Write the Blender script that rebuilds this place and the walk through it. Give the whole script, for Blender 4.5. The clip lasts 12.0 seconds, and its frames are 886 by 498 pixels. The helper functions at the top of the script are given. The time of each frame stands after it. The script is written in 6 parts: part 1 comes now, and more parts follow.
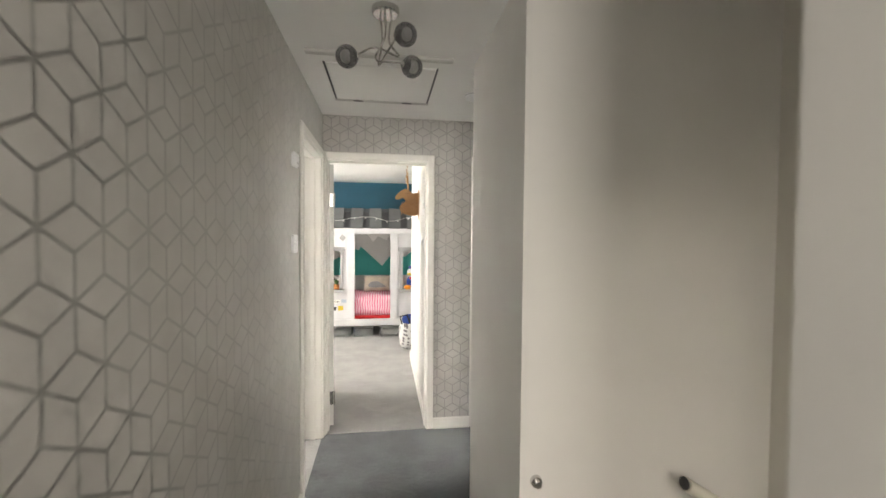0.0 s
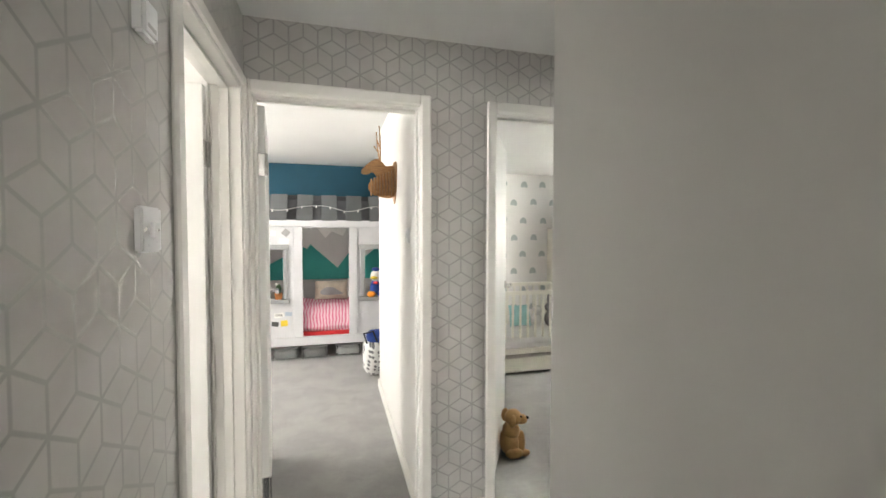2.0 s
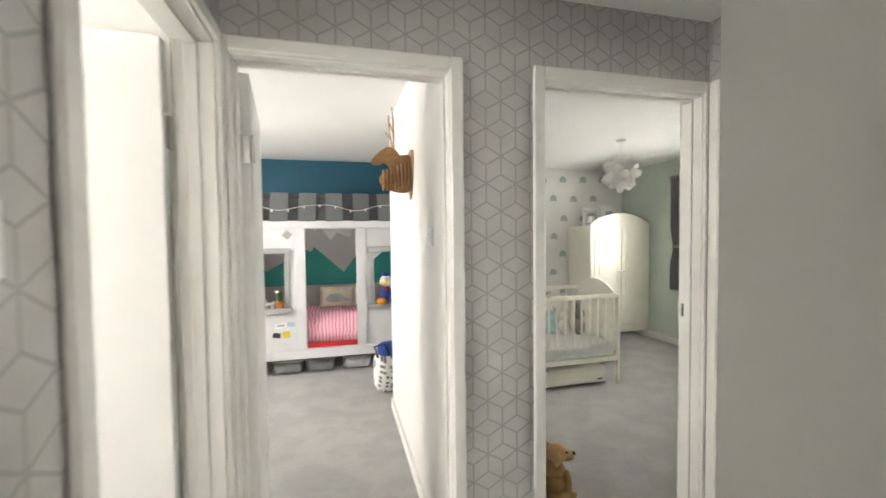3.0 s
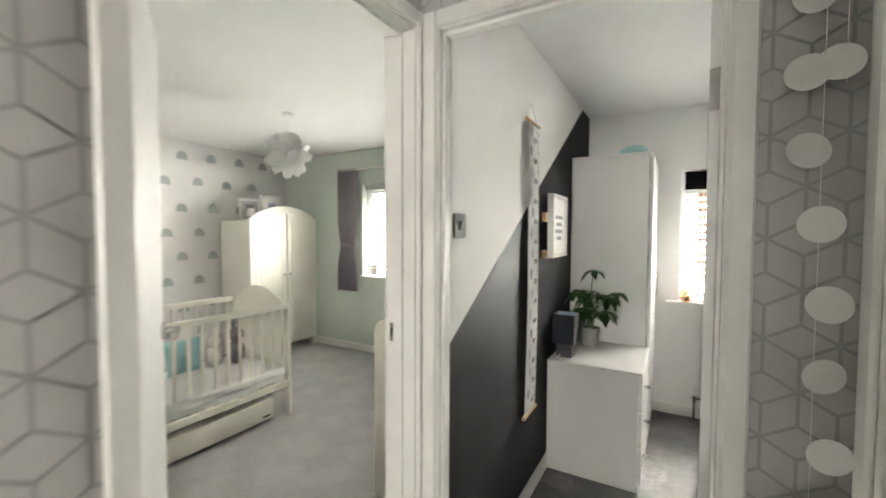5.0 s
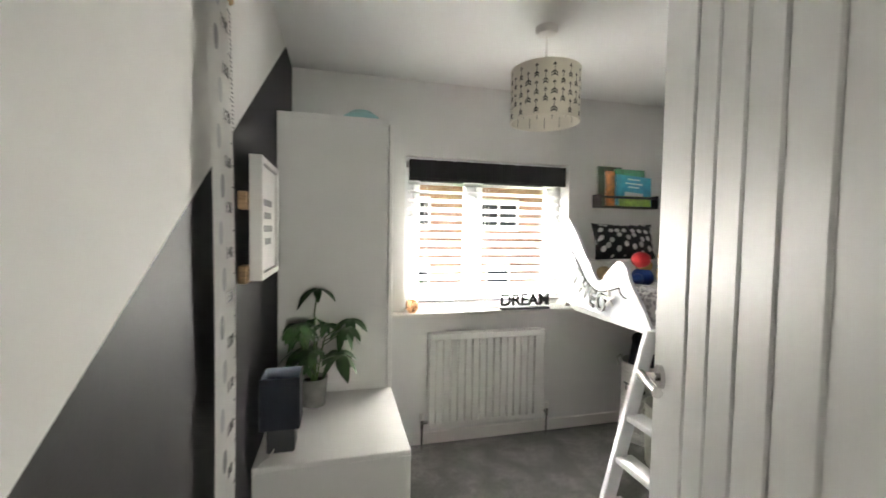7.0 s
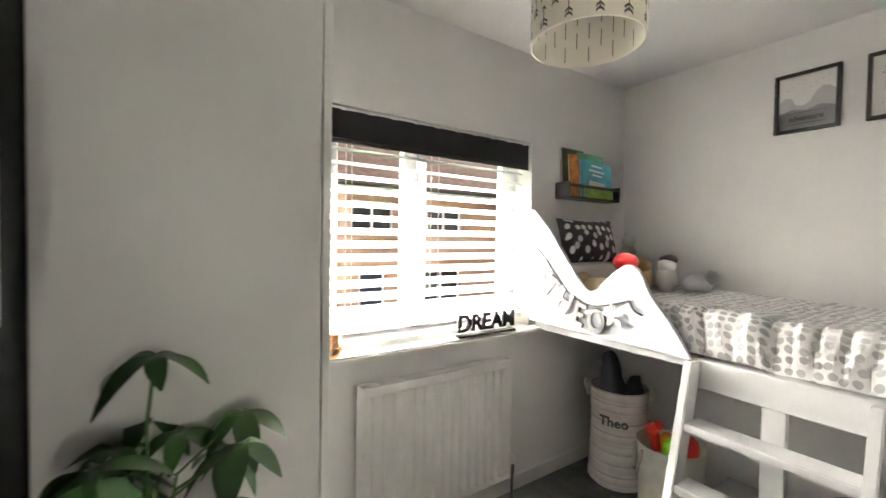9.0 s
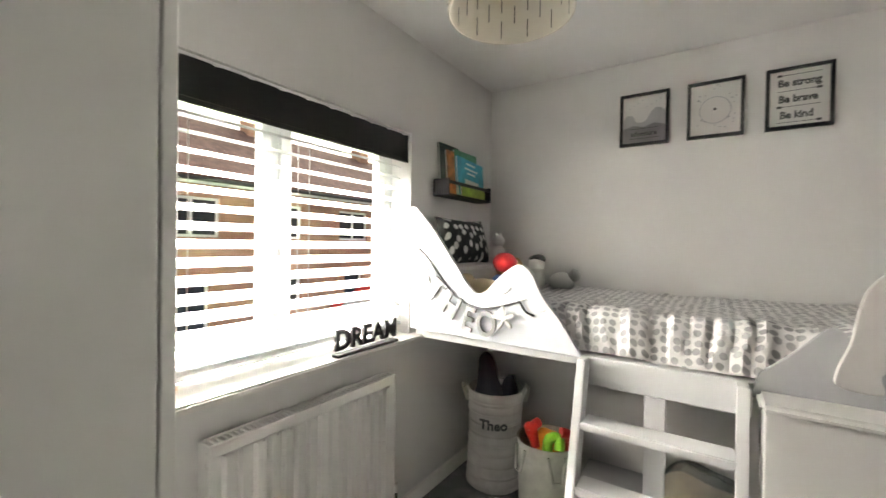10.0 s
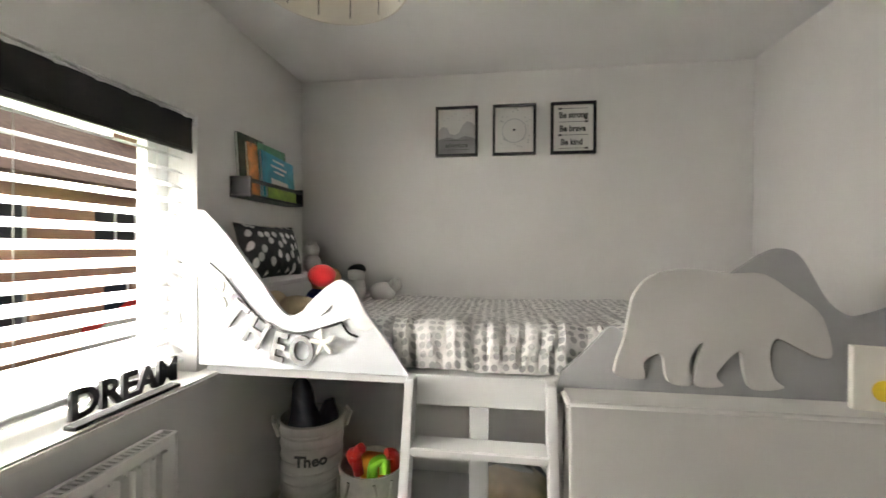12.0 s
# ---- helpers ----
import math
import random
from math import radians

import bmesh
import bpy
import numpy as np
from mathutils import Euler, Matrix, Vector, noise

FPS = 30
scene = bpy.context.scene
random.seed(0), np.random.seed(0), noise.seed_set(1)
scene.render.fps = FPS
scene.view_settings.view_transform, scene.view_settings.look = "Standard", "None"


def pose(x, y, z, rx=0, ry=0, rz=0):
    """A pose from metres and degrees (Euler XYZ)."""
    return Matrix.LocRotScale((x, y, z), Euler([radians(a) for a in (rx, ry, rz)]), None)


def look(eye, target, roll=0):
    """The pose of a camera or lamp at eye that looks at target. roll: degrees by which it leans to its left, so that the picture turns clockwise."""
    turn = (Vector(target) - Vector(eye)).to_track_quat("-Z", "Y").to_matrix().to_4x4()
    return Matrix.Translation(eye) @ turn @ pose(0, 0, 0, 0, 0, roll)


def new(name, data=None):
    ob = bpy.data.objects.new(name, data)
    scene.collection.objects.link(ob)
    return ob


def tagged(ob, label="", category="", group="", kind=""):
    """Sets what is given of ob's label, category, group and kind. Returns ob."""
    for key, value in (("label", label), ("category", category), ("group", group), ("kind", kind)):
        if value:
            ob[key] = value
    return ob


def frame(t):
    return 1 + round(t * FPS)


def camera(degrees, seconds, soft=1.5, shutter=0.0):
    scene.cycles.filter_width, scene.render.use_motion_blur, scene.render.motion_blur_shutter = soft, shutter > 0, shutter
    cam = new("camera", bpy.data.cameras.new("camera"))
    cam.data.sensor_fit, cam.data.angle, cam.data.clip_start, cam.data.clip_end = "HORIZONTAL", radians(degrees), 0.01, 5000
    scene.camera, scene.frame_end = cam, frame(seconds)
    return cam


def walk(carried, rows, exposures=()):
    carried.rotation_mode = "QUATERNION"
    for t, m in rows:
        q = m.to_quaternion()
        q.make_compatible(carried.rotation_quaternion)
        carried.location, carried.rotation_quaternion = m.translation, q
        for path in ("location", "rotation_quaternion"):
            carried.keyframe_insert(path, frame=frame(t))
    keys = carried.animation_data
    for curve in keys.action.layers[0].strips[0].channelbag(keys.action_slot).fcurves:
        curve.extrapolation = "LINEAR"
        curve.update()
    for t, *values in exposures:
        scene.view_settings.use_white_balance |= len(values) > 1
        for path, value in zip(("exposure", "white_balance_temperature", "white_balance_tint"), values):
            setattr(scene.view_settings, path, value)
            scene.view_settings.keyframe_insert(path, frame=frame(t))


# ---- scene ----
cam = camera(95.1, 12.0, shutter=0.35)
PATH = [
    (0, (0.165, 0.267, 1.451), (0.451, 2.246, 1.391), 0.5),
    (0.5, (0.096, 0.611, 1.44), (0.522, 2.564, 1.376), 0.4),
    (1, (0.066, 0.917, 1.421), (0.619, 2.838, 1.355), 0.3),
    (1.5, (0.094, 1.172, 1.418), (0.652, 3.092, 1.352), 0.2),
    (2, (0.085, 1.398, 1.401), (0.605, 3.327, 1.333), 0.1),
    (2.5, (0.071, 1.62, 1.416), (0.412, 3.589, 1.347), -0.0),
    (2.7, (0.067, 1.705, 1.415), (0.437, 3.669, 1.345), -0.3),
    (4.3, (0.329, 2.352, 1.381), (1.732, 3.775, 1.308), 0.4),
    (4.5, (0.369, 2.414, 1.381), (1.876, 3.726, 1.301), 0.5),
    (5, (0.562, 2.564, 1.373), (2.293, 3.563, 1.294), 0.2),
    (5.5, (0.776, 2.685, 1.369), (2.667, 3.333, 1.288), 0.4),
    (6, (1.008, 2.798, 1.369), (2.987, 3.076, 1.291), 0.4),
    (6.5, (1.287, 2.88, 1.376), (3.282, 2.768, 1.293), 0.7),
    (7, (1.557, 2.939, 1.387), (3.493, 2.444, 1.297), 0.9),
    (7.2, (1.642, 2.97, 1.346), (3.533, 2.322, 1.29), 0.4),
    (8.8, (2.449, 3.043, 1.354), (4.172, 2.029, 1.28), 0.8),
    (9, (2.525, 3.006, 1.332), (4.187, 1.894, 1.28), 0.9),
    (9.5, (2.693, 2.979, 1.308), (4.115, 1.572, 1.275), 0.9),
    (10, (2.836, 2.958, 1.314), (3.953, 1.299, 1.288), 0.9),
    (10.5, (2.913, 2.912, 1.31), (3.698, 1.073, 1.302), 0.6),
    (11, (2.973, 2.853, 1.328), (3.456, 0.913, 1.321), 0.4),
    (11.5, (2.977, 2.834, 1.34), (3.421, 0.884, 1.338), 0.4),
    (12, (2.933, 2.813, 1.356), (3.205, 0.832, 1.344), 0.3),
]
EXPOSURES = [(0.0, 1.55, 7600, 12), (1.0, 1.65, 7500, 11), (1.5, 1.5, 7350, 11), (2.5, 1.3, 7350, 11), (5.0, 1.3, 7350, 11), (7.0, 0.92, 7350, 11), (9.0, 0.92, 7600, 12), (10.5, 0.6, 7600, 12), (12.0, 0.47, 7600, 12)]
SKY, LIGHT_E, LIGHT_A, LIGHT_L, LIGHT_H, LIGHT_S, LIGHT_N = 0.15, 37000, 40, 32, 8.0, 0.1, 18
walk(cam, [(t, look(eye, target, roll)) for t, eye, target, roll in PATH], EXPOSURES)

# ---- world, exposure ----
world = bpy.data.worlds.new("world")
scene.world = world
world.use_nodes = True
wn = world.node_tree
sky = wn.nodes.new("ShaderNodeTexSky")
sky.sky_type = "NISHITA"
sky.sun_disc = False
sky.sun_elevation, sky.sun_rotation = radians(40), radians(150)
sky.air_density, sky.dust_density = 1.0, 5.0
grey_sky = wn.nodes.new("ShaderNodeHueSaturation")
grey_sky.inputs["Saturation"].default_value = 0.25
wn.links.new(sky.outputs[0], grey_sky.inputs["Color"])
wn.links.new(grey_sky.outputs[0], wn.nodes["Background"].inputs[0])
wn.nodes["Background"].inputs[1].default_value = SKY
sun = new("sun", bpy.data.lights.new("sun", "SUN"))
sun.data.energy, sun.data.angle, sun.data.color = 0.5, radians(40), (1, 0.97, 0.92)
sun.matrix_world = look((0, 0, 30), (-15, 20, 0))


def area_lamp(name, x, y, z, w, h, target, watts, spread=180):
    lamp = new(name, bpy.data.lights.new(name, "AREA"))
    lamp.data.shape, lamp.data.size, lamp.data.size_y, lamp.data.energy = "RECTANGLE", w, h, watts
    lamp.data.color, lamp.data.spread = (0.95, 0.98, 1.0), radians(spread)
    lamp.matrix_world = look((x, y, z), target)


# Lamp added out of view above the verge, aimed in to boost the sky's light.
area_lamp("sky_fill_east", 8.4, 1.6, 9.0, 7.0, 3.0, (4.2, 1.9, 1.5), LIGHT_E, 55)
area_lamp("sky_light_nursery", 4.32, 5.125, 1.40, 1.1, 1.0, (0, 5.125, 1.2), LIGHT_N)
area_lamp("sky_light_playroom", -2.75, 4.9, 1.5, 1.5, 1.2, (0, 4.9, 1.2), LIGHT_A)
# Added lamp at the unseen study window; lights the open door and the landing.
area_lamp("fill_light_study", -2.75, 2.4, 1.5, 1.0, 1.0, (0, 2.4, 1.2), LIGHT_L)
# Fill lamp added behind the walk's start, out of view, to brighten the landing.
area_lamp("fill_light_landing", 0.2, -1.25, 1.45, 0.6, 1.1, (0.2, 1, 1.2), LIGHT_H)
# Fill lamp at an invented side opening, added to brighten the stairwell's north wall.
area_lamp("fill_light_stairs", 1.15, 0.57, 1.0, 0.55, 1.3, (1.15, 2, 1.0), LIGHT_S)

# ---- materials ----


class Nodes:
    def __init__(self, name):
        self.m = bpy.data.materials.new(name)
        self.m.use_nodes = True
        self.t = self.m.node_tree
        self.b = self.t.nodes["Principled BSDF"]

    def add(self, kind, **sets):
        n = self.t.nodes.new(kind)
        for k, v in sets.items():
            if k == "operation":
                n.operation = v
            elif k == "data_type":
                n.data_type = v
            elif k == "blend_type":
                n.blend_type = v
        return n

    def link(self, a, b):
        self.t.links.new(a, b)

    def val(self, x):
        n = self.t.nodes.new("ShaderNodeValue")
        n.outputs[0].default_value = x
        return n.outputs[0]

    def math(self, op, a, b=None, c=None):
        n = self.t.nodes.new("ShaderNodeMath")
        n.operation = op
        for i, v in enumerate((a, b, c)):
            if v is None:
                continue
            if isinstance(v, (int, float)):
                n.inputs[i].default_value = v
            else:
                self.link(v, n.inputs[i])
        return n.outputs[0]

    def mix(self, f, a, b):
        n = self.t.nodes.new("ShaderNodeMix")
        n.data_type = "RGBA"
        for i, v in ((0, f), (6, a), (7, b)):
            if isinstance(v, (int, float)):
                n.inputs[i].default_value = v
            elif isinstance(v, tuple):
                n.inputs[i].default_value = (*v, 1)
            else:
                self.link(v, n.inputs[i])
        return n.outputs[2]

    def noise(self, scale, detail=3.0, coord=None):
        n = self.t.nodes.new("ShaderNodeTexNoise")
        n.inputs["Scale"].default_value, n.inputs["Detail"].default_value = scale, detail
        self.link(coord if coord else self.place(), n.inputs["Vector"])
        return n.outputs[0]

    def place(self):
        return self.t.nodes.new("ShaderNodeTexCoord").outputs["Object"]

    def ramp(self, f, lo, hi):
        n = self.t.nodes.new("ShaderNodeMapRange")
        self.link(f, n.inputs[0])
        n.inputs[1].default_value, n.inputs[2].default_value = lo, hi
        return n.outputs[0]

    def bump(self, h, strength, dist=0.002):
        n = self.t.nodes.new("ShaderNodeBump")
        n.inputs["Strength"].default_value, n.inputs["Distance"].default_value = strength, dist
        self.link(h, n.inputs["Height"])
        self.link(n.outputs[0], self.b.inputs["Normal"])

    def set(self, **kw):
        for k, v in kw.items():
            s = self.b.inputs[{"color": "Base Color", "rough": "Roughness", "metal": "Metallic", "trans": "Transmission Weight",
                               "sheen": "Sheen Weight", "ior": "IOR", "coat": "Coat Weight", "sub": "Subsurface Weight"}[k]]
            if isinstance(v, tuple):
                s.default_value = (*v, 1)
            elif isinstance(v, (int, float)):
                s.default_value = v
            else:
                self.link(v, s)
        return self.m


def scaled(c, k):
    return tuple(min(1, v * k) for v in c)


def plain(name, c, rough=0.5, metal=0.0, vary=0.08, scale=6, fine=120, bump=0.12, dist=0.001):
    """A painted or moulded surface: slow blotches of tone, fine grain in the relief and the gloss."""
    n = Nodes(name)
    col = n.mix(n.ramp(n.noise(scale, 4), 0.3, 0.7), scaled(c, 1 - vary), scaled(c, 1 + vary))
    g = n.noise(fine, 2)
    n.bump(g, bump, dist)
    n.set(color=col, metal=metal, rough=n.math("ADD", n.math("MULTIPLY", g, 0.14), rough - 0.07))
    return n.m


def carpet(name, c, dark):
    n = Nodes(name)
    worn = n.ramp(n.noise(4.6, 6), 0.44, 0.57)
    tuft = n.noise(420, 2)
    base = n.mix(worn, dark, c)
    fleck = n.mix(n.ramp(tuft, 0.3, 0.7), scaled(dark, 0.72), base)
    mid = n.noise(38, 4)
    col = n.mix(n.ramp(mid, 0.25, 0.6), scaled(dark, 0.95), fleck)
    n.bump(n.math("ADD", n.math("MULTIPLY", tuft, 0.6), mid), 0.7, 0.006)
    return n.set(color=col, rough=0.95, sheen=0.25)


def fabric(name, c, vary=0.12, weave=700, rough=0.9):
    n = Nodes(name)
    w = n.noise(weave, 1)
    col = n.mix(n.ramp(n.noise(14, 4), 0.3, 0.7), scaled(c, 1 - vary), scaled(c, 1 + vary))
    n.bump(n.math("ADD", w, n.math("MULTIPLY", n.noise(30, 3), 1.5)), 0.35, 0.003)
    return n.set(color=col, rough=rough, sheen=0.15)


def dotted(name, ground, dot, cell, radius, axes=(0, 1), clump=0.0):
    """Cloth printed with scattered round dots."""
    n = Nodes(name)
    v = n.add("ShaderNodeTexVoronoi")
    v.voronoi_dimensions = "2D"
    sep = n.add("ShaderNodeSeparateXYZ")
    n.link(n.place(), sep.inputs[0])
    flat = n.add("ShaderNodeCombineXYZ")
    n.link(sep.outputs[0], flat.inputs[0])
    n.link(n.math("SUBTRACT", sep.outputs[1], sep.outputs[2]), flat.inputs[1])
    n.link(flat.outputs[0], v.inputs["Vector"])
    v.inputs["Scale"].default_value, v.inputs["Randomness"].default_value = 1 / cell, clump
    f = n.ramp(v.outputs["Distance"], radius + 0.04, radius - 0.04)
    shade = n.mix(n.ramp(n.noise(9, 2), 0.35, 0.65), scaled(dot, 0.75), scaled(dot, 1.25))
    n.bump(n.noise(26, 4), 0.7, 0.012)
    return n.set(color=n.mix(f, ground, shade), rough=0.9, sheen=0.1)


def cube_paper(name, axis, u0, v0, a):
    """Wallpaper printed with silver outlines of stacked cubes on a soft grey ground."""
    n = Nodes(name)
    w, h = math.sqrt(3) * a, 3 * a
    sep = n.add("ShaderNodeSeparateXYZ")
    n.link(n.place(), sep.inputs[0])
    uv = n.add("ShaderNodeCombineXYZ")
    n.link(sep.outputs[axis], uv.inputs[0])
    n.link(sep.outputs[2], uv.inputs[1])

    def cell(dx, dy):
        moved = n.add("ShaderNodeVectorMath", operation="ADD")
        n.link(uv.outputs[0], moved.inputs[0])
        moved.inputs[1].default_value = (dx + 50 * w - u0, dy + 50 * h - v0, 0)
        wrap = n.add("ShaderNodeVectorMath", operation="WRAP")
        n.link(moved.outputs[0], wrap.inputs[0])
        wrap.inputs[1].default_value, wrap.inputs[2].default_value = (w / 2, h / 2, 1), (-w / 2, -h / 2, -1)
        size = n.add("ShaderNodeVectorMath", operation="LENGTH")
        n.link(wrap.outputs[0], size.inputs[0])
        return wrap.outputs[0], size.outputs["Value"]

    p, lp = cell(0, 0)
    q, lq = cell(w / 2, h / 2)
    pick = n.t.nodes.new("ShaderNodeMix")
    pick.data_type = "VECTOR"
    n.link(n.math("LESS_THAN", lq, lp), pick.inputs[0])
    n.link(p, pick.inputs[4])
    n.link(q, pick.inputs[5])
    loc = n.add("ShaderNodeSeparateXYZ")
    n.link(pick.outputs[1], loc.inputs[0])
    x, y = loc.outputs[0], loc.outputs[1]
    xs, ys = n.math("MULTIPLY", x, 0.5), n.math("MULTIPLY", y, 0.866)
    d = n.math("MINIMUM", n.math("ABSOLUTE", x), n.math("MINIMUM", n.math("ABSOLUTE", n.math("SUBTRACT", xs, ys)), n.math("ABSOLUTE", n.math("ADD", xs, ys))))
    rag = n.math("MULTIPLY", n.math("SUBTRACT", n.noise(260, 3), 0.5), 0.0022)
    line = n.ramp(n.math("ADD", d, rag), 0.0042, 0.0026)
    soft = n.ramp(n.noise(9, 4), 0.3, 0.7)
    ground = n.mix(soft, (0.45, 0.44, 0.425), (0.52, 0.51, 0.495))
    col = n.mix(line, ground, (0.37, 0.365, 0.355))
    n.bump(n.math("ADD", n.math("MULTIPLY", line, 0.6), n.math("MULTIPLY", n.noise(500, 2), 0.5)), 0.35, 0.0008)
    return n.set(color=col, metal=n.math("MULTIPLY", line, 0.65), rough=n.math("SUBTRACT", 0.52, n.math("MULTIPLY", line, 0.22)))


def two_tone_wall():
    """White emulsion above a slanting edge, matt black below."""
    n = Nodes("white_and_black_paint")
    sep = n.add("ShaderNodeSeparateXYZ")
    n.link(n.place(), sep.inputs[0])
    edge = n.math("ADD", n.math("MULTIPLY", sep.outputs[0], 0.629), 0.976 - 0.629 * 1.676)
    f = n.math("LESS_THAN", sep.outputs[2], edge)
    soft = n.ramp(n.noise(5, 4), 0.3, 0.7)
    white = n.mix(soft, (0.76, 0.75, 0.73), (0.79, 0.78, 0.76))
    black = n.mix(soft, (0.006, 0.006, 0.0065), (0.010, 0.010, 0.0105))
    g = n.noise(150, 2)
    n.bump(g, 0.15, 0.0012)
    n.b.inputs["Specular IOR Level"].default_value = 0.08
    return n.set(color=n.mix(f, white, black), rough=n.math("ADD", n.math("MULTIPLY", f, -0.04), 0.54))


def stripes(name, a, b, axis, period):
    n = Nodes(name)
    sep = n.add("ShaderNodeSeparateXYZ")
    n.link(n.place(), sep.inputs[0])
    wob = n.math("MULTIPLY", n.noise(7, 3), period * 1.6)
    s = n.math("SINE", n.math("MULTIPLY", n.math("ADD", sep.outputs[axis], wob), 2 * math.pi / period))
    n.bump(n.noise(16, 3), 0.5, 0.01)
    return n.set(color=n.mix(n.ramp(s, -0.15, 0.15), a, b), rough=0.9)


def wood(name, c):
    n = Nodes(name)
    sep = n.add("ShaderNodeVectorMath", operation="MULTIPLY")
    n.link(n.place(), sep.inputs[0])
    sep.inputs[1].default_value = (1, 1, 8)
    g = n.noise(22, 5, sep.outputs[0])
    n.bump(g, 0.2, 0.001)
    return n.set(color=n.mix(n.ramp(g, 0.3, 0.7), scaled(c, 0.7), scaled(c, 1.2)), rough=0.5)


def brick(name, c):
    n = Nodes(name)
    b = n.add("ShaderNodeTexBrick")
    sep = n.add("ShaderNodeSeparateXYZ")
    n.link(n.place(), sep.inputs[0])
    uv = n.add("ShaderNodeCombineXYZ")
    n.link(sep.outputs[1], uv.inputs[0])
    n.link(sep.outputs[2], uv.inputs[1])
    n.link(uv.outputs[0], b.inputs["Vector"])
    b.inputs["Scale"].default_value = 4.4
    b.inputs["Color1"].default_value, b.inputs["Color2"].default_value, b.inputs["Mortar"].default_value = (*c, 1), (*scaled(c, 0.75), 1), (0.4, 0.36, 0.3, 1)
    return n.set(color=b.outputs[0], rough=0.9)


M = {}
M["hall_paper_x"] = cube_paper("cube_wallpaper_across", 0, 0.203, 2.118, 0.069)
M["hall_paper_y"] = cube_paper("cube_wallpaper_along", 1, 0.917, 1.352, 0.0715)
M["hall_paper_c"] = cube_paper("cube_wallpaper_by_door", 1, 2.337, 1.685, 0.0715)
M["white_wall"] = plain("white_emulsion", (0.76, 0.75, 0.73), 0.6, vary=0.03, scale=2.5, fine=160)
# White emulsion again, with the stairwell's dim warm light put into its colour.
M["stair_wall_shaded"] = plain("white_emulsion_shaded_warm", (0.66, 0.64, 0.59), 0.55, vary=0.04, scale=2.5, fine=160)
M["grey_wall"] = plain("pale_grey_emulsion", (0.75, 0.745, 0.73), 0.6, vary=0.03, scale=2.5, fine=160)
M["green_wall"] = plain("pale_green_emulsion", (0.56, 0.63, 0.56), 0.6, vary=0.03, scale=2.5, fine=160)
M["blue_wall"] = plain("deep_blue_emulsion", (0.002, 0.075, 0.125), 0.5, vary=0.08, scale=2.5, fine=160)
M["teal_paint"] = plain("teal_emulsion", (0.02, 0.33, 0.29), 0.55, vary=0.06, scale=3)
M["grey_paint"] = plain("mid_grey_emulsion", (0.33, 0.33, 0.33), 0.6, vary=0.05, scale=3)
M["lgrey_paint"] = plain("light_grey_emulsion", (0.55, 0.54, 0.53), 0.6, vary=0.04, scale=3)
M["ceiling"] = plain("ceiling_white", (0.80, 0.80, 0.79), 0.75, vary=0.02, scale=2, fine=90)
M["two_tone"] = two_tone_wall()
M["gloss"] = plain("white_satin_paint", (0.78, 0.765, 0.735), 0.36, vary=0.03, scale=5, fine=200, bump=0.03, dist=0.0006)
M["door"] = plain("white_door_paint", (0.74, 0.735, 0.72), 0.42, vary=0.02, scale=4, fine=240, bump=0.03, dist=0.0006)
M["cream"] = plain("cream_satin_paint", (0.80, 0.78, 0.70), 0.35, vary=0.03, scale=4, fine=70, bump=0.08)
M["laminate"] = plain("white_laminate", (0.72, 0.71, 0.69), 0.38, vary=0.02, scale=3, fine=220, bump=0.1)
M["bed_white"] = plain("bed_white_paint", (0.74, 0.745, 0.75), 0.4, vary=0.03, scale=5, fine=90)
M["bed_pale"] = plain("bed_pale_grey_paint", (0.60, 0.62, 0.66), 0.45, vary=0.03, scale=5, fine=90)
M["bed_grey"] = plain("bed_mid_grey_paint", (0.33, 0.335, 0.34), 0.5, vary=0.05, scale=5, fine=90)
M["bed_dark"] = plain("dark_grey_paint", (0.085, 0.09, 0.10), 0.55, vary=0.1, scale=5, fine=90)
M["bear_grey"] = plain("bear_grey_paint", (0.52, 0.51, 0.49), 0.5, vary=0.03, scale=5, fine=90)
M["cabin"] = plain("cabin_bed_paint", (0.60, 0.60, 0.62), 0.5, vary=0.04, scale=5, fine=90)
M["radiator"] = plain("radiator_enamel", (0.76, 0.75, 0.73), 0.3, vary=0.02, scale=4, fine=60, bump=0.05)
M["upvc"] = plain("white_upvc", (0.82, 0.83, 0.84), 0.3, vary=0.02)
M["black"] = plain("black_satin", (0.012, 0.012, 0.014), 0.45, vary=0.2)
M["black"].node_tree.nodes["Principled BSDF"].inputs["Specular IOR Level"].default_value = 0.2
M["black_cloth"] = fabric("black_blackout_cloth", (0.008, 0.008, 0.009), 0.2)
M["dark_plastic"] = plain("dark_grey_plastic", (0.03, 0.03, 0.033), 0.35, vary=0.1)
M["navy"] = fabric("navy_cloth", (0.012, 0.014, 0.024), 0.15, 900)
M["pale_blue"] = plain("pale_blue_lining", (0.40, 0.48, 0.58), 0.6)
M["slat"] = plain("white_blind_slat", (0.64, 0.645, 0.65), 0.45, vary=0.02)
M["chrome"] = plain("brushed_chrome", (0.62, 0.61, 0.60), 0.22, metal=1.0, vary=0.05, fine=300)
M["black_nickel"] = plain("black_nickel", (0.02, 0.019, 0.02), 0.6, metal=0.0, vary=0.1, fine=300)
M["black_nickel"].node_tree.nodes["Principled BSDF"].inputs["Specular IOR Level"].default_value = 0.2
M["copper"] = plain("copper", (0.80, 0.46, 0.26), 0.25, metal=1.0, vary=0.1)
M["carpet_hall"] = carpet("dark_grey_carpet", (0.11, 0.12, 0.13), (0.055, 0.062, 0.07))
M["carpet"] = carpet("light_grey_carpet", (0.42, 0.41, 0.40), (0.31, 0.305, 0.30))
M["carpet_mid"] = carpet("mid_grey_carpet", (0.31, 0.30, 0.29), (0.12, 0.117, 0.113))
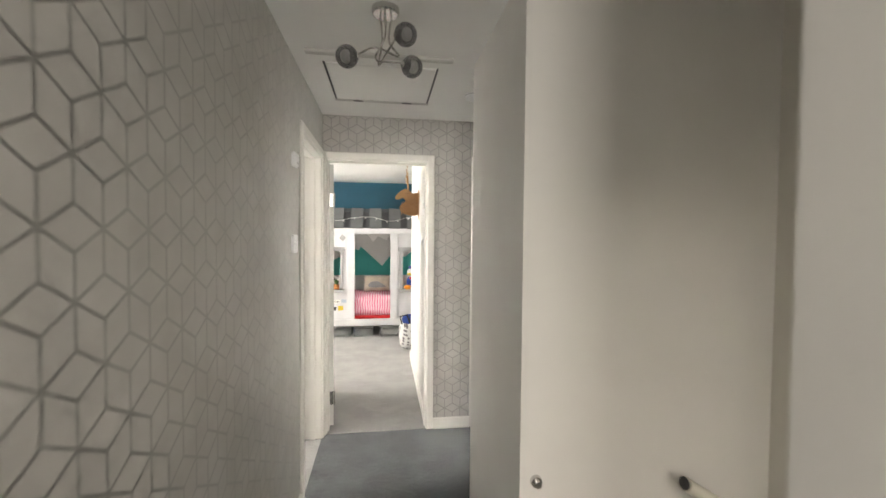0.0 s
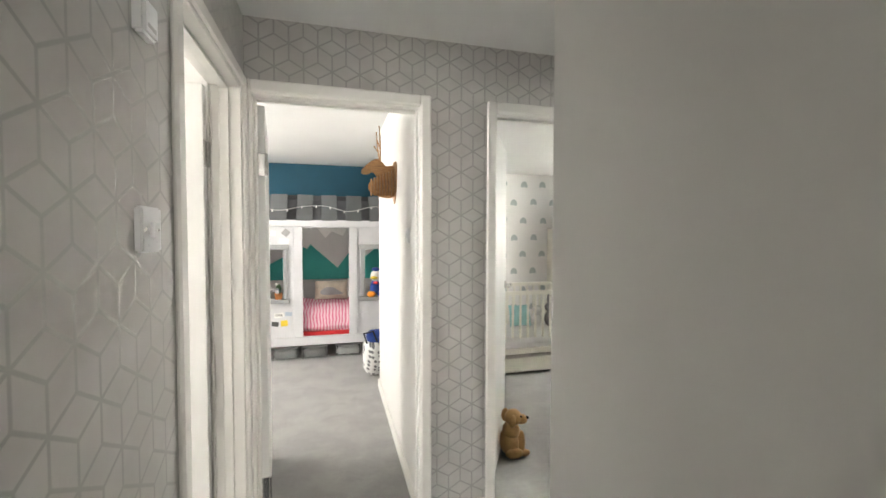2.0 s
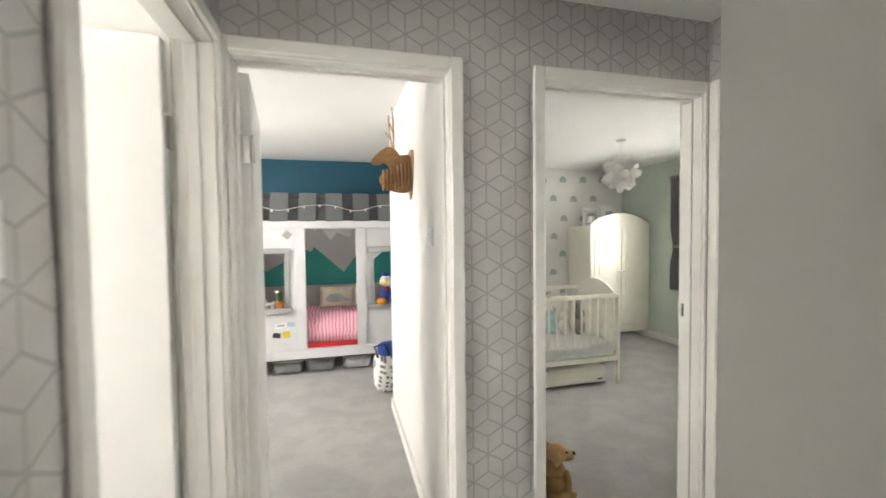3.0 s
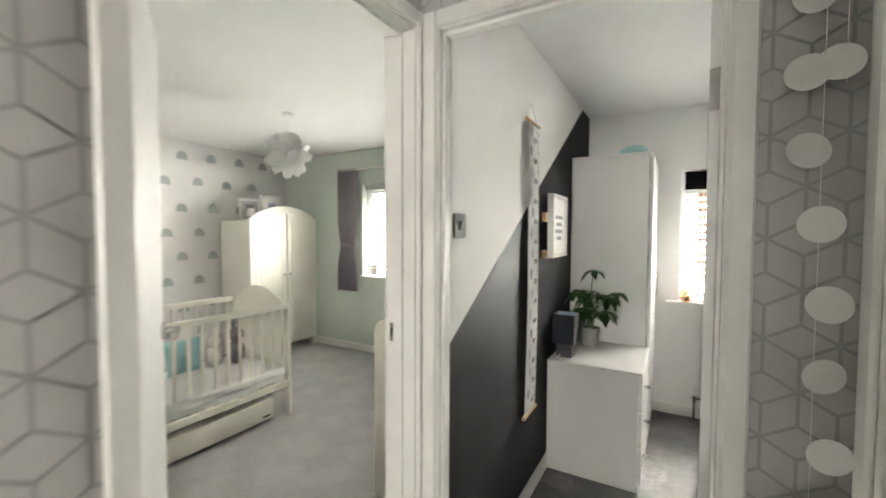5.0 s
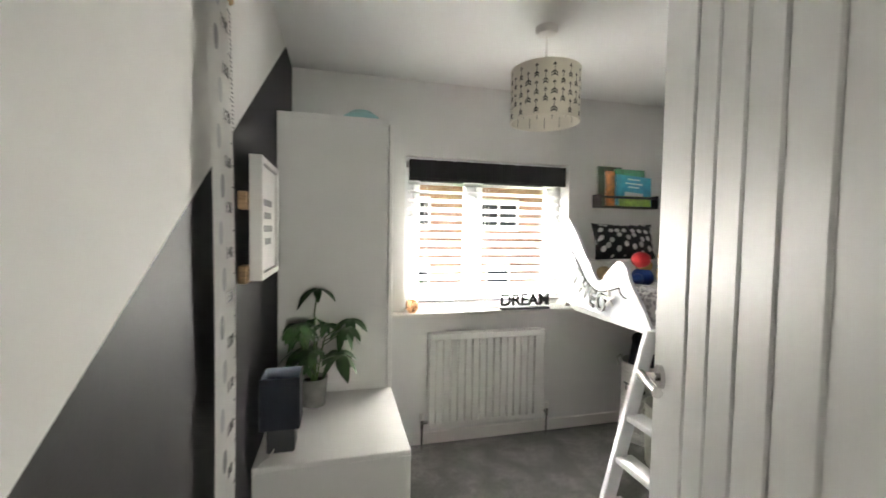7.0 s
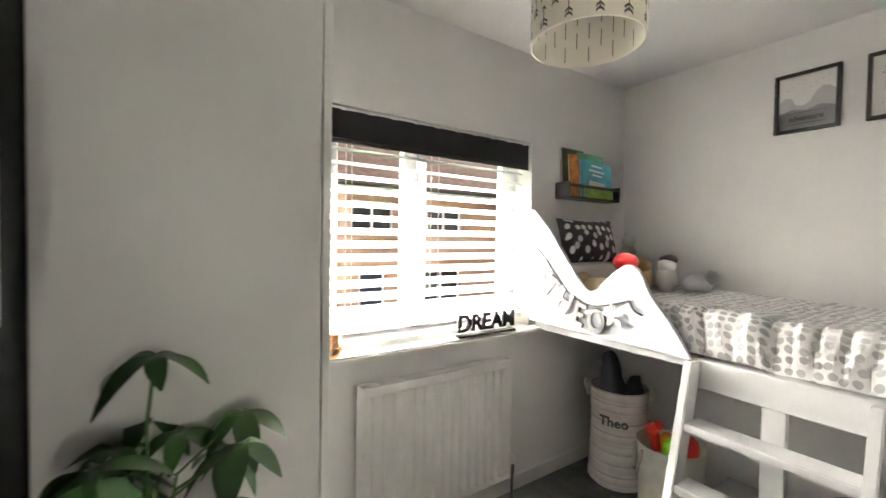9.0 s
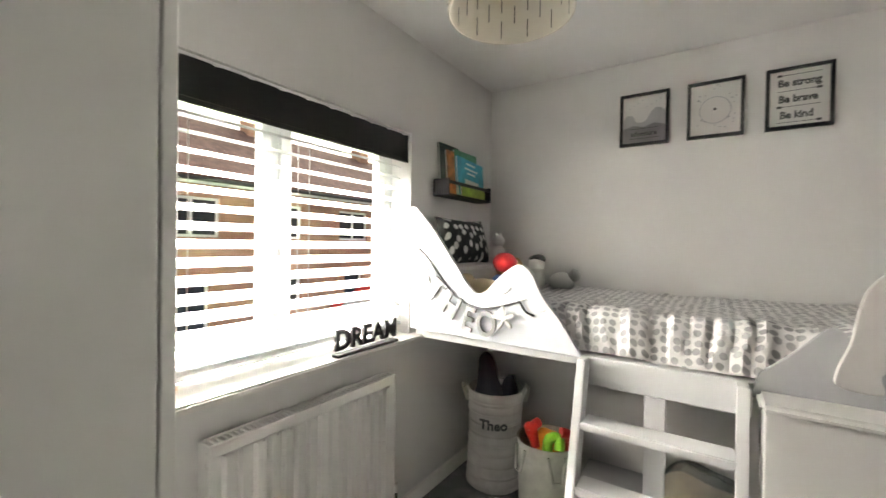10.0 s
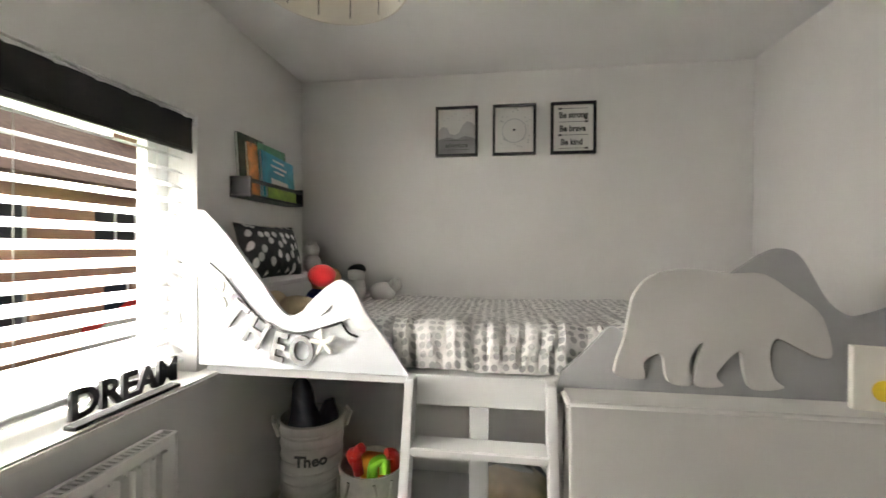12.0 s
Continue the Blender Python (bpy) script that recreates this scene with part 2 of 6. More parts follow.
M["leaf"] = plain("green_leaf", (0.018, 0.065, 0.012), 0.4, vary=0.4, scale=20, fine=60)
M["stem"] = plain("green_stem", (0.06, 0.12, 0.03), 0.6)
M["soil"] = plain("dark_soil", (0.03, 0.02, 0.015), 0.95, vary=0.3, scale=60, bump=0.8)
M["concrete"] = plain("grey_pot_concrete", (0.22, 0.22, 0.21), 0.8, vary=0.15, scale=20)
M["paper"] = plain("white_paper", (0.78, 0.77, 0.74), 0.7, vary=0.03)
M["canvas"] = fabric("white_canvas", (0.75, 0.74, 0.71), 0.04)
M["ink"] = plain("grey_black_ink", (0.06, 0.06, 0.06), 0.7)
M["ink_grey"] = plain("grey_ink", (0.30, 0.30, 0.30), 0.7, vary=0.2)
M["ink_pale"] = plain("pale_grey_ink", (0.52, 0.52, 0.52), 0.7, vary=0.1)
M["beech"] = wood("beech_wood", (0.50, 0.32, 0.17))
M["plywood"] = wood("brown_plywood", (0.40, 0.21, 0.085))
M["red"] = fabric("red_felt", (0.55, 0.015, 0.02))
M["blue_cloth"] = fabric("blue_felt", (0.012, 0.05, 0.25))
M["tan"] = fabric("tan_plush", (0.45, 0.26, 0.11), 0.2)
M["beige"] = fabric("beige_plush", (0.52, 0.40, 0.26), 0.2)
M["white_plush"] = fabric("white_plush", (0.70, 0.70, 0.68), 0.1)
M["felt_dark"] = fabric("dark_grey_felt", (0.10, 0.10, 0.105), 0.2)
M["grey_plush"] = fabric("grey_plush", (0.28, 0.27, 0.27), 0.2)
M["teal_cloth"] = fabric("pale_teal_cloth", (0.34, 0.60, 0.60))
M["orange"] = plain("orange_plastic", (0.75, 0.25, 0.02), 0.5)
M["lime"] = plain("lime_green_plastic", (0.22, 0.55, 0.03), 0.45)
M["yellow"] = plain("yellow_print", (0.75, 0.55, 0.05), 0.6)
M["red_plastic"] = plain("red_plastic", (0.60, 0.03, 0.02), 0.4)
M["rope_white"] = fabric("woven_white_rope", (0.52, 0.51, 0.48), 0.1, 160)
M["basket"] = fabric("speckled_cream_canvas", (0.52, 0.52, 0.45), 0.15, 300)
M["lilac"] = fabric("lilac_grey_curtain", (0.42, 0.39, 0.42), 0.06)
M["duvet"] = dotted("dotted_white_duvet", (0.72, 0.71, 0.70), (0.36, 0.355, 0.36), 0.033, 0.36, clump=0.4)
M["dot_cushion"] = dotted("black_cushion_white_dots", (0.009, 0.009, 0.011), (0.75, 0.75, 0.75), 0.062, 0.30, clump=0.6)
M["stripe"] = stripes("red_and_white_striped_cotton", (0.72, 0.20, 0.30), (0.80, 0.56, 0.62), 0, 0.035)
M["white_cloth"] = fabric("white_cotton", (0.78, 0.78, 0.76), 0.04)
M["cushion_beige"] = fabric("beige_linen", (0.58, 0.50, 0.40), 0.1)
M["clear"] = Nodes("clear_plastic").set(color=(0.85, 0.88, 0.88), rough=0.15, trans=0.85, ior=1.2)
M["glass"] = Nodes("window_glass").set(color=(1, 1, 1), rough=0.0, trans=1.0, ior=1.02)
M["globe"] = Nodes("smoked_glass").set(color=(0.30, 0.30, 0.31), rough=0.12, trans=0.75, ior=1.3)
M["drop"] = plain("grey_green_vinyl", (0.42, 0.47, 0.46), 0.6, vary=0.1)


def thin_sheet(name, c, share):
    """Paper or cloth that lets part of the light through."""
    m = plain(name, c, 0.8, vary=0.04, fine=400)
    t = m.node_tree
    tr = t.nodes.new("ShaderNodeBsdfTranslucent")
    tr.inputs[0].default_value = (*c, 1)
    mx = t.nodes.new("ShaderNodeMixShader")
    mx.inputs[0].default_value = share
    t.links.new(t.nodes["Principled BSDF"].outputs[0], mx.inputs[1])
    t.links.new(tr.outputs[0], mx.inputs[2])
    t.links.new(mx.outputs[0], t.nodes["Material Output"].inputs[0])
    return m


M["shade_cream"] = thin_sheet("cream_lampshade_cloth", (0.74, 0.71, 0.64), 0.45)
M["petal"] = thin_sheet("white_petal_sheet", (0.82, 0.82, 0.80), 0.5)
M["curtain_cloth"] = thin_sheet("lilac_grey_curtain_cloth", (0.46, 0.43, 0.46), 0.3)
M["tarmac"] = plain("tarmac", (0.06, 0.06, 0.062), 0.9, vary=0.3, scale=2)
M["grass"] = plain("mown_grass", (0.06, 0.11, 0.03), 0.95, vary=0.4, scale=3, bump=0.5, dist=0.02)
M["brick"] = brick("red_brick", (0.42, 0.21, 0.14))
M["render"] = plain("white_render", (0.62, 0.60, 0.56), 0.8)
M["tile_roof"] = plain("brown_roof_tile", (0.13, 0.075, 0.06), 0.85, vary=0.3, scale=4)
M["pane_dark"] = plain("dark_window_pane", (0.03, 0.035, 0.04), 0.08)
M["car_red"] = plain("red_car_paint", (0.40, 0.02, 0.02), 0.2)
M["car_silver"] = plain("silver_car_paint", (0.40, 0.41, 0.42), 0.25, metal=0.6)
M["car_dark"] = plain("dark_blue_car_paint", (0.03, 0.04, 0.06), 0.2)
M["tyre"] = plain("black_tyre", (0.02, 0.02, 0.02), 0.85)
M["book_green"] = plain("green_book_cover", (0.04, 0.20, 0.10), 0.4, vary=0.5, scale=25)
M["book_dark"] = plain("dark_green_book_cover", (0.015, 0.035, 0.02), 0.4, vary=0.4, scale=25)
M["book_teal"] = plain("teal_book_cover", (0.03, 0.30, 0.42), 0.4, vary=0.25, scale=20)
M["book_brown"] = plain("orange_book_cover", (0.40, 0.14, 0.04), 0.4, vary=0.6, scale=25)
M["book_lime"] = plain("lime_book_cover", (0.22, 0.35, 0.05), 0.4, vary=0.4, scale=25)

# ---- building helpers ----


def box(x0, x1, y0, y1, z0, z1, bev=0.0, seg=1):
    bm = bmesh.new()
    bmesh.ops.create_cube(bm, size=1, matrix=Matrix.LocRotScale(((x0 + x1) / 2, (y0 + y1) / 2, (z0 + z1) / 2), None, (x1 - x0, y1 - y0, z1 - z0)))
    if bev:
        bmesh.ops.bevel(bm, geom=bm.edges[:], offset=bev, segments=seg, affect="EDGES")
    return bm


def join(*bms):
    out = bms[0]
    for b in bms[1:]:
        me = bpy.data.meshes.new("tmp")
        b.to_mesh(me)
        out.from_mesh(me)
        bpy.data.meshes.remove(me)
        b.free()
    return out


def moved(bm, m):
    bmesh.ops.transform(bm, matrix=m, verts=bm.verts)
    return bm


def rod(r0, r1, a, b, n=16, caps=True):
    """A round bar from a to b."""
    a, b = Vector(a), Vector(b)
    d = b - a
    bm = bmesh.new()
    bmesh.ops.create_cone(bm, cap_ends=caps, segments=n, radius1=r0, radius2=r1, depth=d.length,
                          matrix=Matrix.Translation((a + b) / 2) @ d.to_track_quat("Z", "Y").to_matrix().to_4x4())
    return bm


def ball(c, r, u=20, v=14):
    r = (r, r, r) if isinstance(r, (int, float)) else r
    bm = bmesh.new()
    bmesh.ops.create_uvsphere(bm, u_segments=u, v_segments=v, radius=1, matrix=Matrix.LocRotScale(c, None, r))
    return bm


def turned(profile, n=28, close=False):
    """A solid turned about z from (radius, height) pairs."""
    bm = bmesh.new()
    rings = [[bm.verts.new((r * math.cos(2 * math.pi * i / n), r * math.sin(2 * math.pi * i / n), z)) for i in range(n)] for r, z in profile]
    for a, b in zip(rings, rings[1:]):
        for i in range(n):
            bm.faces.new((a[i], a[(i + 1) % n], b[(i + 1) % n], b[i]))
    if close:
        bm.faces.new(rings[0][::-1])
        bm.faces.new(rings[-1])
    bmesh.ops.recalc_face_normals(bm, faces=bm.faces)
    return bm


def curve_through(pts, steps=6, closed=True):
    """Catmull-Rom points through a few corners of a shape."""
    n, out = len(pts), []
    for i in range(n if closed else n - 1):
        p = [Vector(pts[(i + k) % n] if closed else pts[min(max(i + k, 0), n - 1)]) for k in (-1, 0, 1, 2)]
        for s in range(steps):
            t = s / steps
            out.append(0.5 * (2 * p[1] + (p[2] - p[0]) * t + (2 * p[0] - 5 * p[1] + 4 * p[2] - p[3]) * t * t + (3 * p[1] - p[0] - 3 * p[2] + p[3]) * t ** 3))
    if not closed:
        out.append(Vector(pts[-1]))
    return out


def board(outline, thick, m, bev=0.0):
    """A flat board cut to an outline in its own x and z, thick along its y, laid at m."""
    bm = bmesh.new()
    f = bm.faces.new([bm.verts.new((p[0], 0, p[1])) for p in outline])
    r = bmesh.ops.extrude_face_region(bm, geom=[f])
    bmesh.ops.translate(bm, vec=(0, thick, 0), verts=[v for v in r["geom"] if isinstance(v, bmesh.types.BMVert)])
    bmesh.ops.recalc_face_normals(bm, faces=bm.faces)
    if bev:
        rim = [e for e in bm.edges if len(e.link_faces) == 2 and e.calc_face_angle(0) > 1.2 and abs(e.verts[0].co.y - e.verts[1].co.y) < 1e-6]
        bmesh.ops.bevel(bm, geom=rim, offset=bev, segments=1, affect="EDGES")
    return moved(bm, m)


def cable(pts, r, n=8):
    """A round cord along points."""
    bm = bmesh.new()
    pts = [Vector(p) for p in pts]
    rings = []
    for i, p in enumerate(pts):
        d = (pts[min(i + 1, len(pts) - 1)] - pts[max(i - 1, 0)]).normalized()
        q = d.to_track_quat("Z", "Y")
        rings.append([bm.verts.new(p + q @ Vector((r * math.cos(2 * math.pi * k / n), r * math.sin(2 * math.pi * k / n), 0))) for k in range(n)])
    for a, b in zip(rings, rings[1:]):
        for k in range(n):
            bm.faces.new((a[k], a[(k + 1) % n], b[(k + 1) % n], b[k]))
    bm.faces.new(rings[0][::-1])
    bm.faces.new(rings[-1])
    bmesh.ops.recalc_face_normals(bm, faces=bm.faces)
    return bm


def soft_block(x0, x1, y0, y1, z0, z1, cuts=10, lumps=0.01, scale=6, puff=0.0):
    """A stuffed or rumpled block with rounded edges."""
    bm = bmesh.new()
    bmesh.ops.create_cube(bm, size=2)
    bmesh.ops.subdivide_edges(bm, edges=bm.edges[:], cuts=cuts, use_grid_fill=True)
    hx, hy, hz = (x1 - x0) / 2, (y1 - y0) / 2, (z1 - z0) / 2
    c = Vector(((x0 + x1) / 2, (y0 + y1) / 2, (z0 + z1) / 2))
    for v in bm.verts:
        p = v.co.copy()
        k = [math.copysign(abs(a) ** 1.0, a) for a in p]
        rr = min(hx, hy, hz) * 0.8
        q = Vector((k[0] * hx, k[1] * hy, k[2] * hz))
        core = Vector((max(-hx + rr, min(hx - rr, q.x)), max(-hy + rr, min(hy - rr, q.y)), max(-hz + rr, min(hz - rr, q.z))))
        d = q - core
        if d.length > 1e-6:
            q = core + d.normalized() * min(d.length, rr)
        if puff:
            q *= 1 + puff * (1 - max(abs(p.x), abs(p.z)) ** 2)
        nz = noise.noise_vector((q + c) * scale)
        v.co = c + q + nz * lumps
    return bm


def mesh_of(name, bm, material, smooth=35):
    me = bpy.data.meshes.new(name)
    bm.to_mesh(me)
    bm.free()
    mats = material if isinstance(material, (list, tuple)) else [material]
    for m in mats:
        me.materials.append(m)
    if smooth:
        me.shade_smooth()
        me.set_sharp_from_angle(angle=radians(smooth))
    return me


def thing(name, label, category, group="", at=None):
    ob = new(name)
    ob.empty_display_size = 0.05
    if at:
        ob.matrix_world = Matrix.Translation(at) if isinstance(at, tuple) else at
    return tagged(ob, label, category, group)


def part(name, bm, material, parent, label=""):
    """One mesh object under a thing or a part; its shape is given in the thing's own place."""
    ob = new(name, mesh_of(name, bm, material))
    ob.parent = parent
    return tagged(ob, label) if label else ob


def single(name, bm, material, label, category, group="", at=None):
    ob = new(name, mesh_of(name, bm, material))
    if at:
        ob.matrix_world = Matrix.Translation(at) if isinstance(at, tuple) else at
    return tagged(ob, label, category, group)


def structure(name, bm, material, label, category="wall"):
    return tagged(new(name, mesh_of(name, bm, material, 0)), label, category, "", "structure")


def lettering(text, size, depth, weight=0.0):
    """Raised letters, in their own x and y, as a bmesh."""
    cu = bpy.data.curves.new("letters", "FONT")
    cu.body, cu.size, cu.extrude, cu.offset = text, size, depth / 2, weight
    cu.align_x, cu.align_y = "CENTER", "CENTER"
    cu.resolution_u = 3
    ob = bpy.data.objects.new("letters", cu)
    scene.collection.objects.link(ob)
    me = bpy.data.meshes.new_from_object(ob.evaluated_get(bpy.context.evaluated_depsgraph_get()))
    bm = bmesh.new()
    bm.from_mesh(me)
    bpy.data.objects.remove(ob)
    bpy.data.curves.remove(cu)
    bpy.data.meshes.remove(me)
    return bm


def wall_with_holes(axis, c0, c1, u0, u1, z0, z1, holes):
    """A wall slab between planes c0 and c1 of an axis, along u0 to u1, with rectangular openings (ua, ub, za, zb)."""
    us = sorted({u0, u1, *[h[0] for h in holes], *[h[1] for h in holes]})
    zs = sorted({z0, z1, *[h[2] for h in holes], *[h[3] for h in holes]})
    solid = {}
    for i in range(len(us) - 1):
        for j in range(len(zs) - 1):
            u, z = (us[i] + us[i + 1]) / 2, (zs[j] + zs[j + 1]) / 2
            solid[i, j] = not any(h[0] < u < h[1] and h[2] < z < h[3] for h in holes)
    bm = bmesh.new()

    def quad(*pts):
        f = [bm.verts.new((c, u, z) if axis == "x" else (u, c, z)) for c, u, z in pts]
        bm.faces.new(f)

    for (i, j), s in solid.items():
        if not s:
            continue
        a, b, lo, hi = us[i], us[i + 1], zs[j], zs[j + 1]
        for c in (c0, c1):
            quad((c, a, lo), (c, b, lo), (c, b, hi), (c, a, hi))
        if not solid.get((i - 1, j)):
            quad((c0, a, lo), (c1, a, lo), (c1, a, hi), (c0, a, hi))
        if not solid.get((i + 1, j)):
            quad((c0, b, lo), (c1, b, lo), (c1, b, hi), (c0, b, hi))
        if not solid.get((i, j - 1)):
            quad((c0, a, lo), (c1, a, lo), (c1, b, lo), (c0, b, lo))
        if not solid.get((i, j + 1)):
            quad((c0, a, hi), (c1, a, hi), (c1, b, hi), (c0, b, hi))
    bmesh.ops.remove_doubles(bm, verts=bm.verts, dist=1e-5)
    bmesh.ops.recalc_face_normals(bm, faces=bm.faces)
    return bm

# ---- structure: landing, stairwell, four rooms ----
H = 2.315          # ceiling
XL, YF, XC = -0.275, 3.275, 1.655   # landing: left wall, far wall, bedroom-door wall
BX, BY0, BY1, CB = 0.61, 1.53, 2.30, 2.245    # boxed-in cupboard beside the stairs
NW, SW, WW, EW = 3.208, 0.56, 1.61, 4.08   # bedroom: wall faces
RA = 0.485         # playroom's short side wall
DTOP = 2.020       # door openings

# landing skins (papered) and the rooms' own skins behind them
structure("wall_landing_left", wall_with_holes("x", XL - 0.055, XL, -1.0, YF, 0, H, [(2.503, 3.232, 0, DTOP)]), M["hall_paper_y"], "grey wallpaper with silver cube outlines")
structure("wall_landing_far", wall_with_holes("y", YF, YF + 0.055, XL - 0.055, XC + 0.07, 0, H, [(-0.268, 0.498, 0, DTOP), (0.844, 1.638, 0, DTOP)]), M["hall_paper_x"], "grey wallpaper with silver cube outlines")
structure("wall_landing_bedroom", wall_with_holes("x", XC, XC + 0.035, CB - 0.05, YF, 0, H, [(2.453, 3.232, 0, DTOP)]), M["hall_paper_c"], "grey wallpaper with silver cube outlines")
structure("wall_cupboard_front", box(BX, BX + 0.05, BY0, BY1, -0.3, H), M["white_wall"], "plain white boxed-in cupboard wall")
structure("wall_cupboard_side", wall_with_holes("y", CB - 0.05, CB, BX + 0.05, XC, 0, H, [(0.98, 1.58, 0, DTOP)]), M["white_wall"], "plain white cupboard wall with a door")
structure("wall_stair_north", box(BX + 0.05, 1.55, BY0, BY0 + 0.05, -2.6, H), M["white_wall"], "white stairwell wall")
# The opening is added, out of view, to let the stair fill lamp through.
structure("wall_stair_south", wall_with_holes("y", 0.60, 0.66, BX + 0.06, 1.55, -2.6, H, [(0.85, 1.45, 0.3, 1.7)]), M["stair_wall_shaded"], "white stairwell wall")
structure("wall_stair_end", box(1.55, 1.608, -1.0, CB - 0.06, -2.6, H), M["stair_wall_shaded"], "white stairwell end wall in a shaded tone")
structure("wall_landing_right", box(BX, BX + 0.06, -1.0, 0.662, -2.6, H, 0.012, 3), M["white_wall"], "plain white landing wall")
# Opening made only for the landing fill lamp, never in view.
structure("wall_landing_back", wall_with_holes("y", -1.06, -1.0, XL - 0.055, BX + 0.06, 0, H, [(-0.1, 0.5, 0.9, 2.0)]), M["white_wall"], "plain white landing wall")
structure("floor_landing", box(XL - 0.055, BX, -1.0, YF, -0.06, 0), M["carpet_hall"], "dark grey carpet on the landing", "floor")
structure("floor_landing_bay", box(BX, XC + 0.035, CB - 0.05, YF, -0.06, 0), M["carpet_hall"], "dark grey carpet on the landing", "floor")
stairs = structure("stairs", box(BX, BX + 0.03, 0.66, BY0, -0.03, -0.002, 0.004), M["carpet_hall"], "carpeted stairs going down from the landing", "stairs")
for i in range(4):
    part("step", box(BX + 0.03 + 0.23 * i, BX + 0.26 + 0.23 * i, 0.66, BY0, -0.24 - 0.185 * i, -0.185 * (i + 1), 0.006), M["carpet_hall"], stairs)
structure("ceiling", box(XL - 2.6, EW + 0.3, -1.06, 7.1, H, H + 0.08), M["ceiling"], "white painted ceiling", "ceiling")

# playroom beyond the far door, with blue end wall
structure("wall_playroom_front", wall_with_holes("y", YF + 0.055, YF + 0.11, -2.5, 0.70, 0, H, [(-0.268, 0.498, 0, DTOP)]), M["white_wall"], "white playroom wall round the door")
structure("wall_playroom_side", box(RA, RA + 0.05, YF + 0.11, 5.12, 0, H, 0.004), M["white_wall"], "white playroom side wall")
structure("wall_playroom_return", box(RA + 0.05, 1.25, 5.07, 5.12, 0, H), M["white_wall"], "white playroom wall")
structure("wall_playroom_east", box(1.20, 1.25, 5.12, 6.95, 0, H), M["white_wall"], "white playroom wall")
mural = structure("wall_playroom_end", box(-2.5, 1.25, 6.95, 7.05, 0, H), M["blue_wall"], "deep blue wall with a painted mountain mural")
structure("wall_playroom_west", wall_with_holes("x", -2.6, -2.5, YF + 0.055, 7.05, 0, H, [(4.2, 5.7, 0.9, 2.1)]), M["white_wall"], "white playroom wall with a window")
structure("floor_playroom", box(-2.5, 1.25, YF, 6.95, -0.06, 0.004), M["carpet"], "light grey carpet", "floor")
# nursery
structure("wall_nursery_front", wall_with_holes("y", YF + 0.055, YF + 0.11, 0.70, EW + 0.1, 0, H, [(0.844, 1.638, 0, DTOP)]), M["white_wall"], "white nursery wall round the door")
structure("wall_nursery_west", box(RA + 0.05, 0.70, YF + 0.11, 5.07, 0, H), M["white_wall"], "white nursery wall")
structure("wall_nursery_west_far", box(1.25, 1.30, 5.07, 7.0, 0, H), M["white_wall"], "white nursery wall")
drops_wall = structure("wall_nursery_end", box(1.25, EW + 0.2, 7.0, 7.1, 0, H), M["white_wall"], "white nursery wall with raindrop stickers")
structure("wall_nursery_window", wall_with_holes("x", 4.14, 4.30, YF + 0.11, 7.0, 0, H, [(4.55, 5.70, 0.86, 1.92)]), M["green_wall"], "pale green nursery wall with a window")
structure("floor_nursery", box(0.70, 4.14, YF, 7.0, -0.06, 0.003), M["carpet"], "light grey carpet", "floor")
# study behind the open side door
structure("wall_study_side", wall_with_holes("x", XL - 0.11, XL - 0.055, 1.4, YF + 0.055, 0, H, [(2.503, 3.232, 0, DTOP)]), M["white_wall"], "white wall round the door")
structure("wall_study_south", box(-2.5, XL - 0.055, 1.35, 1.40, 0, H), M["white_wall"], "white wall")
# The window here is added so that light reaches the study door.
structure("wall_study_west", wall_with_holes("x", -2.6, -2.5, 1.35, YF + 0.055, 0, H, [(1.9, 2.9, 1.0, 2.0)]), M["white_wall"], "white wall with an added window, out of view")
structure("floor_study", box(-2.5, XL, 1.40, YF + 0.055, -0.06, 0.003), M["carpet"], "light grey carpet", "floor")
# bedroom
structure("wall_bedroom_north", box(XC + 0.07, EW, NW, YF + 0.05, 0, H), M["two_tone"], "white wall with a slanting black painted lower part")
structure("wall_bedroom_door", wall_with_holes("x", XC + 0.035, XC + 0.07, 2.25, YF, 0, H, [(2.453, 3.232, 0, DTOP)]), M["grey_wall"], "pale grey wall round the door")
structure("wall_bedroom_west", box(1.61, WW + 0.045, SW - 0.1, 2.25, 0, H), M["grey_wall"], "pale grey bedroom wall")
structure("wall_bedroom_south", box(WW, EW + 0.25, SW - 0.1, SW, 0, H), M["grey_wall"], "pale grey bedroom wall")
structure("wall_bedroom_window", wall_with_holes("x", EW, EW + 0.25, SW, YF + 0.055, 0, H, [(1.40, 2.545, 0.845, 1.85)]), M["grey_wall"], "pale grey wall with the window")
structure("floor_bedroom", box(XC, EW, SW, NW, -0.06, 0.004), M["carpet_mid"], "mottled grey carpet", "floor")


def skirting(name, x0, x1, y0, y1, h=0.085):
    bm = box(min(x0, x1), max(x0, x1), min(y0, y1), max(y0, y1), 0.0, h)
    top = [e for e in bm.edges if all(abs(v.co.z - h) < 1e-5 for v in e.verts)]
    bmesh.ops.bevel(bm, geom=top, offset=0.006, segments=2, affect="EDGES")
    return structure(name, bm, M["gloss"], "white painted skirting board", "skirting board")


skirting("baseboard", 0.532, 0.810, YF - 0.015, YF)
skirting("baseboard", XL, XL + 0.015, -1.0, 2.464)
skirting("baseboard", XC - 0.015, XC, CB + 0.016, 2.41)
skirting("baseboard", XC + 0.09, EW, NW - 0.015, NW)
skirting("baseboard", EW - 0.015, EW, SW, NW - 0.015)
skirting("baseboard", WW + 0.045, EW - 0.015, SW, SW + 0.015)
skirting("baseboard", RA - 0.015, RA, YF + 0.11, 5.12)
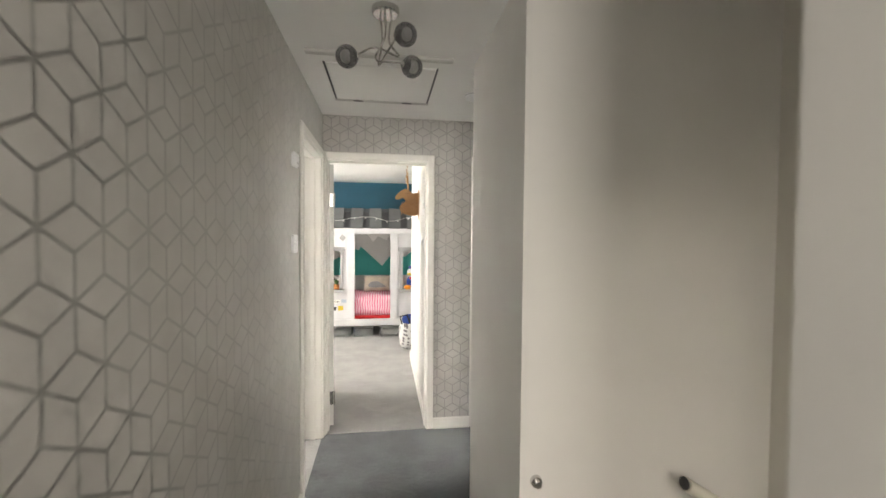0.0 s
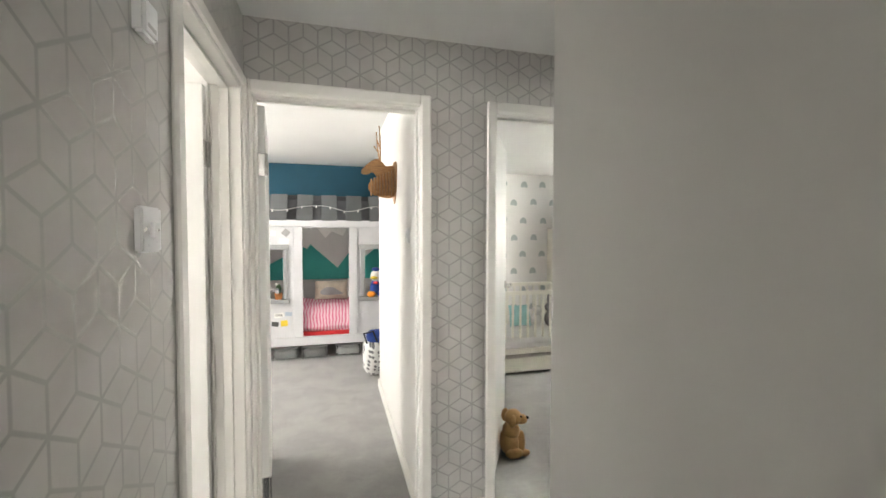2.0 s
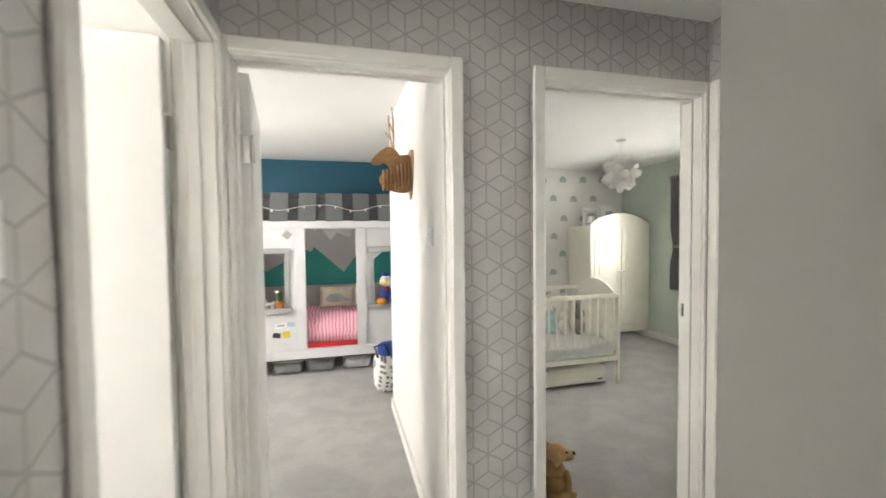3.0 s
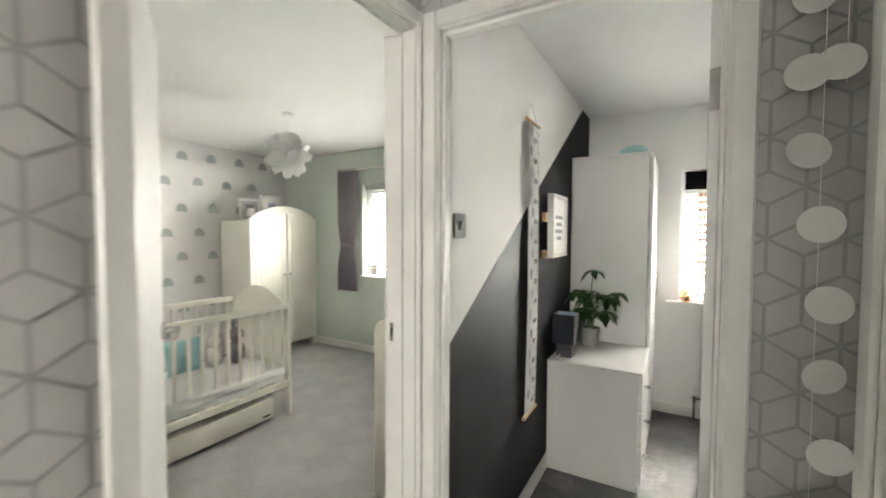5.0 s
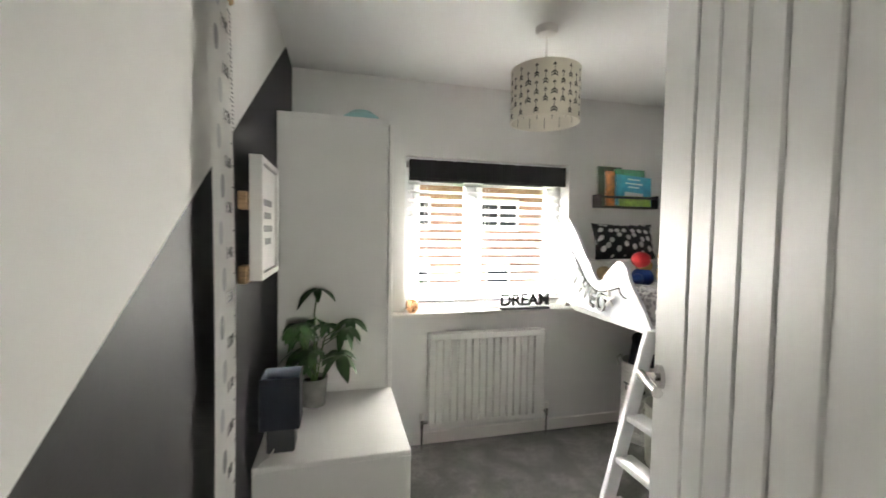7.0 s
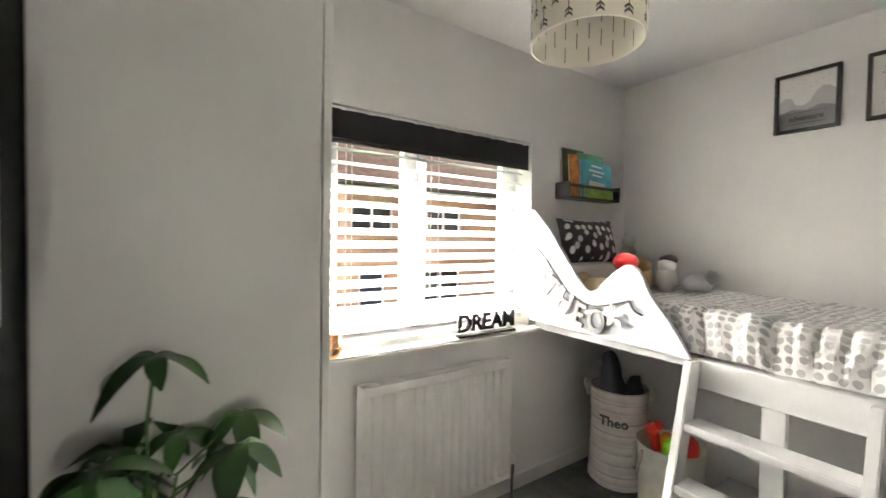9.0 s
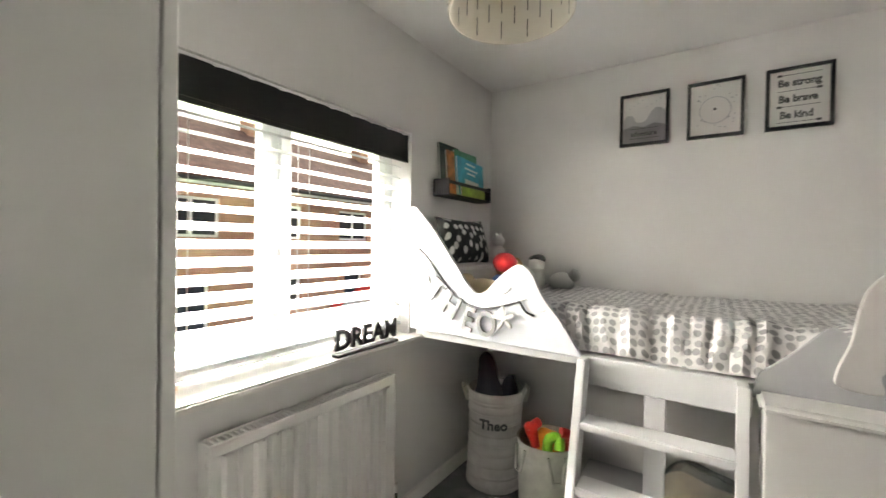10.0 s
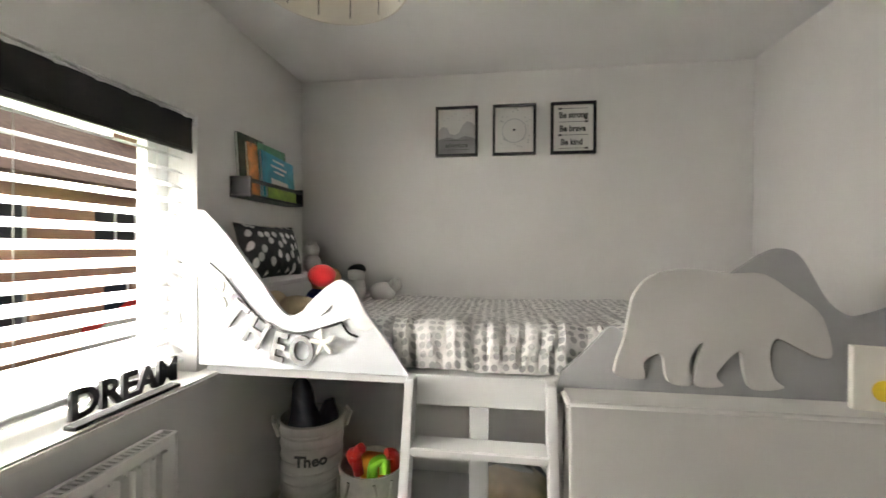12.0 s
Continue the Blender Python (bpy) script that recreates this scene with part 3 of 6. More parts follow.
skirting("baseboard", 4.125, 4.14, YF + 0.11, 7.0)
skirting("baseboard", 1.30, 4.125, 6.985, 7.0)
skirting("baseboard", BX - 0.012, BX, BY0, BY1)


def door_frame(name, axis, face, back, a, b, sides=(True, True), back_sides=(True, True), dirn=1):
    """Lining and architraves of an opening from a to b; face: the wall face that the landing sees, back: the room's face; dirn: +1 if the room lies at greater values."""
    t, w = 0.016, 0.050
    ob = tagged(new(name), "white painted door lining and architrave", "door frame", "", "structure")

    def slab(u0, u1, c0, c1, z0, z1, bev=0.004):
        lo, hi = min(c0, c1), max(c0, c1)
        return box(lo, hi, u0, u1, z0, z1, bev) if axis == "x" else box(u0, u1, lo, hi, z0, z1, bev)

    lo, hi = face - dirn * 0.002, back + dirn * 0.002
    part("lining", slab(a - 0.001, a + 0.022, lo, hi, 0, DTOP), M["gloss"], ob)
    part("lining", slab(b - 0.022, b + 0.001, lo, hi, 0, DTOP), M["gloss"], ob)
    part("lining", slab(a + 0.022, b - 0.022, lo, hi, DTOP - 0.024, DTOP + 0.001), M["gloss"], ob)
    mid = (face * 0.45 + back * 0.55)
    part("door_stop", slab(a + 0.022, a + 0.032, mid - 0.018, mid + 0.018, 0, DTOP - 0.024, 0.002), M["gloss"], ob)
    part("door_stop", slab(b - 0.032, b - 0.022, mid - 0.018, mid + 0.018, 0, DTOP - 0.024, 0.002), M["gloss"], ob)
    part("door_stop", slab(a + 0.034, b - 0.034, mid - 0.018, mid + 0.018, DTOP - 0.036, DTOP - 0.024, 0.002), M["gloss"], ob)
    for on, c, d, flags in ((face, face - dirn * t, -dirn, sides), (back, back + dirn * t, dirn, back_sides)):
        for flag, u0, u1 in ((flags[0], a - w + 0.017, a + 0.017), (flags[1], b - 0.017, b + w - 0.017)):
            if flag:
                bm = slab(u0, u1, on, c, 0, DTOP + w - 0.017, 0.006)
                part("architrave", bm, M["gloss"], ob)
        part("architrave", slab(a + 0.017, b - 0.017, on, c, DTOP - 0.017, DTOP + w - 0.017, 0.006), M["gloss"], ob)
    return ob


def strike(parent, axis, c, u, z):
    bm = box(c - 0.002, c + 0.002, u - 0.012, u + 0.012, z - 0.03, z + 0.03, 0.001)
    # A solid black block gives the shade of a latch hole.
    hole = box(c - 0.003, c + 0.003, u - 0.005, u + 0.005, z - 0.012, z + 0.012)
    p = part("strike_plate", bm, M["chrome"], parent, "chrome strike plate")
    part("latch_hole_shade", hole, M["black"], p)


fa = door_frame("door_frame_playroom", "y", YF, YF + 0.11, -0.268, 0.498, (False, True), (True, False))
fb = door_frame("door_frame_nursery", "y", YF, YF + 0.11, 0.844, 1.638, (True, False), (True, True))
part("architrave", box(1.621, XC - 0.0165, YF - 0.016, YF, 0, DTOP + 0.033, 0.003), M["gloss"], fb)
part("architrave", box(XL + 0.017, -0.251, YF - 0.016, YF, 0, DTOP + 0.033, 0.002), M["gloss"], fa)
fc = door_frame("door_frame_bedroom", "x", XC, XC + 0.07, 2.453, 3.232, (True, True), (True, False))
fl = door_frame("door_frame_study", "x", XL, XL - 0.11, 2.503, 3.232, (True, True), (True, True), -1)
strike(fb, "y", 1.615, YF + 0.085, 1.05)
sp = part("strike_plate", box(XC + 0.04, XC + 0.064, 3.207, 3.211, 1.02, 1.08, 0.001), M["chrome"], fc, "chrome strike plate")
# Black block in place of the hole's shade, as on the nursery plate.
part("latch_hole_shade", box(XC + 0.047, XC + 0.057, 3.2065, 3.2105, 1.038, 1.062), M["black"], sp)
fe = door_frame("door_frame_cupboard", "y", CB, CB - 0.05, 0.98, 1.58, (True, True), (False, False), -1)


def lever(parent, x, side, z):
    """A lever handle on a door's face; side: the sign of the face's normal along the door's own y."""
    s = side
    r = part("handle", join(rod(0.026, 0.026, (x, s * 0.0205, z), (x, s * 0.030, z), 24), rod(0.009, 0.009, (x, s * 0.03, z), (x, s * 0.062, z)), rod(0.0105, 0.0105, (x + 0.012, s * 0.060, z), (x - 0.105, s * 0.060, z))), M["chrome"], parent, "satin chrome lever handle")
    return r


def door_leaf(name, label, w, hinge, degrees, planked=True):
    """A door hung at hinge, its leaf along its own x, 2 cm off each face."""
    d = tagged(new(name), label, "door", "", "structure")
    d.matrix_world = pose(*hinge, 0, 0, degrees)
    h = DTOP - 0.035
    if planked:
        # stiles and rails round five tongued boards
        a, b, n, gap = 0.032, w - 0.183, 5, 0.0045
        part("stile", box(0.0, a - gap, -0.02, 0.02, 0.008, h, 0.003), M["door"], d)
        part("stile", box(b + gap, w, -0.02, 0.02, 0.008, h, 0.003), M["door"], d)
        part("rail", box(a - gap, b + gap, -0.0195, 0.0195, h - 0.11, h, 0.002), M["door"], d)
        part("rail", box(a - gap, b + gap, -0.0195, 0.0195, 0.008, 0.16, 0.002), M["door"], d)
        part("core", box(a - gap, b + gap, -0.0135, 0.0135, 0.16, h - 0.11), M["door"], d)
        bw = (b - a) / n
        for i in range(n):
            part("plank", box(a + bw * i + gap, a + bw * (i + 1) - gap, -0.0185, 0.0185, 0.16, h - 0.11, 0.003), M["door"], d)
    else:
        part("panel", box(0, w, -0.02, 0.02, 0.008, h, 0.003), M["door"], d)
    lever(d, w - 0.06, 1, 1.065)
    lever(d, w - 0.06, -1, 1.065)
    part("latch_plate", box(w - 0.001, w + 0.0015, -0.011, 0.011, 1.005, 1.125, 0.0005), M["chrome"], d, "chrome latch plate")
    for z in (0.22, 1.72):
        part("hinge", join(rod(0.0065, 0.0065, (-0.004, -0.024, z - 0.05), (-0.004, -0.024, z + 0.05), 12), box(-0.0025, 0.0, -0.02, 0.018, z - 0.05, z + 0.05)), M["chrome"], d, "steel butt hinge")
    return d


door_leaf("door_bedroom", "open white boarded door with a chrome lever", 0.68, (XC + 0.085, 2.487, 0), -26)
door_leaf("door_playroom", "open white flush door", 0.70, (-0.233, YF + 0.125, 0), 97, False)
door_leaf("door_nursery", "open white flush door", 0.70, (0.872, YF + 0.132, 0), 60, False)
door_leaf("door_study", "open white flush door", 0.66, (XL - 0.125, 3.186, 0), 180, False)
cd = tagged(new("door_cupboard"), "white cupboard door", "door", "", "structure")
part("panel", box(1.005, 1.555, CB - 0.035, CB - 0.004, 0.008, DTOP - 0.03, 0.003), M["door"], cd)
part("knob", join(rod(0.008, 0.008, (1.05, CB - 0.005, 1.0), (1.05, CB + 0.03, 1.0)), ball((1.05, CB + 0.035, 1.0), 0.017)), M["chrome"], cd, "chrome knob")


def window_unit(name, x, y0, y1, z0, z1, mull, label, f=0.055, h=0.04):
    """A white plastic casement with its panes, at plane x."""
    w = tagged(new(name), label, "window", "", "structure")
    edges = [y0, *mull, y1]
    for bar in (box(x, x + 0.06, y0, y0 + f, z0, z1, 0.004), box(x, x + 0.06, y1 - f, y1, z0, z1, 0.004), box(x, x + 0.06, y0 + f, y1 - f, z0, z0 + f, 0.004), box(x, x + 0.06, y0 + f, y1 - f, z1 - f, z1, 0.004)):
        part("frame_bar", bar, M["upvc"], w)
    for m in mull:
        part("mullion", box(x, x + 0.06, m - h, m + h, z0 + f, z1 - f, 0.004), M["upvc"], w)
    for a, b in zip(edges, edges[1:]):
        a2, b2 = a + (f if a == y0 else h), b - (f if b == y1 else h)
        s = part("sash", join(box(x - 0.012, x + 0.03, a2, a2 + 0.045, z0 + f, z1 - f, 0.004), box(x - 0.012, x + 0.03, b2 - 0.045, b2, z0 + f, z1 - f, 0.004), box(x - 0.012, x + 0.03, a2 + 0.045, b2 - 0.045, z0 + f, z0 + f + 0.045, 0.004), box(x - 0.012, x + 0.03, a2 + 0.045, b2 - 0.045, z1 - f - 0.045, z1 - f, 0.004)), M["upvc"], w)
        g = part("pane", box(x + 0.006, x + 0.010, a2 + 0.04, b2 - 0.04, z0 + f + 0.04, z1 - f - 0.04), M["glass"], s)
        g.visible_shadow = False
    return w


window_unit("window_bedroom", 4.20, 1.40, 2.545, 0.87, 1.85, [2.057], "white plastic window, out of view behind slatted blind", 0.07, 0.018)
window_unit("window_nursery", 4.22, 4.55, 5.70, 0.86, 1.92, [5.12], "white plastic window, out of view with a lilac curtain")
window_unit("window_playroom", -2.57, 4.2, 5.7, 0.9, 2.1, [4.95], "white plastic window, out of view")
# Added window, out of view, for the study lamp.
window_unit("added_window_study", -2.57, 1.9, 2.9, 1.0, 2.0, [2.4], "white plastic window, out of view")
sill = structure("window_sill_bedroom", box(EW - 0.085, 4.20, 1.402, 2.543, 0.846, 0.872, 0.006, 2), M["gloss"], "white painted window board", "window sill")
part("sill_nose", box(EW - 0.085, EW - 0.001, 1.355, 2.625, 0.8455, 0.8715, 0.006, 2), M["gloss"], sill)
structure("window_sill_nursery", box(4.08, 4.22, 4.56, 5.69, 0.862, 0.885, 0.006), M["gloss"], "white painted window board", "window sill")

# loft hatch in the landing's ceiling
hatch = tagged(new("loft_hatch"), "white loft hatch with a thin trim", "loft hatch", "", "structure")
part("hatch_panel", box(-0.13, 0.425, 2.36, 2.885, H - 0.010, H - 0.001, 0.003), M["ceiling"], hatch)
part("trim", box(-0.205, 0.495, 2.225, 2.262, H - 0.016, H, 0.004), M["lgrey_paint"], hatch)
part("trim", box(-0.145, 0.44, 2.893, 2.915, H - 0.014, H, 0.003), M["lgrey_paint"], hatch)
# Solid dark strips: the shade of the open joints beside the panel, as colour.
part("gap", box(-0.142, -0.132, 2.36, 2.892, H - 0.006, H, 0.001), M["bed_dark"], hatch)
part("gap", box(0.427, 0.437, 2.36, 2.892, H - 0.006, H, 0.001), M["bed_dark"], hatch)
for x in (0.0, 0.30):
    part("catch", box(x - 0.03, x + 0.03, 2.886, 2.897, H - 0.018, H - 0.012, 0.002), M["bed_dark"], hatch)

# ---- bedroom: furniture ----


def tall_wardrobe():
    w = thing("wardrobe", "tall plain white wardrobe against the black wall", "wardrobe", at=(3.45, 2.71, 0))
    part("body", box(0, 0.60, 0.012, 0.493, 0.0, 1.885, 0.003), M["laminate"], w)
    part("top_edge", box(-0.002, 0.602, 0.006, 0.493, 1.872, 1.894, 0.003), M["laminate"], w)
    for i in range(2):
        d = part("door", box(0.004 + 0.297 * i, 0.299 + 0.297 * i, -0.012, 0.008, 0.05, 1.868, 0.002), M["laminate"], w)
        part("handle", box(0.255 + 0.08 * i, 0.265 + 0.08 * i, -0.034, -0.011, 0.95, 1.10, 0.002), M["chrome"], d)


tall_wardrobe()


def chest():
    c = thing("chest_of_drawers", "low white chest of drawers beside the wardrobe", "drawers", at=(2.88, 2.705, 0))
    part("body", box(0, 0.565, 0.014, 0.495, 0, 0.626, 0.002), M["laminate"], c)
    part("top", box(-0.003, 0.567, -0.004, 0.495, 0.627, 0.645, 0.003), M["laminate"], c)
    for i in range(3):
        d = part("drawer", box(0.004, 0.561, -0.004, 0.014, 0.05 + 0.192 * i, 0.238 + 0.192 * i, 0.002), M["laminate"], c)
        part("knob", join(rod(0.006, 0.006, (0.14, -0.02, 0.15 + 0.192 * i), (0.14, -0.004, 0.15 + 0.192 * i)), ball((0.14, -0.024, 0.15 + 0.192 * i), 0.011)), M["chrome"], d)


chest()


def radiator():
    r = thing("radiator", "white panel radiator below the window", "radiator", at=(EW, 0, 0))
    y0, y1, z0, z1 = 1.605, 2.385, 0.14, 0.735
    bm = bmesh.new()
    n = 15
    prof = []
    for i in range(n):
        a = y0 + 0.03 + (y1 - y0 - 0.06) * i / n
        st = (y1 - y0 - 0.06) / n
        prof += [(a, -0.090), (a + st * 0.30, -0.090), (a + st * 0.42, -0.107), (a + st * 0.88, -0.107)] if i else [(y0, -0.090), (a + st * 0.30, -0.090), (a + st * 0.42, -0.107), (a + st * 0.88, -0.107)]
    prof += [(y1 - 0.03, -0.090), (y1, -0.090)]
    lo = [bm.verts.new((x, y, z0 + 0.035)) for y, x in prof]
    hi = [bm.verts.new((x, y, z1 - 0.035)) for y, x in prof]
    for i in range(len(prof) - 1):
        bm.faces.new((lo[i], lo[i + 1], hi[i + 1], hi[i]))
    part("front_panel", join(bm, box(-0.092, -0.08, y0, y1, z0, z0 + 0.036, 0.004), box(-0.092, -0.08, y0, y1, z1 - 0.036, z1, 0.004)), M["radiator"], r)
    part("back_panel", box(-0.045, -0.035, y0 + 0.01, y1 - 0.01, z0, z1, 0.003), M["radiator"], r)
    part("side_cover", box(-0.094, -0.03, y0 - 0.006, y0, z0 + 0.02, z1 + 0.004, 0.002), M["radiator"], r)
    part("side_cover", box(-0.094, -0.03, y1, y1 + 0.006, z0 + 0.02, z1 + 0.004, 0.002), M["radiator"], r)
    g = part("top_grille", join(box(-0.094, -0.082, y0, y1, z1 - 0.004, z1 + 0.005, 0.002), box(-0.044, -0.030, y0, y1, z1 - 0.004, z1 + 0.005, 0.002), *[box(-0.083, -0.043, y0 + 0.02 + 0.0185 * i, y0 + 0.026 + 0.0185 * i, z1 - 0.003, z1 + 0.002) for i in range(41)]), M["radiator"], r)
    for y, s in ((y0, -1), (y1, 1)):
        v = part("valve", join(rod(0.009, 0.009, (-0.06, y, z0 + 0.03), (-0.06, y + s * 0.045, z0 + 0.03)), rod(0.012, 0.012, (-0.06, y + s * 0.045, z0 - 0.005), (-0.06, y + s * 0.045, z0 + 0.05)), rod(0.0075, 0.0075, (-0.06, y + s * 0.045, 0.0), (-0.06, y + s * 0.045, z0 - 0.005))), M["chrome"], r, "chrome valve and pipe")
        part("valve_cap", rod(0.016, 0.014, (-0.06, y + s * 0.045, z0 + 0.05), (-0.06, y + s * 0.045, z0 + 0.085)), M["gloss"], v)
    for y in (y0 + 0.15, y1 - 0.15):
        part("bracket", box(-0.036, -0.001, y - 0.02, y + 0.02, z0 + 0.05, z1 - 0.08, 0.002), M["radiator"], r)


radiator()


def venetian_blind(x, y0, y1, z0, label, lean, chord, pitch):
    b = thing("venetian_blind", label, "blind", at=(x, 0, z0))
    c = chord / 2
    part("head_rail", box(-0.025, 0.025, y0, y1, 1.79, 1.835, 0.003), M["slat"], b)
    slat = None
    tilt = Matrix.Rotation(radians(lean), 4, "Y")
    for i in range(int(0.83 / pitch) + 1):
        z = 0.968 + pitch * i
        if slat is None:
            bm = bmesh.new()
            rows = [[bm.verts.new((x, y, 0.0035 * (1 - (x / c) ** 2) + dz)) for x in (-c, -c / 2, 0.0, c / 2, c)] for y, dz in ((y0 + 0.01, 0), (y1 - 0.01, 0))]
            for k in range(4):
                bm.faces.new((rows[0][k], rows[0][k + 1], rows[1][k + 1], rows[1][k]))
            bmesh.ops.solidify(bm, geom=bm.faces[:], thickness=0.0025)
            slat = part("slat", bm, M["slat"], b)
            slat.matrix_basis = Matrix.Translation((0, 0, z)) @ tilt
        else:
            s = new("slat", slat.data)
            s.parent = b
            s.matrix_basis = Matrix.Translation((0, 0, z)) @ tilt
    part("bottom_rail", box(-c, c, y0 + 0.01, y1 - 0.01, 0.918, 0.936, 0.004), M["slat"], b)
    for y in (y0 + 0.135, y0 + 0.555, y0 + 0.975):
        part("ladder_cord", join(rod(0.0012, 0.0012, (-c - 0.002, y, 0.93), (-c - 0.002, y, 1.80), 6), rod(0.0012, 0.0012, (c + 0.002, y, 0.93), (c + 0.002, y, 1.80), 6)), M["canvas"], b)
    part("pull_cord", rod(0.0015, 0.0015, (-0.042, y0 + 0.045, 1.10), (-0.028, y0 + 0.045, 1.80), 6), M["canvas"], b)
    part("cord_weight", turned([(0.002, 0.03), (0.006, 0.02), (0.008, 0.0), (0.004, -0.006)], 12, True), M["slat"], b).matrix_basis = Matrix.Translation((-0.042, y0 + 0.045, 1.08))


venetian_blind(4.135, 1.425, 2.525, 0.0, "white slatted blind lowered with its slats open", -24, 0.063, 0.0555)
venetian_blind(4.175, 4.58, 5.67, 0.07, "white slatted blind at the nursery window", 0, 0.05, 0.0405)


def roller_blind():
    b = thing("roller_blind", "black blackout roller blind, mostly rolled up", "blind", at=(4.093, 0, 0))
    part("roller", rod(0.014, 0.014, (0, 1.412, 1.832), (0, 2.533, 1.832), 20), M["upvc"], b)
    bm = bmesh.new()
    rows = [[bm.verts.new((-0.0145 + 0.0015 * math.sin(i * 2.1 + j), 1.427 + 1.093 * i / 30, z)) for i in range(31)] for j, z in enumerate((1.832, 1.80, 1.76, 1.715))]
    for a, c in zip(rows, rows[1:]):
        for i in range(30):
            bm.faces.new((a[i], a[i + 1], c[i + 1], c[i]))
    bmesh.ops.solidify(bm, geom=bm.faces[:], thickness=0.0015)
    part("cloth", bm, M["black_cloth"], b)
    part("hem_bar", box(-0.019, -0.009, 1.427, 2.52, 1.700, 1.718, 0.003), M["black_cloth"], b)
    for y in (1.405, 2.540):
        part("bracket", box(-0.018, 0.02, y - 0.004, y + 0.004, 1.81, 1.848, 0.002), M["upvc"], b)


roller_blind()


def letter_sign():
    s = thing("letter_sign", "black cut-out word sign on the window sill", "sign", at=pose(4.03, 1.735, 0.8725, 90, 0, -90))
    part("letters", moved(lettering("DREAM", 0.108, 0.014, 0.0035), Matrix.Translation((0, 0.060, 0))), M["black"], s)
    part("base", box(-0.175, 0.175, 0, 0.012, -0.02, 0.02, 0.002), M["black"], s)


letter_sign()
pot = turned([(0.0, 0.002), (0.024, 0.002), (0.040, 0.028), (0.043, 0.05), (0.034, 0.078), (0.030, 0.082), (0.024, 0.078), (0.030, 0.05), (0.0, 0.03)], 9)
tagged(single("tealight_holder", pot, M["copper"], "faceted copper tealight holder on the sill", "candle holder", at=(4.03, 2.50, 0.872)))

# ---- bedroom: the raised bed ----
bed = thing("mid_sleeper_bed", "white raised child's bed with mountain and bear side panels", "bed")
BXF = pose(0, 1.405, 0)
part("bed_base", box(WW + 0.05, 4.05, 0.575, 1.385, 0.86, 0.90, 0.003), M["bed_white"], bed)
part("side_rail", box(2.735, 3.25, 1.385, 1.412, 0.80, 0.905, 0.003), M["bed_white"], bed)
part("under_rail", box(WW + 0.05, 4.05, 0.565, 0.59, 0.70, 0.86, 0.003), M["bed_white"], bed)
part("centre_post", box(2.965, 3.03, 1.385, 1.41, 0.0, 0.80, 0.003), M["bed_white"], bed)
for x in (1.67,):
    for y in (0.575, 1.32):
        part("leg", box(x, x + 0.065, y, y + 0.065, 0, 0.86, 0.004), M["bed_white"], bed)
hills = [(3.24, 0.898), (3.33, 1.035), (3.40, 1.12), (3.44, 1.20), (3.485, 1.233), (3.525, 1.222), (3.58, 1.18), (3.63, 1.125), (3.69, 1.10), (3.74, 1.14), (3.81, 1.235), (3.88, 1.325), (3.95, 1.41), (4.055, 1.49)]
top = curve_through(hills[1:], 5, False)
part("mountain_panel", board([(4.055, 0.905), Vector(hills[0])] + list(top), 0.018, BXF, 0.002), M["bed_pale"], bed, "pale blue-grey mountain outline board")
snow_r = [(3.33, 1.035), (3.40, 1.12), (3.44, 1.20), (3.485, 1.234), (3.525, 1.223), (3.58, 1.18), (3.63, 1.126), (3.606, 1.118), (3.59, 1.128), (3.57, 1.106), (3.545, 1.118), (3.525, 1.142), (3.515, 1.105), (3.485, 1.085), (3.455, 1.098), (3.43, 1.062), (3.39, 1.055), (3.37, 1.07), (3.348, 1.035), (3.318, 1.0), (3.312, 1.008)]
part("snow_cap", board(curve_through(snow_r, 3), 0.006, pose(0, 1.4235, 0), 0.0015), M["bed_white"], bed, "white snow cap board")
snow_l = [(4.055, 1.49), (3.95, 1.41), (3.88, 1.325), (3.81, 1.235), (3.80, 1.225), (3.845, 1.215), (3.872, 1.232), (3.90, 1.252), (3.92, 1.235), (3.95, 1.232), (3.985, 1.262), (4.02, 1.235), (4.055, 1.245)]
part("snow_cap", board(curve_through(snow_l, 3), 0.006, pose(0, 1.4235, 0), 0.0015), M["bed_white"], bed, "white snow cap board")
ridge = [(2.72, 0.935), (2.66, 0.99), (2.60, 1.055), (2.565, 1.092), (2.53, 1.08), (2.49, 1.02), (2.42, 1.06), (2.28, 1.20), (2.18, 1.285), (2.10, 1.34), (2.045, 1.356), (1.99, 1.325), (1.92, 1.20), (1.86, 1.15), (1.80, 1.155), (1.665, 1.21)]
part("hill_panel", board([Vector((1.665, 0.86)), Vector((2.74, 0.86))] + list(curve_through(ridge, 5, False)), 0.018, pose(0, 1.385, 0), 0.002), M["bed_grey"], bed, "mid grey hill outline board")
bear = [(2.545, 0.935), (2.552, 0.975), (2.525, 1.06), (2.51, 1.15), (2.492, 1.21), (2.445, 1.262), (2.36, 1.288), (2.27, 1.285), (2.19, 1.275), (2.11, 1.275), (2.03, 1.222), (1.955, 1.16), (1.925, 1.085), (1.92, 1.022), (1.965, 1.022), (2.02, 1.05), (2.075, 1.072), (2.09, 1.02), (2.078, 0.95), (2.05, 0.92), (2.14, 0.912), (2.165, 0.97), (2.18, 1.03), (2.245, 0.955), (2.225, 0.918), (2.308, 0.915), (2.305, 0.98), (2.288, 1.052), (2.325, 0.995), (2.318, 0.918), (2.39, 0.925), (2.41, 1.01), (2.465, 0.98), (2.46, 0.93)]
part("bear_panel", board(curve_through(bear, 4), 0.020, pose(0, 1.4035, 0), 0.002), M["bear_grey"], bed, "pale grey walking bear cut-out")
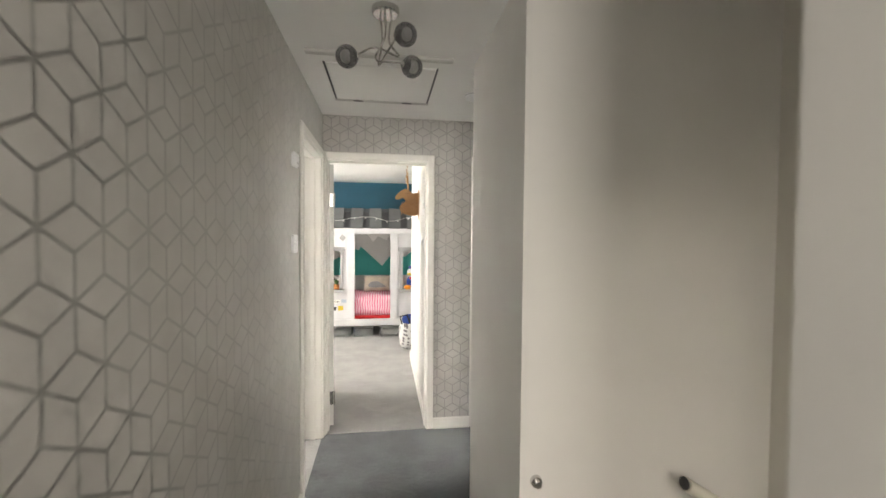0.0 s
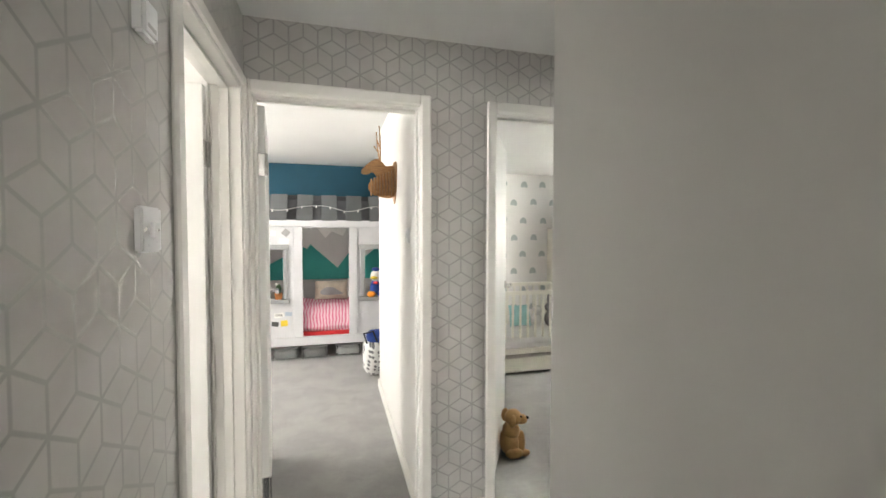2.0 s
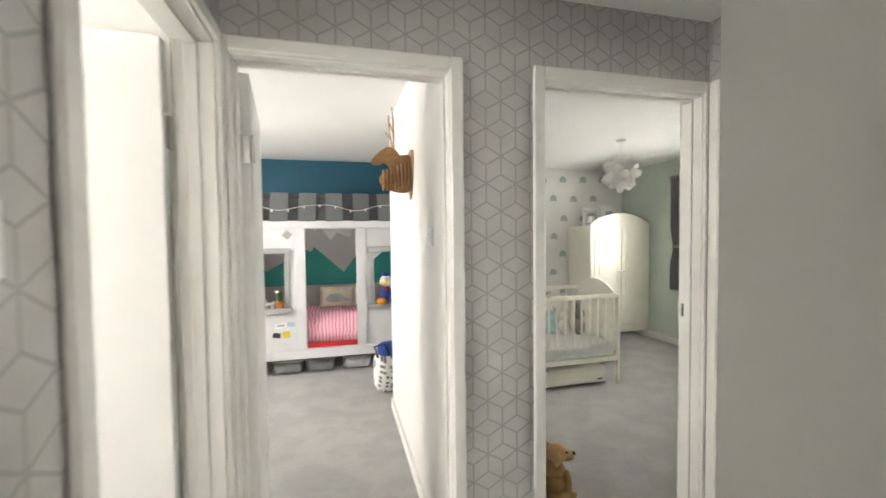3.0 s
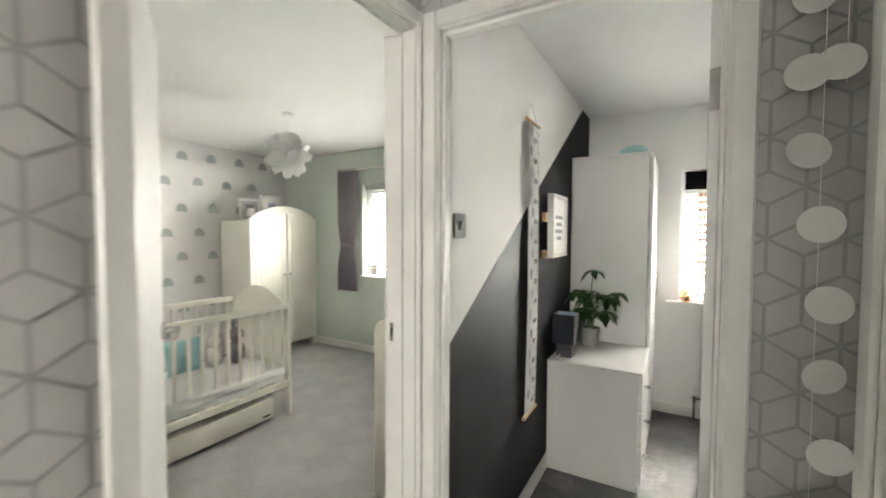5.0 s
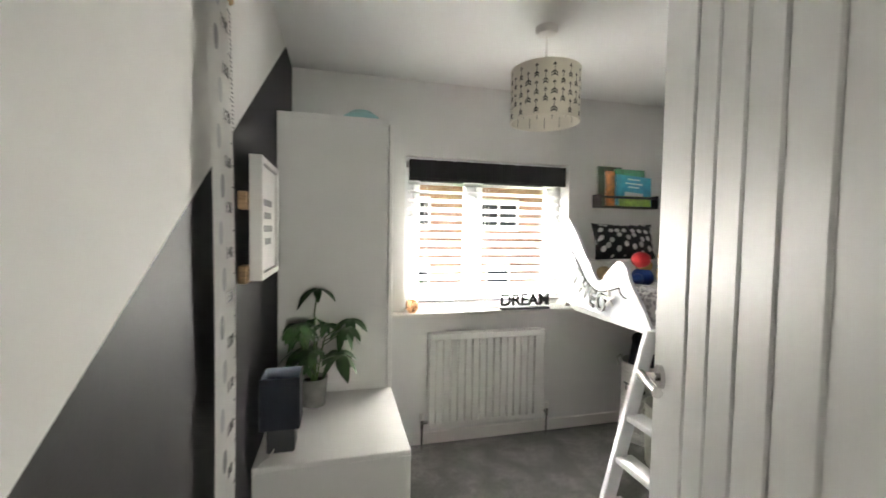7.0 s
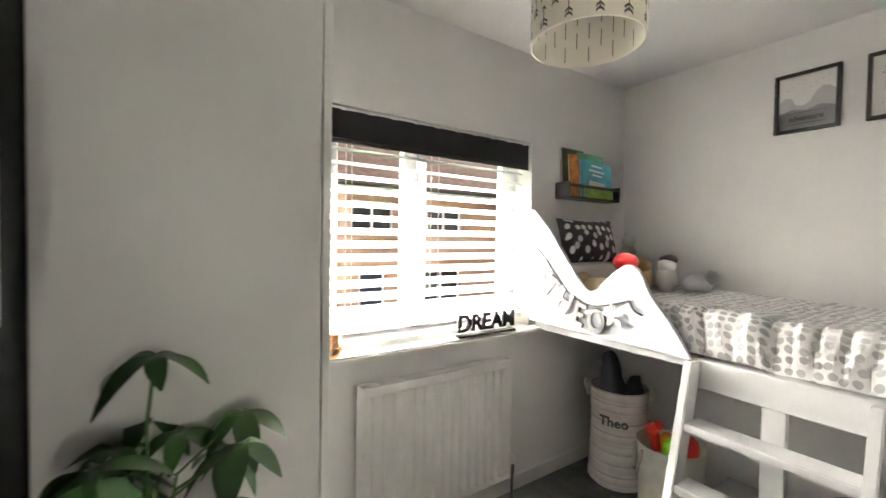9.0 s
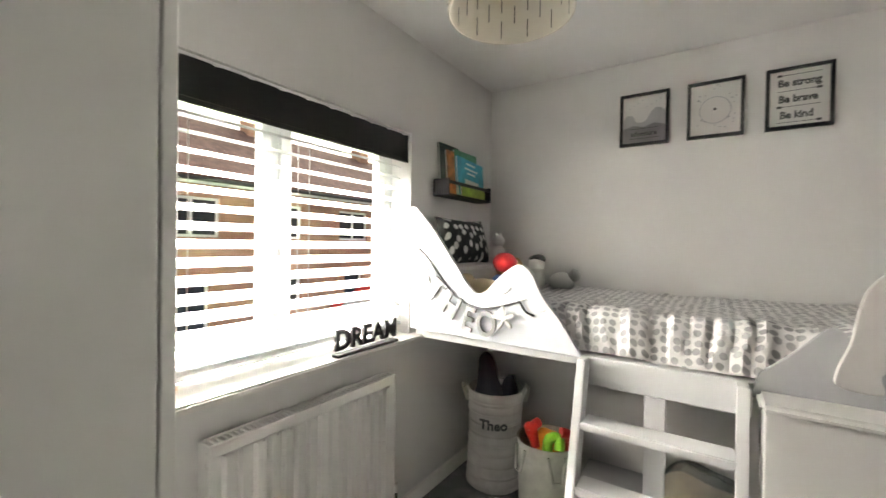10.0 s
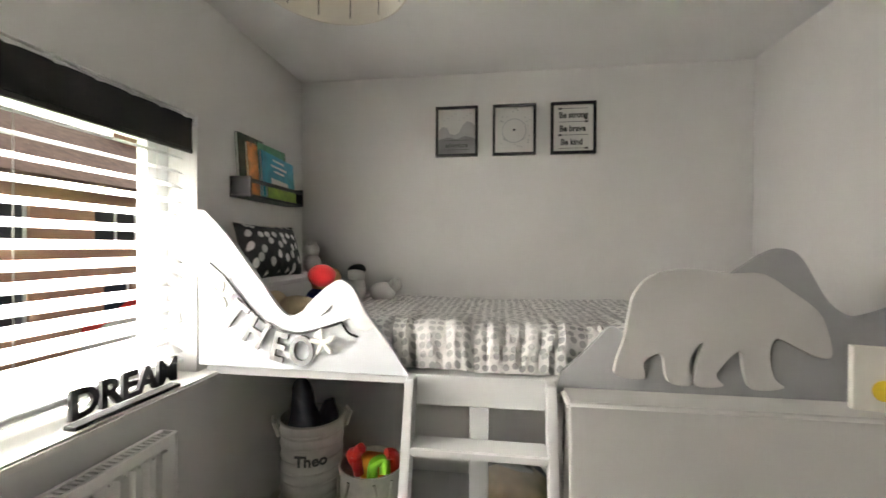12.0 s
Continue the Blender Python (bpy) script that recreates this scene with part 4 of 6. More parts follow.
hb = part("headboard_shelf", join(box(3.86, 4.06, 0.575, 1.38, 1.185, 1.205, 0.003), box(3.86, 3.88, 0.575, 1.38, 0.90, 1.185, 0.002)), M["bed_white"], bed, "white headboard with a shelf top")


def ladder():
    l = part("ladder", box(2.80, 3.20, 1.53, 1.54, 0.02, 0.03), M["bed_white"], bed, "white four-tread ladder")
    y_at = lambda z: 1.475 + (0.90 - z) * 0.27
    for x in (2.745, 3.215):
        bm = bmesh.new()
        vs = []
        for xx in (x, x + 0.03):
            vs.append([bm.verts.new((xx, y, z)) for y, z in ((y_at(0.905) - 0.075, 0.905), (y_at(0.905), 0.905), (y_at(0), 0.0), (y_at(0) - 0.078, 0.0))])
        bm.faces.new(vs[0][::-1])
        bm.faces.new(vs[1])
        for i in range(4):
            bm.faces.new((vs[0][i], vs[0][(i + 1) % 4], vs[1][(i + 1) % 4], vs[1][i]))
        bmesh.ops.recalc_face_normals(bm, faces=bm.faces)
        bmesh.ops.bevel(bm, geom=bm.edges[:], offset=0.004, segments=2, affect="EDGES")
        part("stringer", bm, M["bed_white"], l)
    for z in (0.70, 0.50, 0.30, 0.10):
        part("tread", box(2.775, 3.215, y_at(z) - 0.10, y_at(z) - 0.004, z - 0.028, z, 0.004, 2), M["bed_white"], l)


ladder()


def duvet_mattress():
    m = thing("mattress", "mattress under a white sheet printed with grey dots", "mattress")
    bm = bmesh.new()
    nx, ny = 190, 54
    rows = []
    for j in range(ny + 1):
        row = []
        for i in range(nx + 1):
            x = 1.70 + 2.14 * i / nx
            t = j / ny
            # over the top, then down the front
            a = max(0, (t - 0.62) / 0.38)
            turn = min(1, a * 2.6) * math.pi / 2
            y = 0.575 + (1.318 - 0.575) * min(1, t / 0.62) + 0.042 * math.sin(turn)
            z = 1.075 - 0.040 * (1 - math.cos(turn)) - 0.125 * max(0, a - 0.385) / 0.615
            big = noise.noise(Vector((x * 3, y * 4, 0.3)))
            lean = x + 0.05 * noise.noise(Vector((x * 4, y * 3, z * 5)))
            fold = noise.noise(Vector((lean * 22, y * 2.0 + z * 2.0, 1.7)))
            crease = 1 - 2 * abs(noise.noise(Vector((lean * 34, y * 3.0 + z * 2.5, 5.1))))
            near = max(0, min(1, (t - 0.45) / 0.2))
            low = max(0, (a - 0.75) / 0.25)
            pull = near * (1 - 0.55 * low)
            z += 0.012 * big + 0.010 * fold + 0.013 * crease * near * (1 - min(1, a * 2))
            y += pull * (0.028 * fold + 0.015 * crease) * min(1, 0.2 + a * 2)
            row.append(bm.verts.new((x, y, z)))
        rows.append(row)
    for a, b in zip(rows, rows[1:]):
        for i in range(nx):
            bm.faces.new((a[i], a[i + 1], b[i + 1], b[i]))
    part("duvet", bm, M["duvet"], m, "rumpled white cover with grey dots")
    part("mattress_core", box(1.72, 3.82, 0.585, 1.345, 0.902, 1.045, 0.02, 2), M["white_cloth"], m)


duvet_mattress()


def side_cabinet():
    c = thing("side_cabinet", "narrow white cabinet in front of the raised bed", "cabinet")
    part("body", box(1.67, 2.715, 1.425, 1.545, 0.0, 0.862, 0.003), M["laminate"], c)
    top = part("top", box(1.665, 2.728, 1.424, 1.566, 0.862, 0.893, 0.012, 3), M["laminate"], c)
    part("plinth", box(1.70, 2.69, 1.546, 1.550, 0.004, 0.06, 0.001), M["laminate"], c)


side_cabinet()
bk = thing("book", "small cream picture book standing on the cabinet", "book", at=pose(1.86, 1.50, 0.894, 0, 0, -12))
part("pages", box(-0.055, 0.055, -0.009, 0.009, 0.003, 0.178, 0.001), M["paper"], bk)
part("cover", join(box(-0.058, 0.06, 0.009, 0.0125, 0, 0.182, 0.001), box(-0.058, 0.06, -0.0125, -0.009, 0, 0.182, 0.001), box(0.056, 0.06, -0.009, 0.009, 0, 0.182)), M["cream"], bk)
part("picture", ball((-0.01, 0.0128, 0.06), (0.028, 0.0008, 0.03)), M["yellow"], bk)


def letter_garland():
    g = thing("letter_garland", "grey felt letters and white stars on a black cord", "garland", at=(0, 1.433, 0))
    line = curve_through([(4.0, 1.29), (3.94, 1.24), (3.87, 1.16), (3.78, 1.075), (3.67, 1.04), (3.58, 1.055), (3.485, 1.085)], 6, False)
    part("cord", cable([(p[0], 0.0, p[1]) for p in line], 0.0045), M["black"], g)
    tail = curve_through([(3.485, 1.085), (3.47, 1.06), (3.455, 1.045), (3.425, 1.035)], 5, False)
    part("cord", cable([(p[0], 0.002, p[1]) for p in tail], 0.0045), M["black"], g)
    for ch, x, z, a in (("T", 3.895, 1.095, 38), ("H", 3.81, 1.035, 30), ("E", 3.722, 0.985, 14), ("O", 3.632, 0.973, -2)):
        bm = lettering(ch, 0.15, 0.014, 0.003)
        part("letter", moved(bm, pose(x, 0.006, z, 90, 0, 180) @ pose(0, 0, 0, 0, 0, -a) @ Matrix.Diagonal((0.78, 1.0, 1.0, 1.0))), M["felt_dark"], g)
    for x, z, a in ((3.945, 1.175, 12), (3.55, 1.012, -8)):
        pts = []
        for k in range(40):
            t = radians(90 + 9 * k + a)
            r = 0.033 + 0.019 * math.cos(5 * (t - radians(90 + a)))
            pts.append((r * math.cos(t), r * math.sin(t)))
        part("star", board(pts, 0.014, pose(x, 0.006, z), 0.004), M["white_plush"], g, "white felt star")


letter_garland()

# ---- bedroom: pendant, pictures, shelf ----


def drum_pendant():
    p = thing("ceiling_pendant", "cream drum lampshade printed with black arrows", "ceiling light", at=(3.27, 2.03, 0))
    part("ceiling_rose", turned([(0.0, H), (0.05, H), (0.05, H - 0.012), (0.042, H - 0.03), (0.012, H - 0.034), (0.0, H - 0.034)], 28), M["gloss"], p)
    part("flex", rod(0.004, 0.004, (0, 0, 2.12), (0, 0, H - 0.03), 8), M["gloss"], p)
    r = 0.155
    s = part("shade", turned([(r, 1.890), (r, 2.119), (r - 0.002, 2.119), (r - 0.002, 1.890), (r, 1.890)], 48), M["shade_cream"], p)
    for ring in (turned([(r + 0.0008, 1.886), (r + 0.0012, 1.892), (r - 0.004, 1.892), (r - 0.004, 1.886), (r + 0.0008, 1.886)], 48), turned([(r + 0.0008, 2.115), (r + 0.0012, 2.121), (r - 0.004, 2.121), (r - 0.004, 2.115), (r + 0.0008, 2.115)], 48)):
        part("shade_ring", ring, M["shade_cream"], s)
    part("spider", join(*[rod(0.002, 0.002, (0, 0, 2.10), (0.152 * math.cos(a), 0.152 * math.sin(a), 2.114), 6) for a in (0.3, 2.4, 4.5)]), M["gloss"], p)
    part("bulb", join(ball((0, 0, 2.01), 0.032), rod(0.016, 0.014, (0, 0, 2.03), (0, 0, 2.125))), M["paper"], p)
    def ink(bm, a, z, w, h):
        da = w / r / 2
        for rr in (r + 0.0009, r - 0.0030):
            vs = [bm.verts.new((rr * math.cos(t), rr * math.sin(t), zz)) for t, zz in ((a - da, z), (a + da, z), (a + da, z + h), (a - da, z + h))]
            bm.faces.new(vs)

    def slant(bm, a, z, s, w=0.014):
        da = w / r
        for rr in (r + 0.0009,):
            vs = [bm.verts.new((rr * math.cos(t), rr * math.sin(t), zz)) for t, zz in ((a, z), (a, z + 0.007), (a + s * da, z - 0.003), (a + s * da, z - 0.010))]
            bm.faces.new(vs)

    for col in range(26):
        a = 2 * math.pi * col / 26
        for row in range(3):
            z = 1.888 + 0.074 * row + 0.044 * (col % 2)
            if z + 0.068 > 2.12:
                continue
            bm = bmesh.new()
            ink(bm, a, z + 0.012, 0.0028, 0.050)
            for k in range(2):
                slant(bm, a, z + 0.016 + 0.011 * k, 1, 0.010 + 0.004 * (col % 3 == 0))
                slant(bm, a, z + 0.016 + 0.011 * k, -1, 0.010 + 0.004 * (col % 3 == 0))
            slant(bm, a, z + 0.061, 1, 0.007)
            slant(bm, a, z + 0.061, -1, 0.007)
            part("arrow_print", bm, M["ink"], s)


drum_pendant()


def wall_picture(x0, x1, z0, z1, kind, label):
    p = thing("framed_picture", label, "picture", "pictures above the bed", at=(0, SW, 0))
    t = 0.015
    for a in (box(x0, x0 + t, 0, 0.022, z0, z1, 0.001), box(x1 - t, x1, 0, 0.022, z0, z1, 0.001), box(x0 + t, x1 - t, 0, 0.022, z0, z0 + t, 0.001), box(x0 + t, x1 - t, 0, 0.022, z1 - t, z1, 0.001)):
        part("frame_bar", a, M["black"], p)
    sheet = part("print", box(x0 + t, x1 - t, 0.002, 0.012, z0 + t, z1 - t), M["paper"], p)
    w, h, cx, cz = x1 - x0 - 2 * t, z1 - z0 - 2 * t, (x0 + x1) / 2, (z0 + z1) / 2
    at = pose(0, 0.0122, 0)

    def bar(x, z, ww, hh, mat="ink"):
        part("mark", box(x - ww / 2, x + ww / 2, 0.0122, 0.0128, z - hh / 2, z + hh / 2), M[mat], sheet)

    if kind == 0:
        pts = [(x0 + t, z0 + t), (x1 - t, z0 + t), (x1 - t, cz + 0.004), (x1 - t - 0.022, cz + 0.028), (x1 - t - 0.048, cz + 0.024), (cx + 0.038, cz - 0.012), (cx + 0.01, cz - 0.018), (cx - 0.012, cz - 0.006), (cx - 0.034, cz + 0.036), (cx - 0.058, cz + 0.056), (cx - 0.08, cz + 0.05), (x0 + t, cz + 0.03)]
        part("mountains", board(pts, 0.0006, at), M["ink_pale"], sheet)
        near = [(x0 + t, z0 + t), (x1 - t, z0 + t), (x1 - t, cz - 0.045), (cx + 0.05, cz - 0.03), (cx, cz - 0.042), (cx - 0.05, cz - 0.025), (x0 + t, cz - 0.04)]
        part("hills", board(near, 0.0005, pose(0, 0.0129, 0)), M["ink_grey"], sheet)
        part("words", moved(lettering("adventure", 0.034, 0.0008, 0.0008), pose(cx, 0.0138, z0 + 0.062, 90, 0, 180) @ Matrix.Diagonal((0.9, 1, 1, 1))), M["ink"], sheet)
        for z in (0.09, 0.038):
            part("mark", box(cx - 0.07, cx + 0.07, 0.0132, 0.0138, z0 + z - 0.0011, z0 + z + 0.0011), M["ink"], sheet)
        for i in range(8):
            bar(x0 + 0.04 + 0.021 * i, z1 - 0.04 - 0.012 * ((i * 5) % 4), 0.008, 0.003, "ink_pale")
    elif kind == 1:
        part("pale_ring", moved(turned([(0.062, 0), (0.064, 0.0004), (0.066, 0)], 40), pose(cx, 0.0124, cz - 0.005, 90)), M["ink_pale"], sheet)
        part("dot", ball((cx, 0.0124, cz), (0.008, 0.0006, 0.006)), M["ink"], sheet)
        rnd = random.Random(9)
        for i in range(26):
            a = rnd.uniform(0, 6.28)
            rr = rnd.uniform(0.075, 0.115)
            x, z = cx + 0.85 * rr * math.cos(a), cz + rr * math.sin(a)
            if abs(x - cx) < w / 2 - 0.008 and abs(z - cz) < h / 2 - 0.006:
                bar(x, z, rnd.uniform(0.005, 0.012), 0.0028, "ink_grey")
    else:
        for row, text in enumerate(("Be strong", "Be brave", "Be kind")):
            bm = lettering(text, 0.044, 0.0008, 0.0016)
            part("words", moved(bm, pose(cx + 0.004 * row, 0.0128, cz + 0.068 - 0.072 * row, 90, 0, 180) @ Matrix.Diagonal((0.86, 1, 1, 1))), M["ink"], sheet)
        for i, z in enumerate((0.104, 0.033, -0.037, -0.108)):
            bar(cx, cz + z, 0.15, 0.0022)
            bar(cx + (-0.068 if i % 2 else 0.068), cz + z, 0.018, 0.010)
    g = part("glazing", box(x0 + t, x1 - t, 0.0155, 0.0165, z0 + t, z1 - t), M["glass"], p)
    g.visible_shadow = False


wall_picture(3.05, 3.285, 1.855, 2.132, 0, "black-framed print of grey mountains on the wall")
wall_picture(2.737, 2.97, 1.855, 2.132, 1, "black-framed pale print with a small dark dot")
wall_picture(2.425, 2.66, 1.855, 2.132, 2, "black-framed print with three lines of lettering")


def ledge_shelf():
    s = thing("wall_shelf", "small black wall rack holding picture books", "shelf", at=(EW, 0, 0))
    y0, y1 = 0.745, 1.215
    part("base_board", box(-0.10, -0.001, y0, y1, 1.565, 1.577, 0.002), M["black"], s)
    part("back_board", box(-0.013, -0.001, y0, y1, 1.577, 1.655, 0.002), M["black"], s)
    part("end_board", box(-0.10, -0.013, y0, y0 + 0.012, 1.577, 1.655, 0.002), M["black"], s)
    part("end_board", box(-0.10, -0.013, y1 - 0.012, y1, 1.577, 1.655, 0.002), M["black"], s)
    part("front_bar", box(-0.10, -0.09, y0 + 0.012, y1 - 0.012, 1.628, 1.645, 0.002), M["black"], s)


ledge_shelf()


def picture_book(name, label, x, y0, y1, z1, lean, material, roll=0.0):
    b = thing(name, label, "book", "books on the rack", at=pose(x, (y0 + y1) / 2, 1.578, roll, lean, 0))
    w = (y1 - y0) / 2
    h = z1 - 1.578
    part("pages", box(-0.004, 0.004, -w + 0.003, w - 0.003, 0.002, h - 0.003), M["paper"], b)
    part("cover", join(box(-0.007, -0.004, -w, w, 0, h, 0.001), box(0.004, 0.007, -w, w, 0, h, 0.001)), M[material], b)
    return b


picture_book("picture_book", "dark green picture book with a black edge", 4.052, 0.99, 1.185, 1.856, 4, "book_dark")
picture_book("picture_book", "orange and red picture book", 4.038, 0.95, 1.135, 1.825, 5, "book_brown")
picture_book("picture_book", "green picture book behind the teal one", 4.03, 0.81, 1.06, 1.842, 6, "book_green")
b3 = picture_book("picture_book", "teal picture book with white lettering", 4.007, 0.79, 1.08, 1.795, 7, "book_teal", 4)
for i, (w, z) in enumerate(((0.10, 0.185), (0.14, 0.155), (0.09, 0.13))):
    part("title_bar", box(-0.0085, -0.0072, -w / 2, w / 2, z, z + 0.011), M["paper"], b3)
part("title_bar", box(-0.0085, -0.0072, -0.075, 0.075, 0.062, 0.098), M["paper"], b3)
picture_book("picture_book", "lime green picture book", 3.998, 0.80, 1.06, 1.648, 3, "book_lime")


def cushion(name, label, w, h, d, m, material, cat="cushion"):
    bm = bmesh.new()
    n = 16
    grid = {}
    for s in (-1, 1):
        for i in range(n + 1):
            for j in range(n + 1):
                u, v = 2 * i / n - 1, 2 * j / n - 1
                edge = i in (0, n) or j in (0, n)
                if edge and s == 1:
                    grid[s, i, j] = grid[-1, i, j]
                    continue
                puff = ((1 - u * u) * (1 - v * v)) ** 0.42
                pinch = 1 - 0.06 * (abs(u * v))
                lump = 1 + 0.10 * noise.noise(Vector((u * 2.5, v * 2.5, s * 3)))
                sag = 0.04 * h * (1 - abs(v)) * 0
                grid[s, i, j] = bm.verts.new((u * w / 2 * (1 - 0.05 * (1 - v * v)), s * d / 2 * puff * lump, v * h / 2 * (1 - 0.06 * (1 - u * u)) + h / 2 + sag))
    for s in (-1, 1):
        for i in range(n):
            for j in range(n):
                bm.faces.new((grid[s, i, j], grid[s, i + 1, j], grid[s, i + 1, j + 1], grid[s, i, j + 1]))
    bmesh.ops.recalc_face_normals(bm, faces=bm.faces)
    return single(name, bm, M[material], label, cat, at=m)


cushion("cushion", "black cushion with white dots propped on the headboard", 0.50, 0.26, 0.11, pose(3.985, 0.99, 1.203, 0, 14, 0) @ pose(0, 0, 0, 0, 0, 90), "dot_cushion")

# ---- bedroom: on the chest, on the black wall, under and on the bed ----


def square_lamp():
    l = thing("table_lamp", "small navy table lamp with a square open shade", "table lamp", at=(2.995, 3.125, 0.645))
    part("base", box(-0.044, 0.044, -0.044, 0.044, 0, 0.085, 0.004), M["dark_plastic"], l)
    s = part("shade", join(box(-0.062, 0.062, -0.062, -0.058, 0.085, 0.255, 0.001), box(-0.062, 0.062, 0.058, 0.062, 0.085, 0.255, 0.001), box(-0.062, -0.058, -0.058, 0.058, 0.085, 0.255, 0.001), box(0.058, 0.062, -0.058, 0.058, 0.085, 0.255, 0.001)), M["navy"], l)
    part("shade_lining", join(box(-0.0578, 0.0578, -0.0578, -0.0570, 0.086, 0.254), box(-0.0578, 0.0578, 0.0570, 0.0578, 0.086, 0.254), box(-0.0578, -0.0570, -0.057, 0.057, 0.086, 0.254), box(0.0570, 0.0578, -0.057, 0.057, 0.086, 0.254)), M["pale_blue"], s)
    part("diffuser", box(-0.056, 0.056, -0.056, 0.056, 0.20, 0.203), M["pale_blue"], l)
    part("cable", cable([(-0.044, 0.02, 0.015), (-0.075, 0.03, 0.006), (-0.105, 0.05, 0.006), (-0.118, 0.072, -0.03)], 0.0028), M["gloss"], l)


square_lamp()


def money_plant():
    p = thing("pot_plant", "green palmate-leaved plant in a grey pot", "plant", at=(3.32, 3.04, 0.645))
    part("pot", turned([(0.0, 0.0), (0.045, 0.0), (0.055, 0.118), (0.050, 0.118), (0.047, 0.10), (0.0, 0.10)], 32), M["concrete"], p)
    part("soil", turned([(0.0, 0.106), (0.0475, 0.102)], 24), M["soil"], p)
    rnd = random.Random(11)
    stems, tips = [], []
    for k in range(17):
        a = k * 2.4 + rnd.uniform(-0.3, 0.3)
        hgt = 0.13 + 0.20 * rnd.random() if k else 0.47
        out = 0.09 + 0.11 * rnd.random() if k else 0.02
        mid = (0.3 * out * math.cos(a), 0.3 * out * math.sin(a), 0.1 + hgt * 0.6)
        tip = (out * math.cos(a), min(0.055, out * math.sin(a) - 0.01), 0.1 + hgt * 0.82)
        stems.append(cable([(0.01 * math.cos(a), 0.01 * math.sin(a), 0.10), mid, tip], 0.0028, 6))
        tips.append((Vector(tip), a))
    part("stem", rod(0.009, 0.006, (0, 0, 0.10), (0, 0, 0.26), 10), M["stem"], p)
    for s in stems:
        part("stem", s, M["stem"], p)
    for tip, a in tips:
        n = rnd.choice((5, 6, 6))
        spread = rnd.uniform(0, 6)
        for i in range(n):
            ang = spread + 2 * math.pi * i / n
            length = rnd.uniform(0.07, 0.115)
            wide = length * 0.22
            droop = rnd.uniform(0.5, 1.25)
            bm = bmesh.new()
            rows = []
            m = 7
            for s in range(m + 1):
                t = s / m
                w = wide * math.sin(math.pi * min(1, t * 0.93 + 0.05)) ** 0.8
                ax = length * (t - 0.15 * t * t)
                z = -droop * length * t * t * 0.75
                rows.append([bm.verts.new((ax, sx * w, z + 0.18 * w * abs(sx))) for sx in (-1, 0, 1)])
            for q, r in zip(rows, rows[1:]):
                bm.faces.new((q[0], q[1], r[1], r[0]))
                bm.faces.new((q[1], q[2], r[2], r[1]))
            d = Matrix.Translation(tip) @ Matrix.Rotation(ang, 4, "Z") @ Matrix.Rotation(rnd.uniform(-0.25, 0.25), 4, "X")
            part("leaf", moved(bm, d), M["leaf"], p)


money_plant()


def growth_chart():
    g = thing("height_chart", "white canvas height chart hanging with wooden battens", "height chart", at=(2.445, NW - 0.014, 0))
    z0, z1, w = 0.47, 1.915, 0.17
    bm = bmesh.new()
    rows = []
    for j in range(31):
        t = j / 30
        z = z0 + (z1 - z0) * t
        bow = -0.010 * math.sin(math.pi * t) - 0.004
        rows.append([bm.verts.new((x, bow, z)) for x in (0, w / 3, 2 * w / 3, w)])
    for a, b in zip(rows, rows[1:]):
        for i in range(3):
            bm.faces.new((a[i], a[i + 1], b[i + 1], b[i]))
    bmesh.ops.solidify(bm, geom=bm.faces[:], thickness=0.001)
    sheet = part("canvas", bm, M["canvas"], g)
    part("batten", rod(0.009, 0.009, (-0.012, -0.004, z1), (w + 0.012, -0.004, z1), 14), M["beech"], g, "beech batten")
    part("batten", rod(0.009, 0.009, (-0.012, -0.004, z0), (w + 0.012, -0.004, z0), 14), M["beech"], g, "beech batten")
    part("hanging_cord", cable([(0, -0.002, z1), (w / 2, 0.008, z1 + 0.10), (w, -0.002, z1)], 0.0015, 6), M["canvas"], g)

    def y_at(z):
        t = (z - z0) / (z1 - z0)
        return -0.010 * math.sin(math.pi * t) - 0.0062

    ticks = []
    for i in range(1, 141):
        z = z0 + 0.01 + 0.01 * i
        if z > z1 - 0.02:
            break
        ln = 0.028 if i % 10 == 0 else (0.02 if i % 5 == 0 else 0.012)
        ticks.append(box(w - ln, w, y_at(z) - 0.0006, y_at(z) + 0.0004, z - 0.0012, z + 0.0012))
    t = part("tick_marks", join(*ticks), M["ink"], sheet)
    tagged(t, "black ruler marks", "", "", "stuff")
    for k in range(14):
        z = z0 + 0.06 + 0.10 * k
        if z > z1 - 0.03:
            break
        digits = str(60 + 10 * k)
        for i, ch in enumerate(digits):
            bm = lettering(ch, 0.034, 0.0006, 0.0008)
            part("digit", moved(bm, pose(w - 0.062 + 0.019 * (i - (len(digits) - 1) / 2), y_at(z) - 0.0008, z, 90, 0, 0)), M["ink"], sheet)
        part("small_picture", moved(ball((0, 0, 0), (0.016, 0.0006, 0.026)), pose(0.045 + 0.02 * (k % 2), y_at(z + 0.05) - 0.0004, z + 0.045)), M["ink_pale" if k % 3 else "ink_grey"], sheet)


growth_chart()


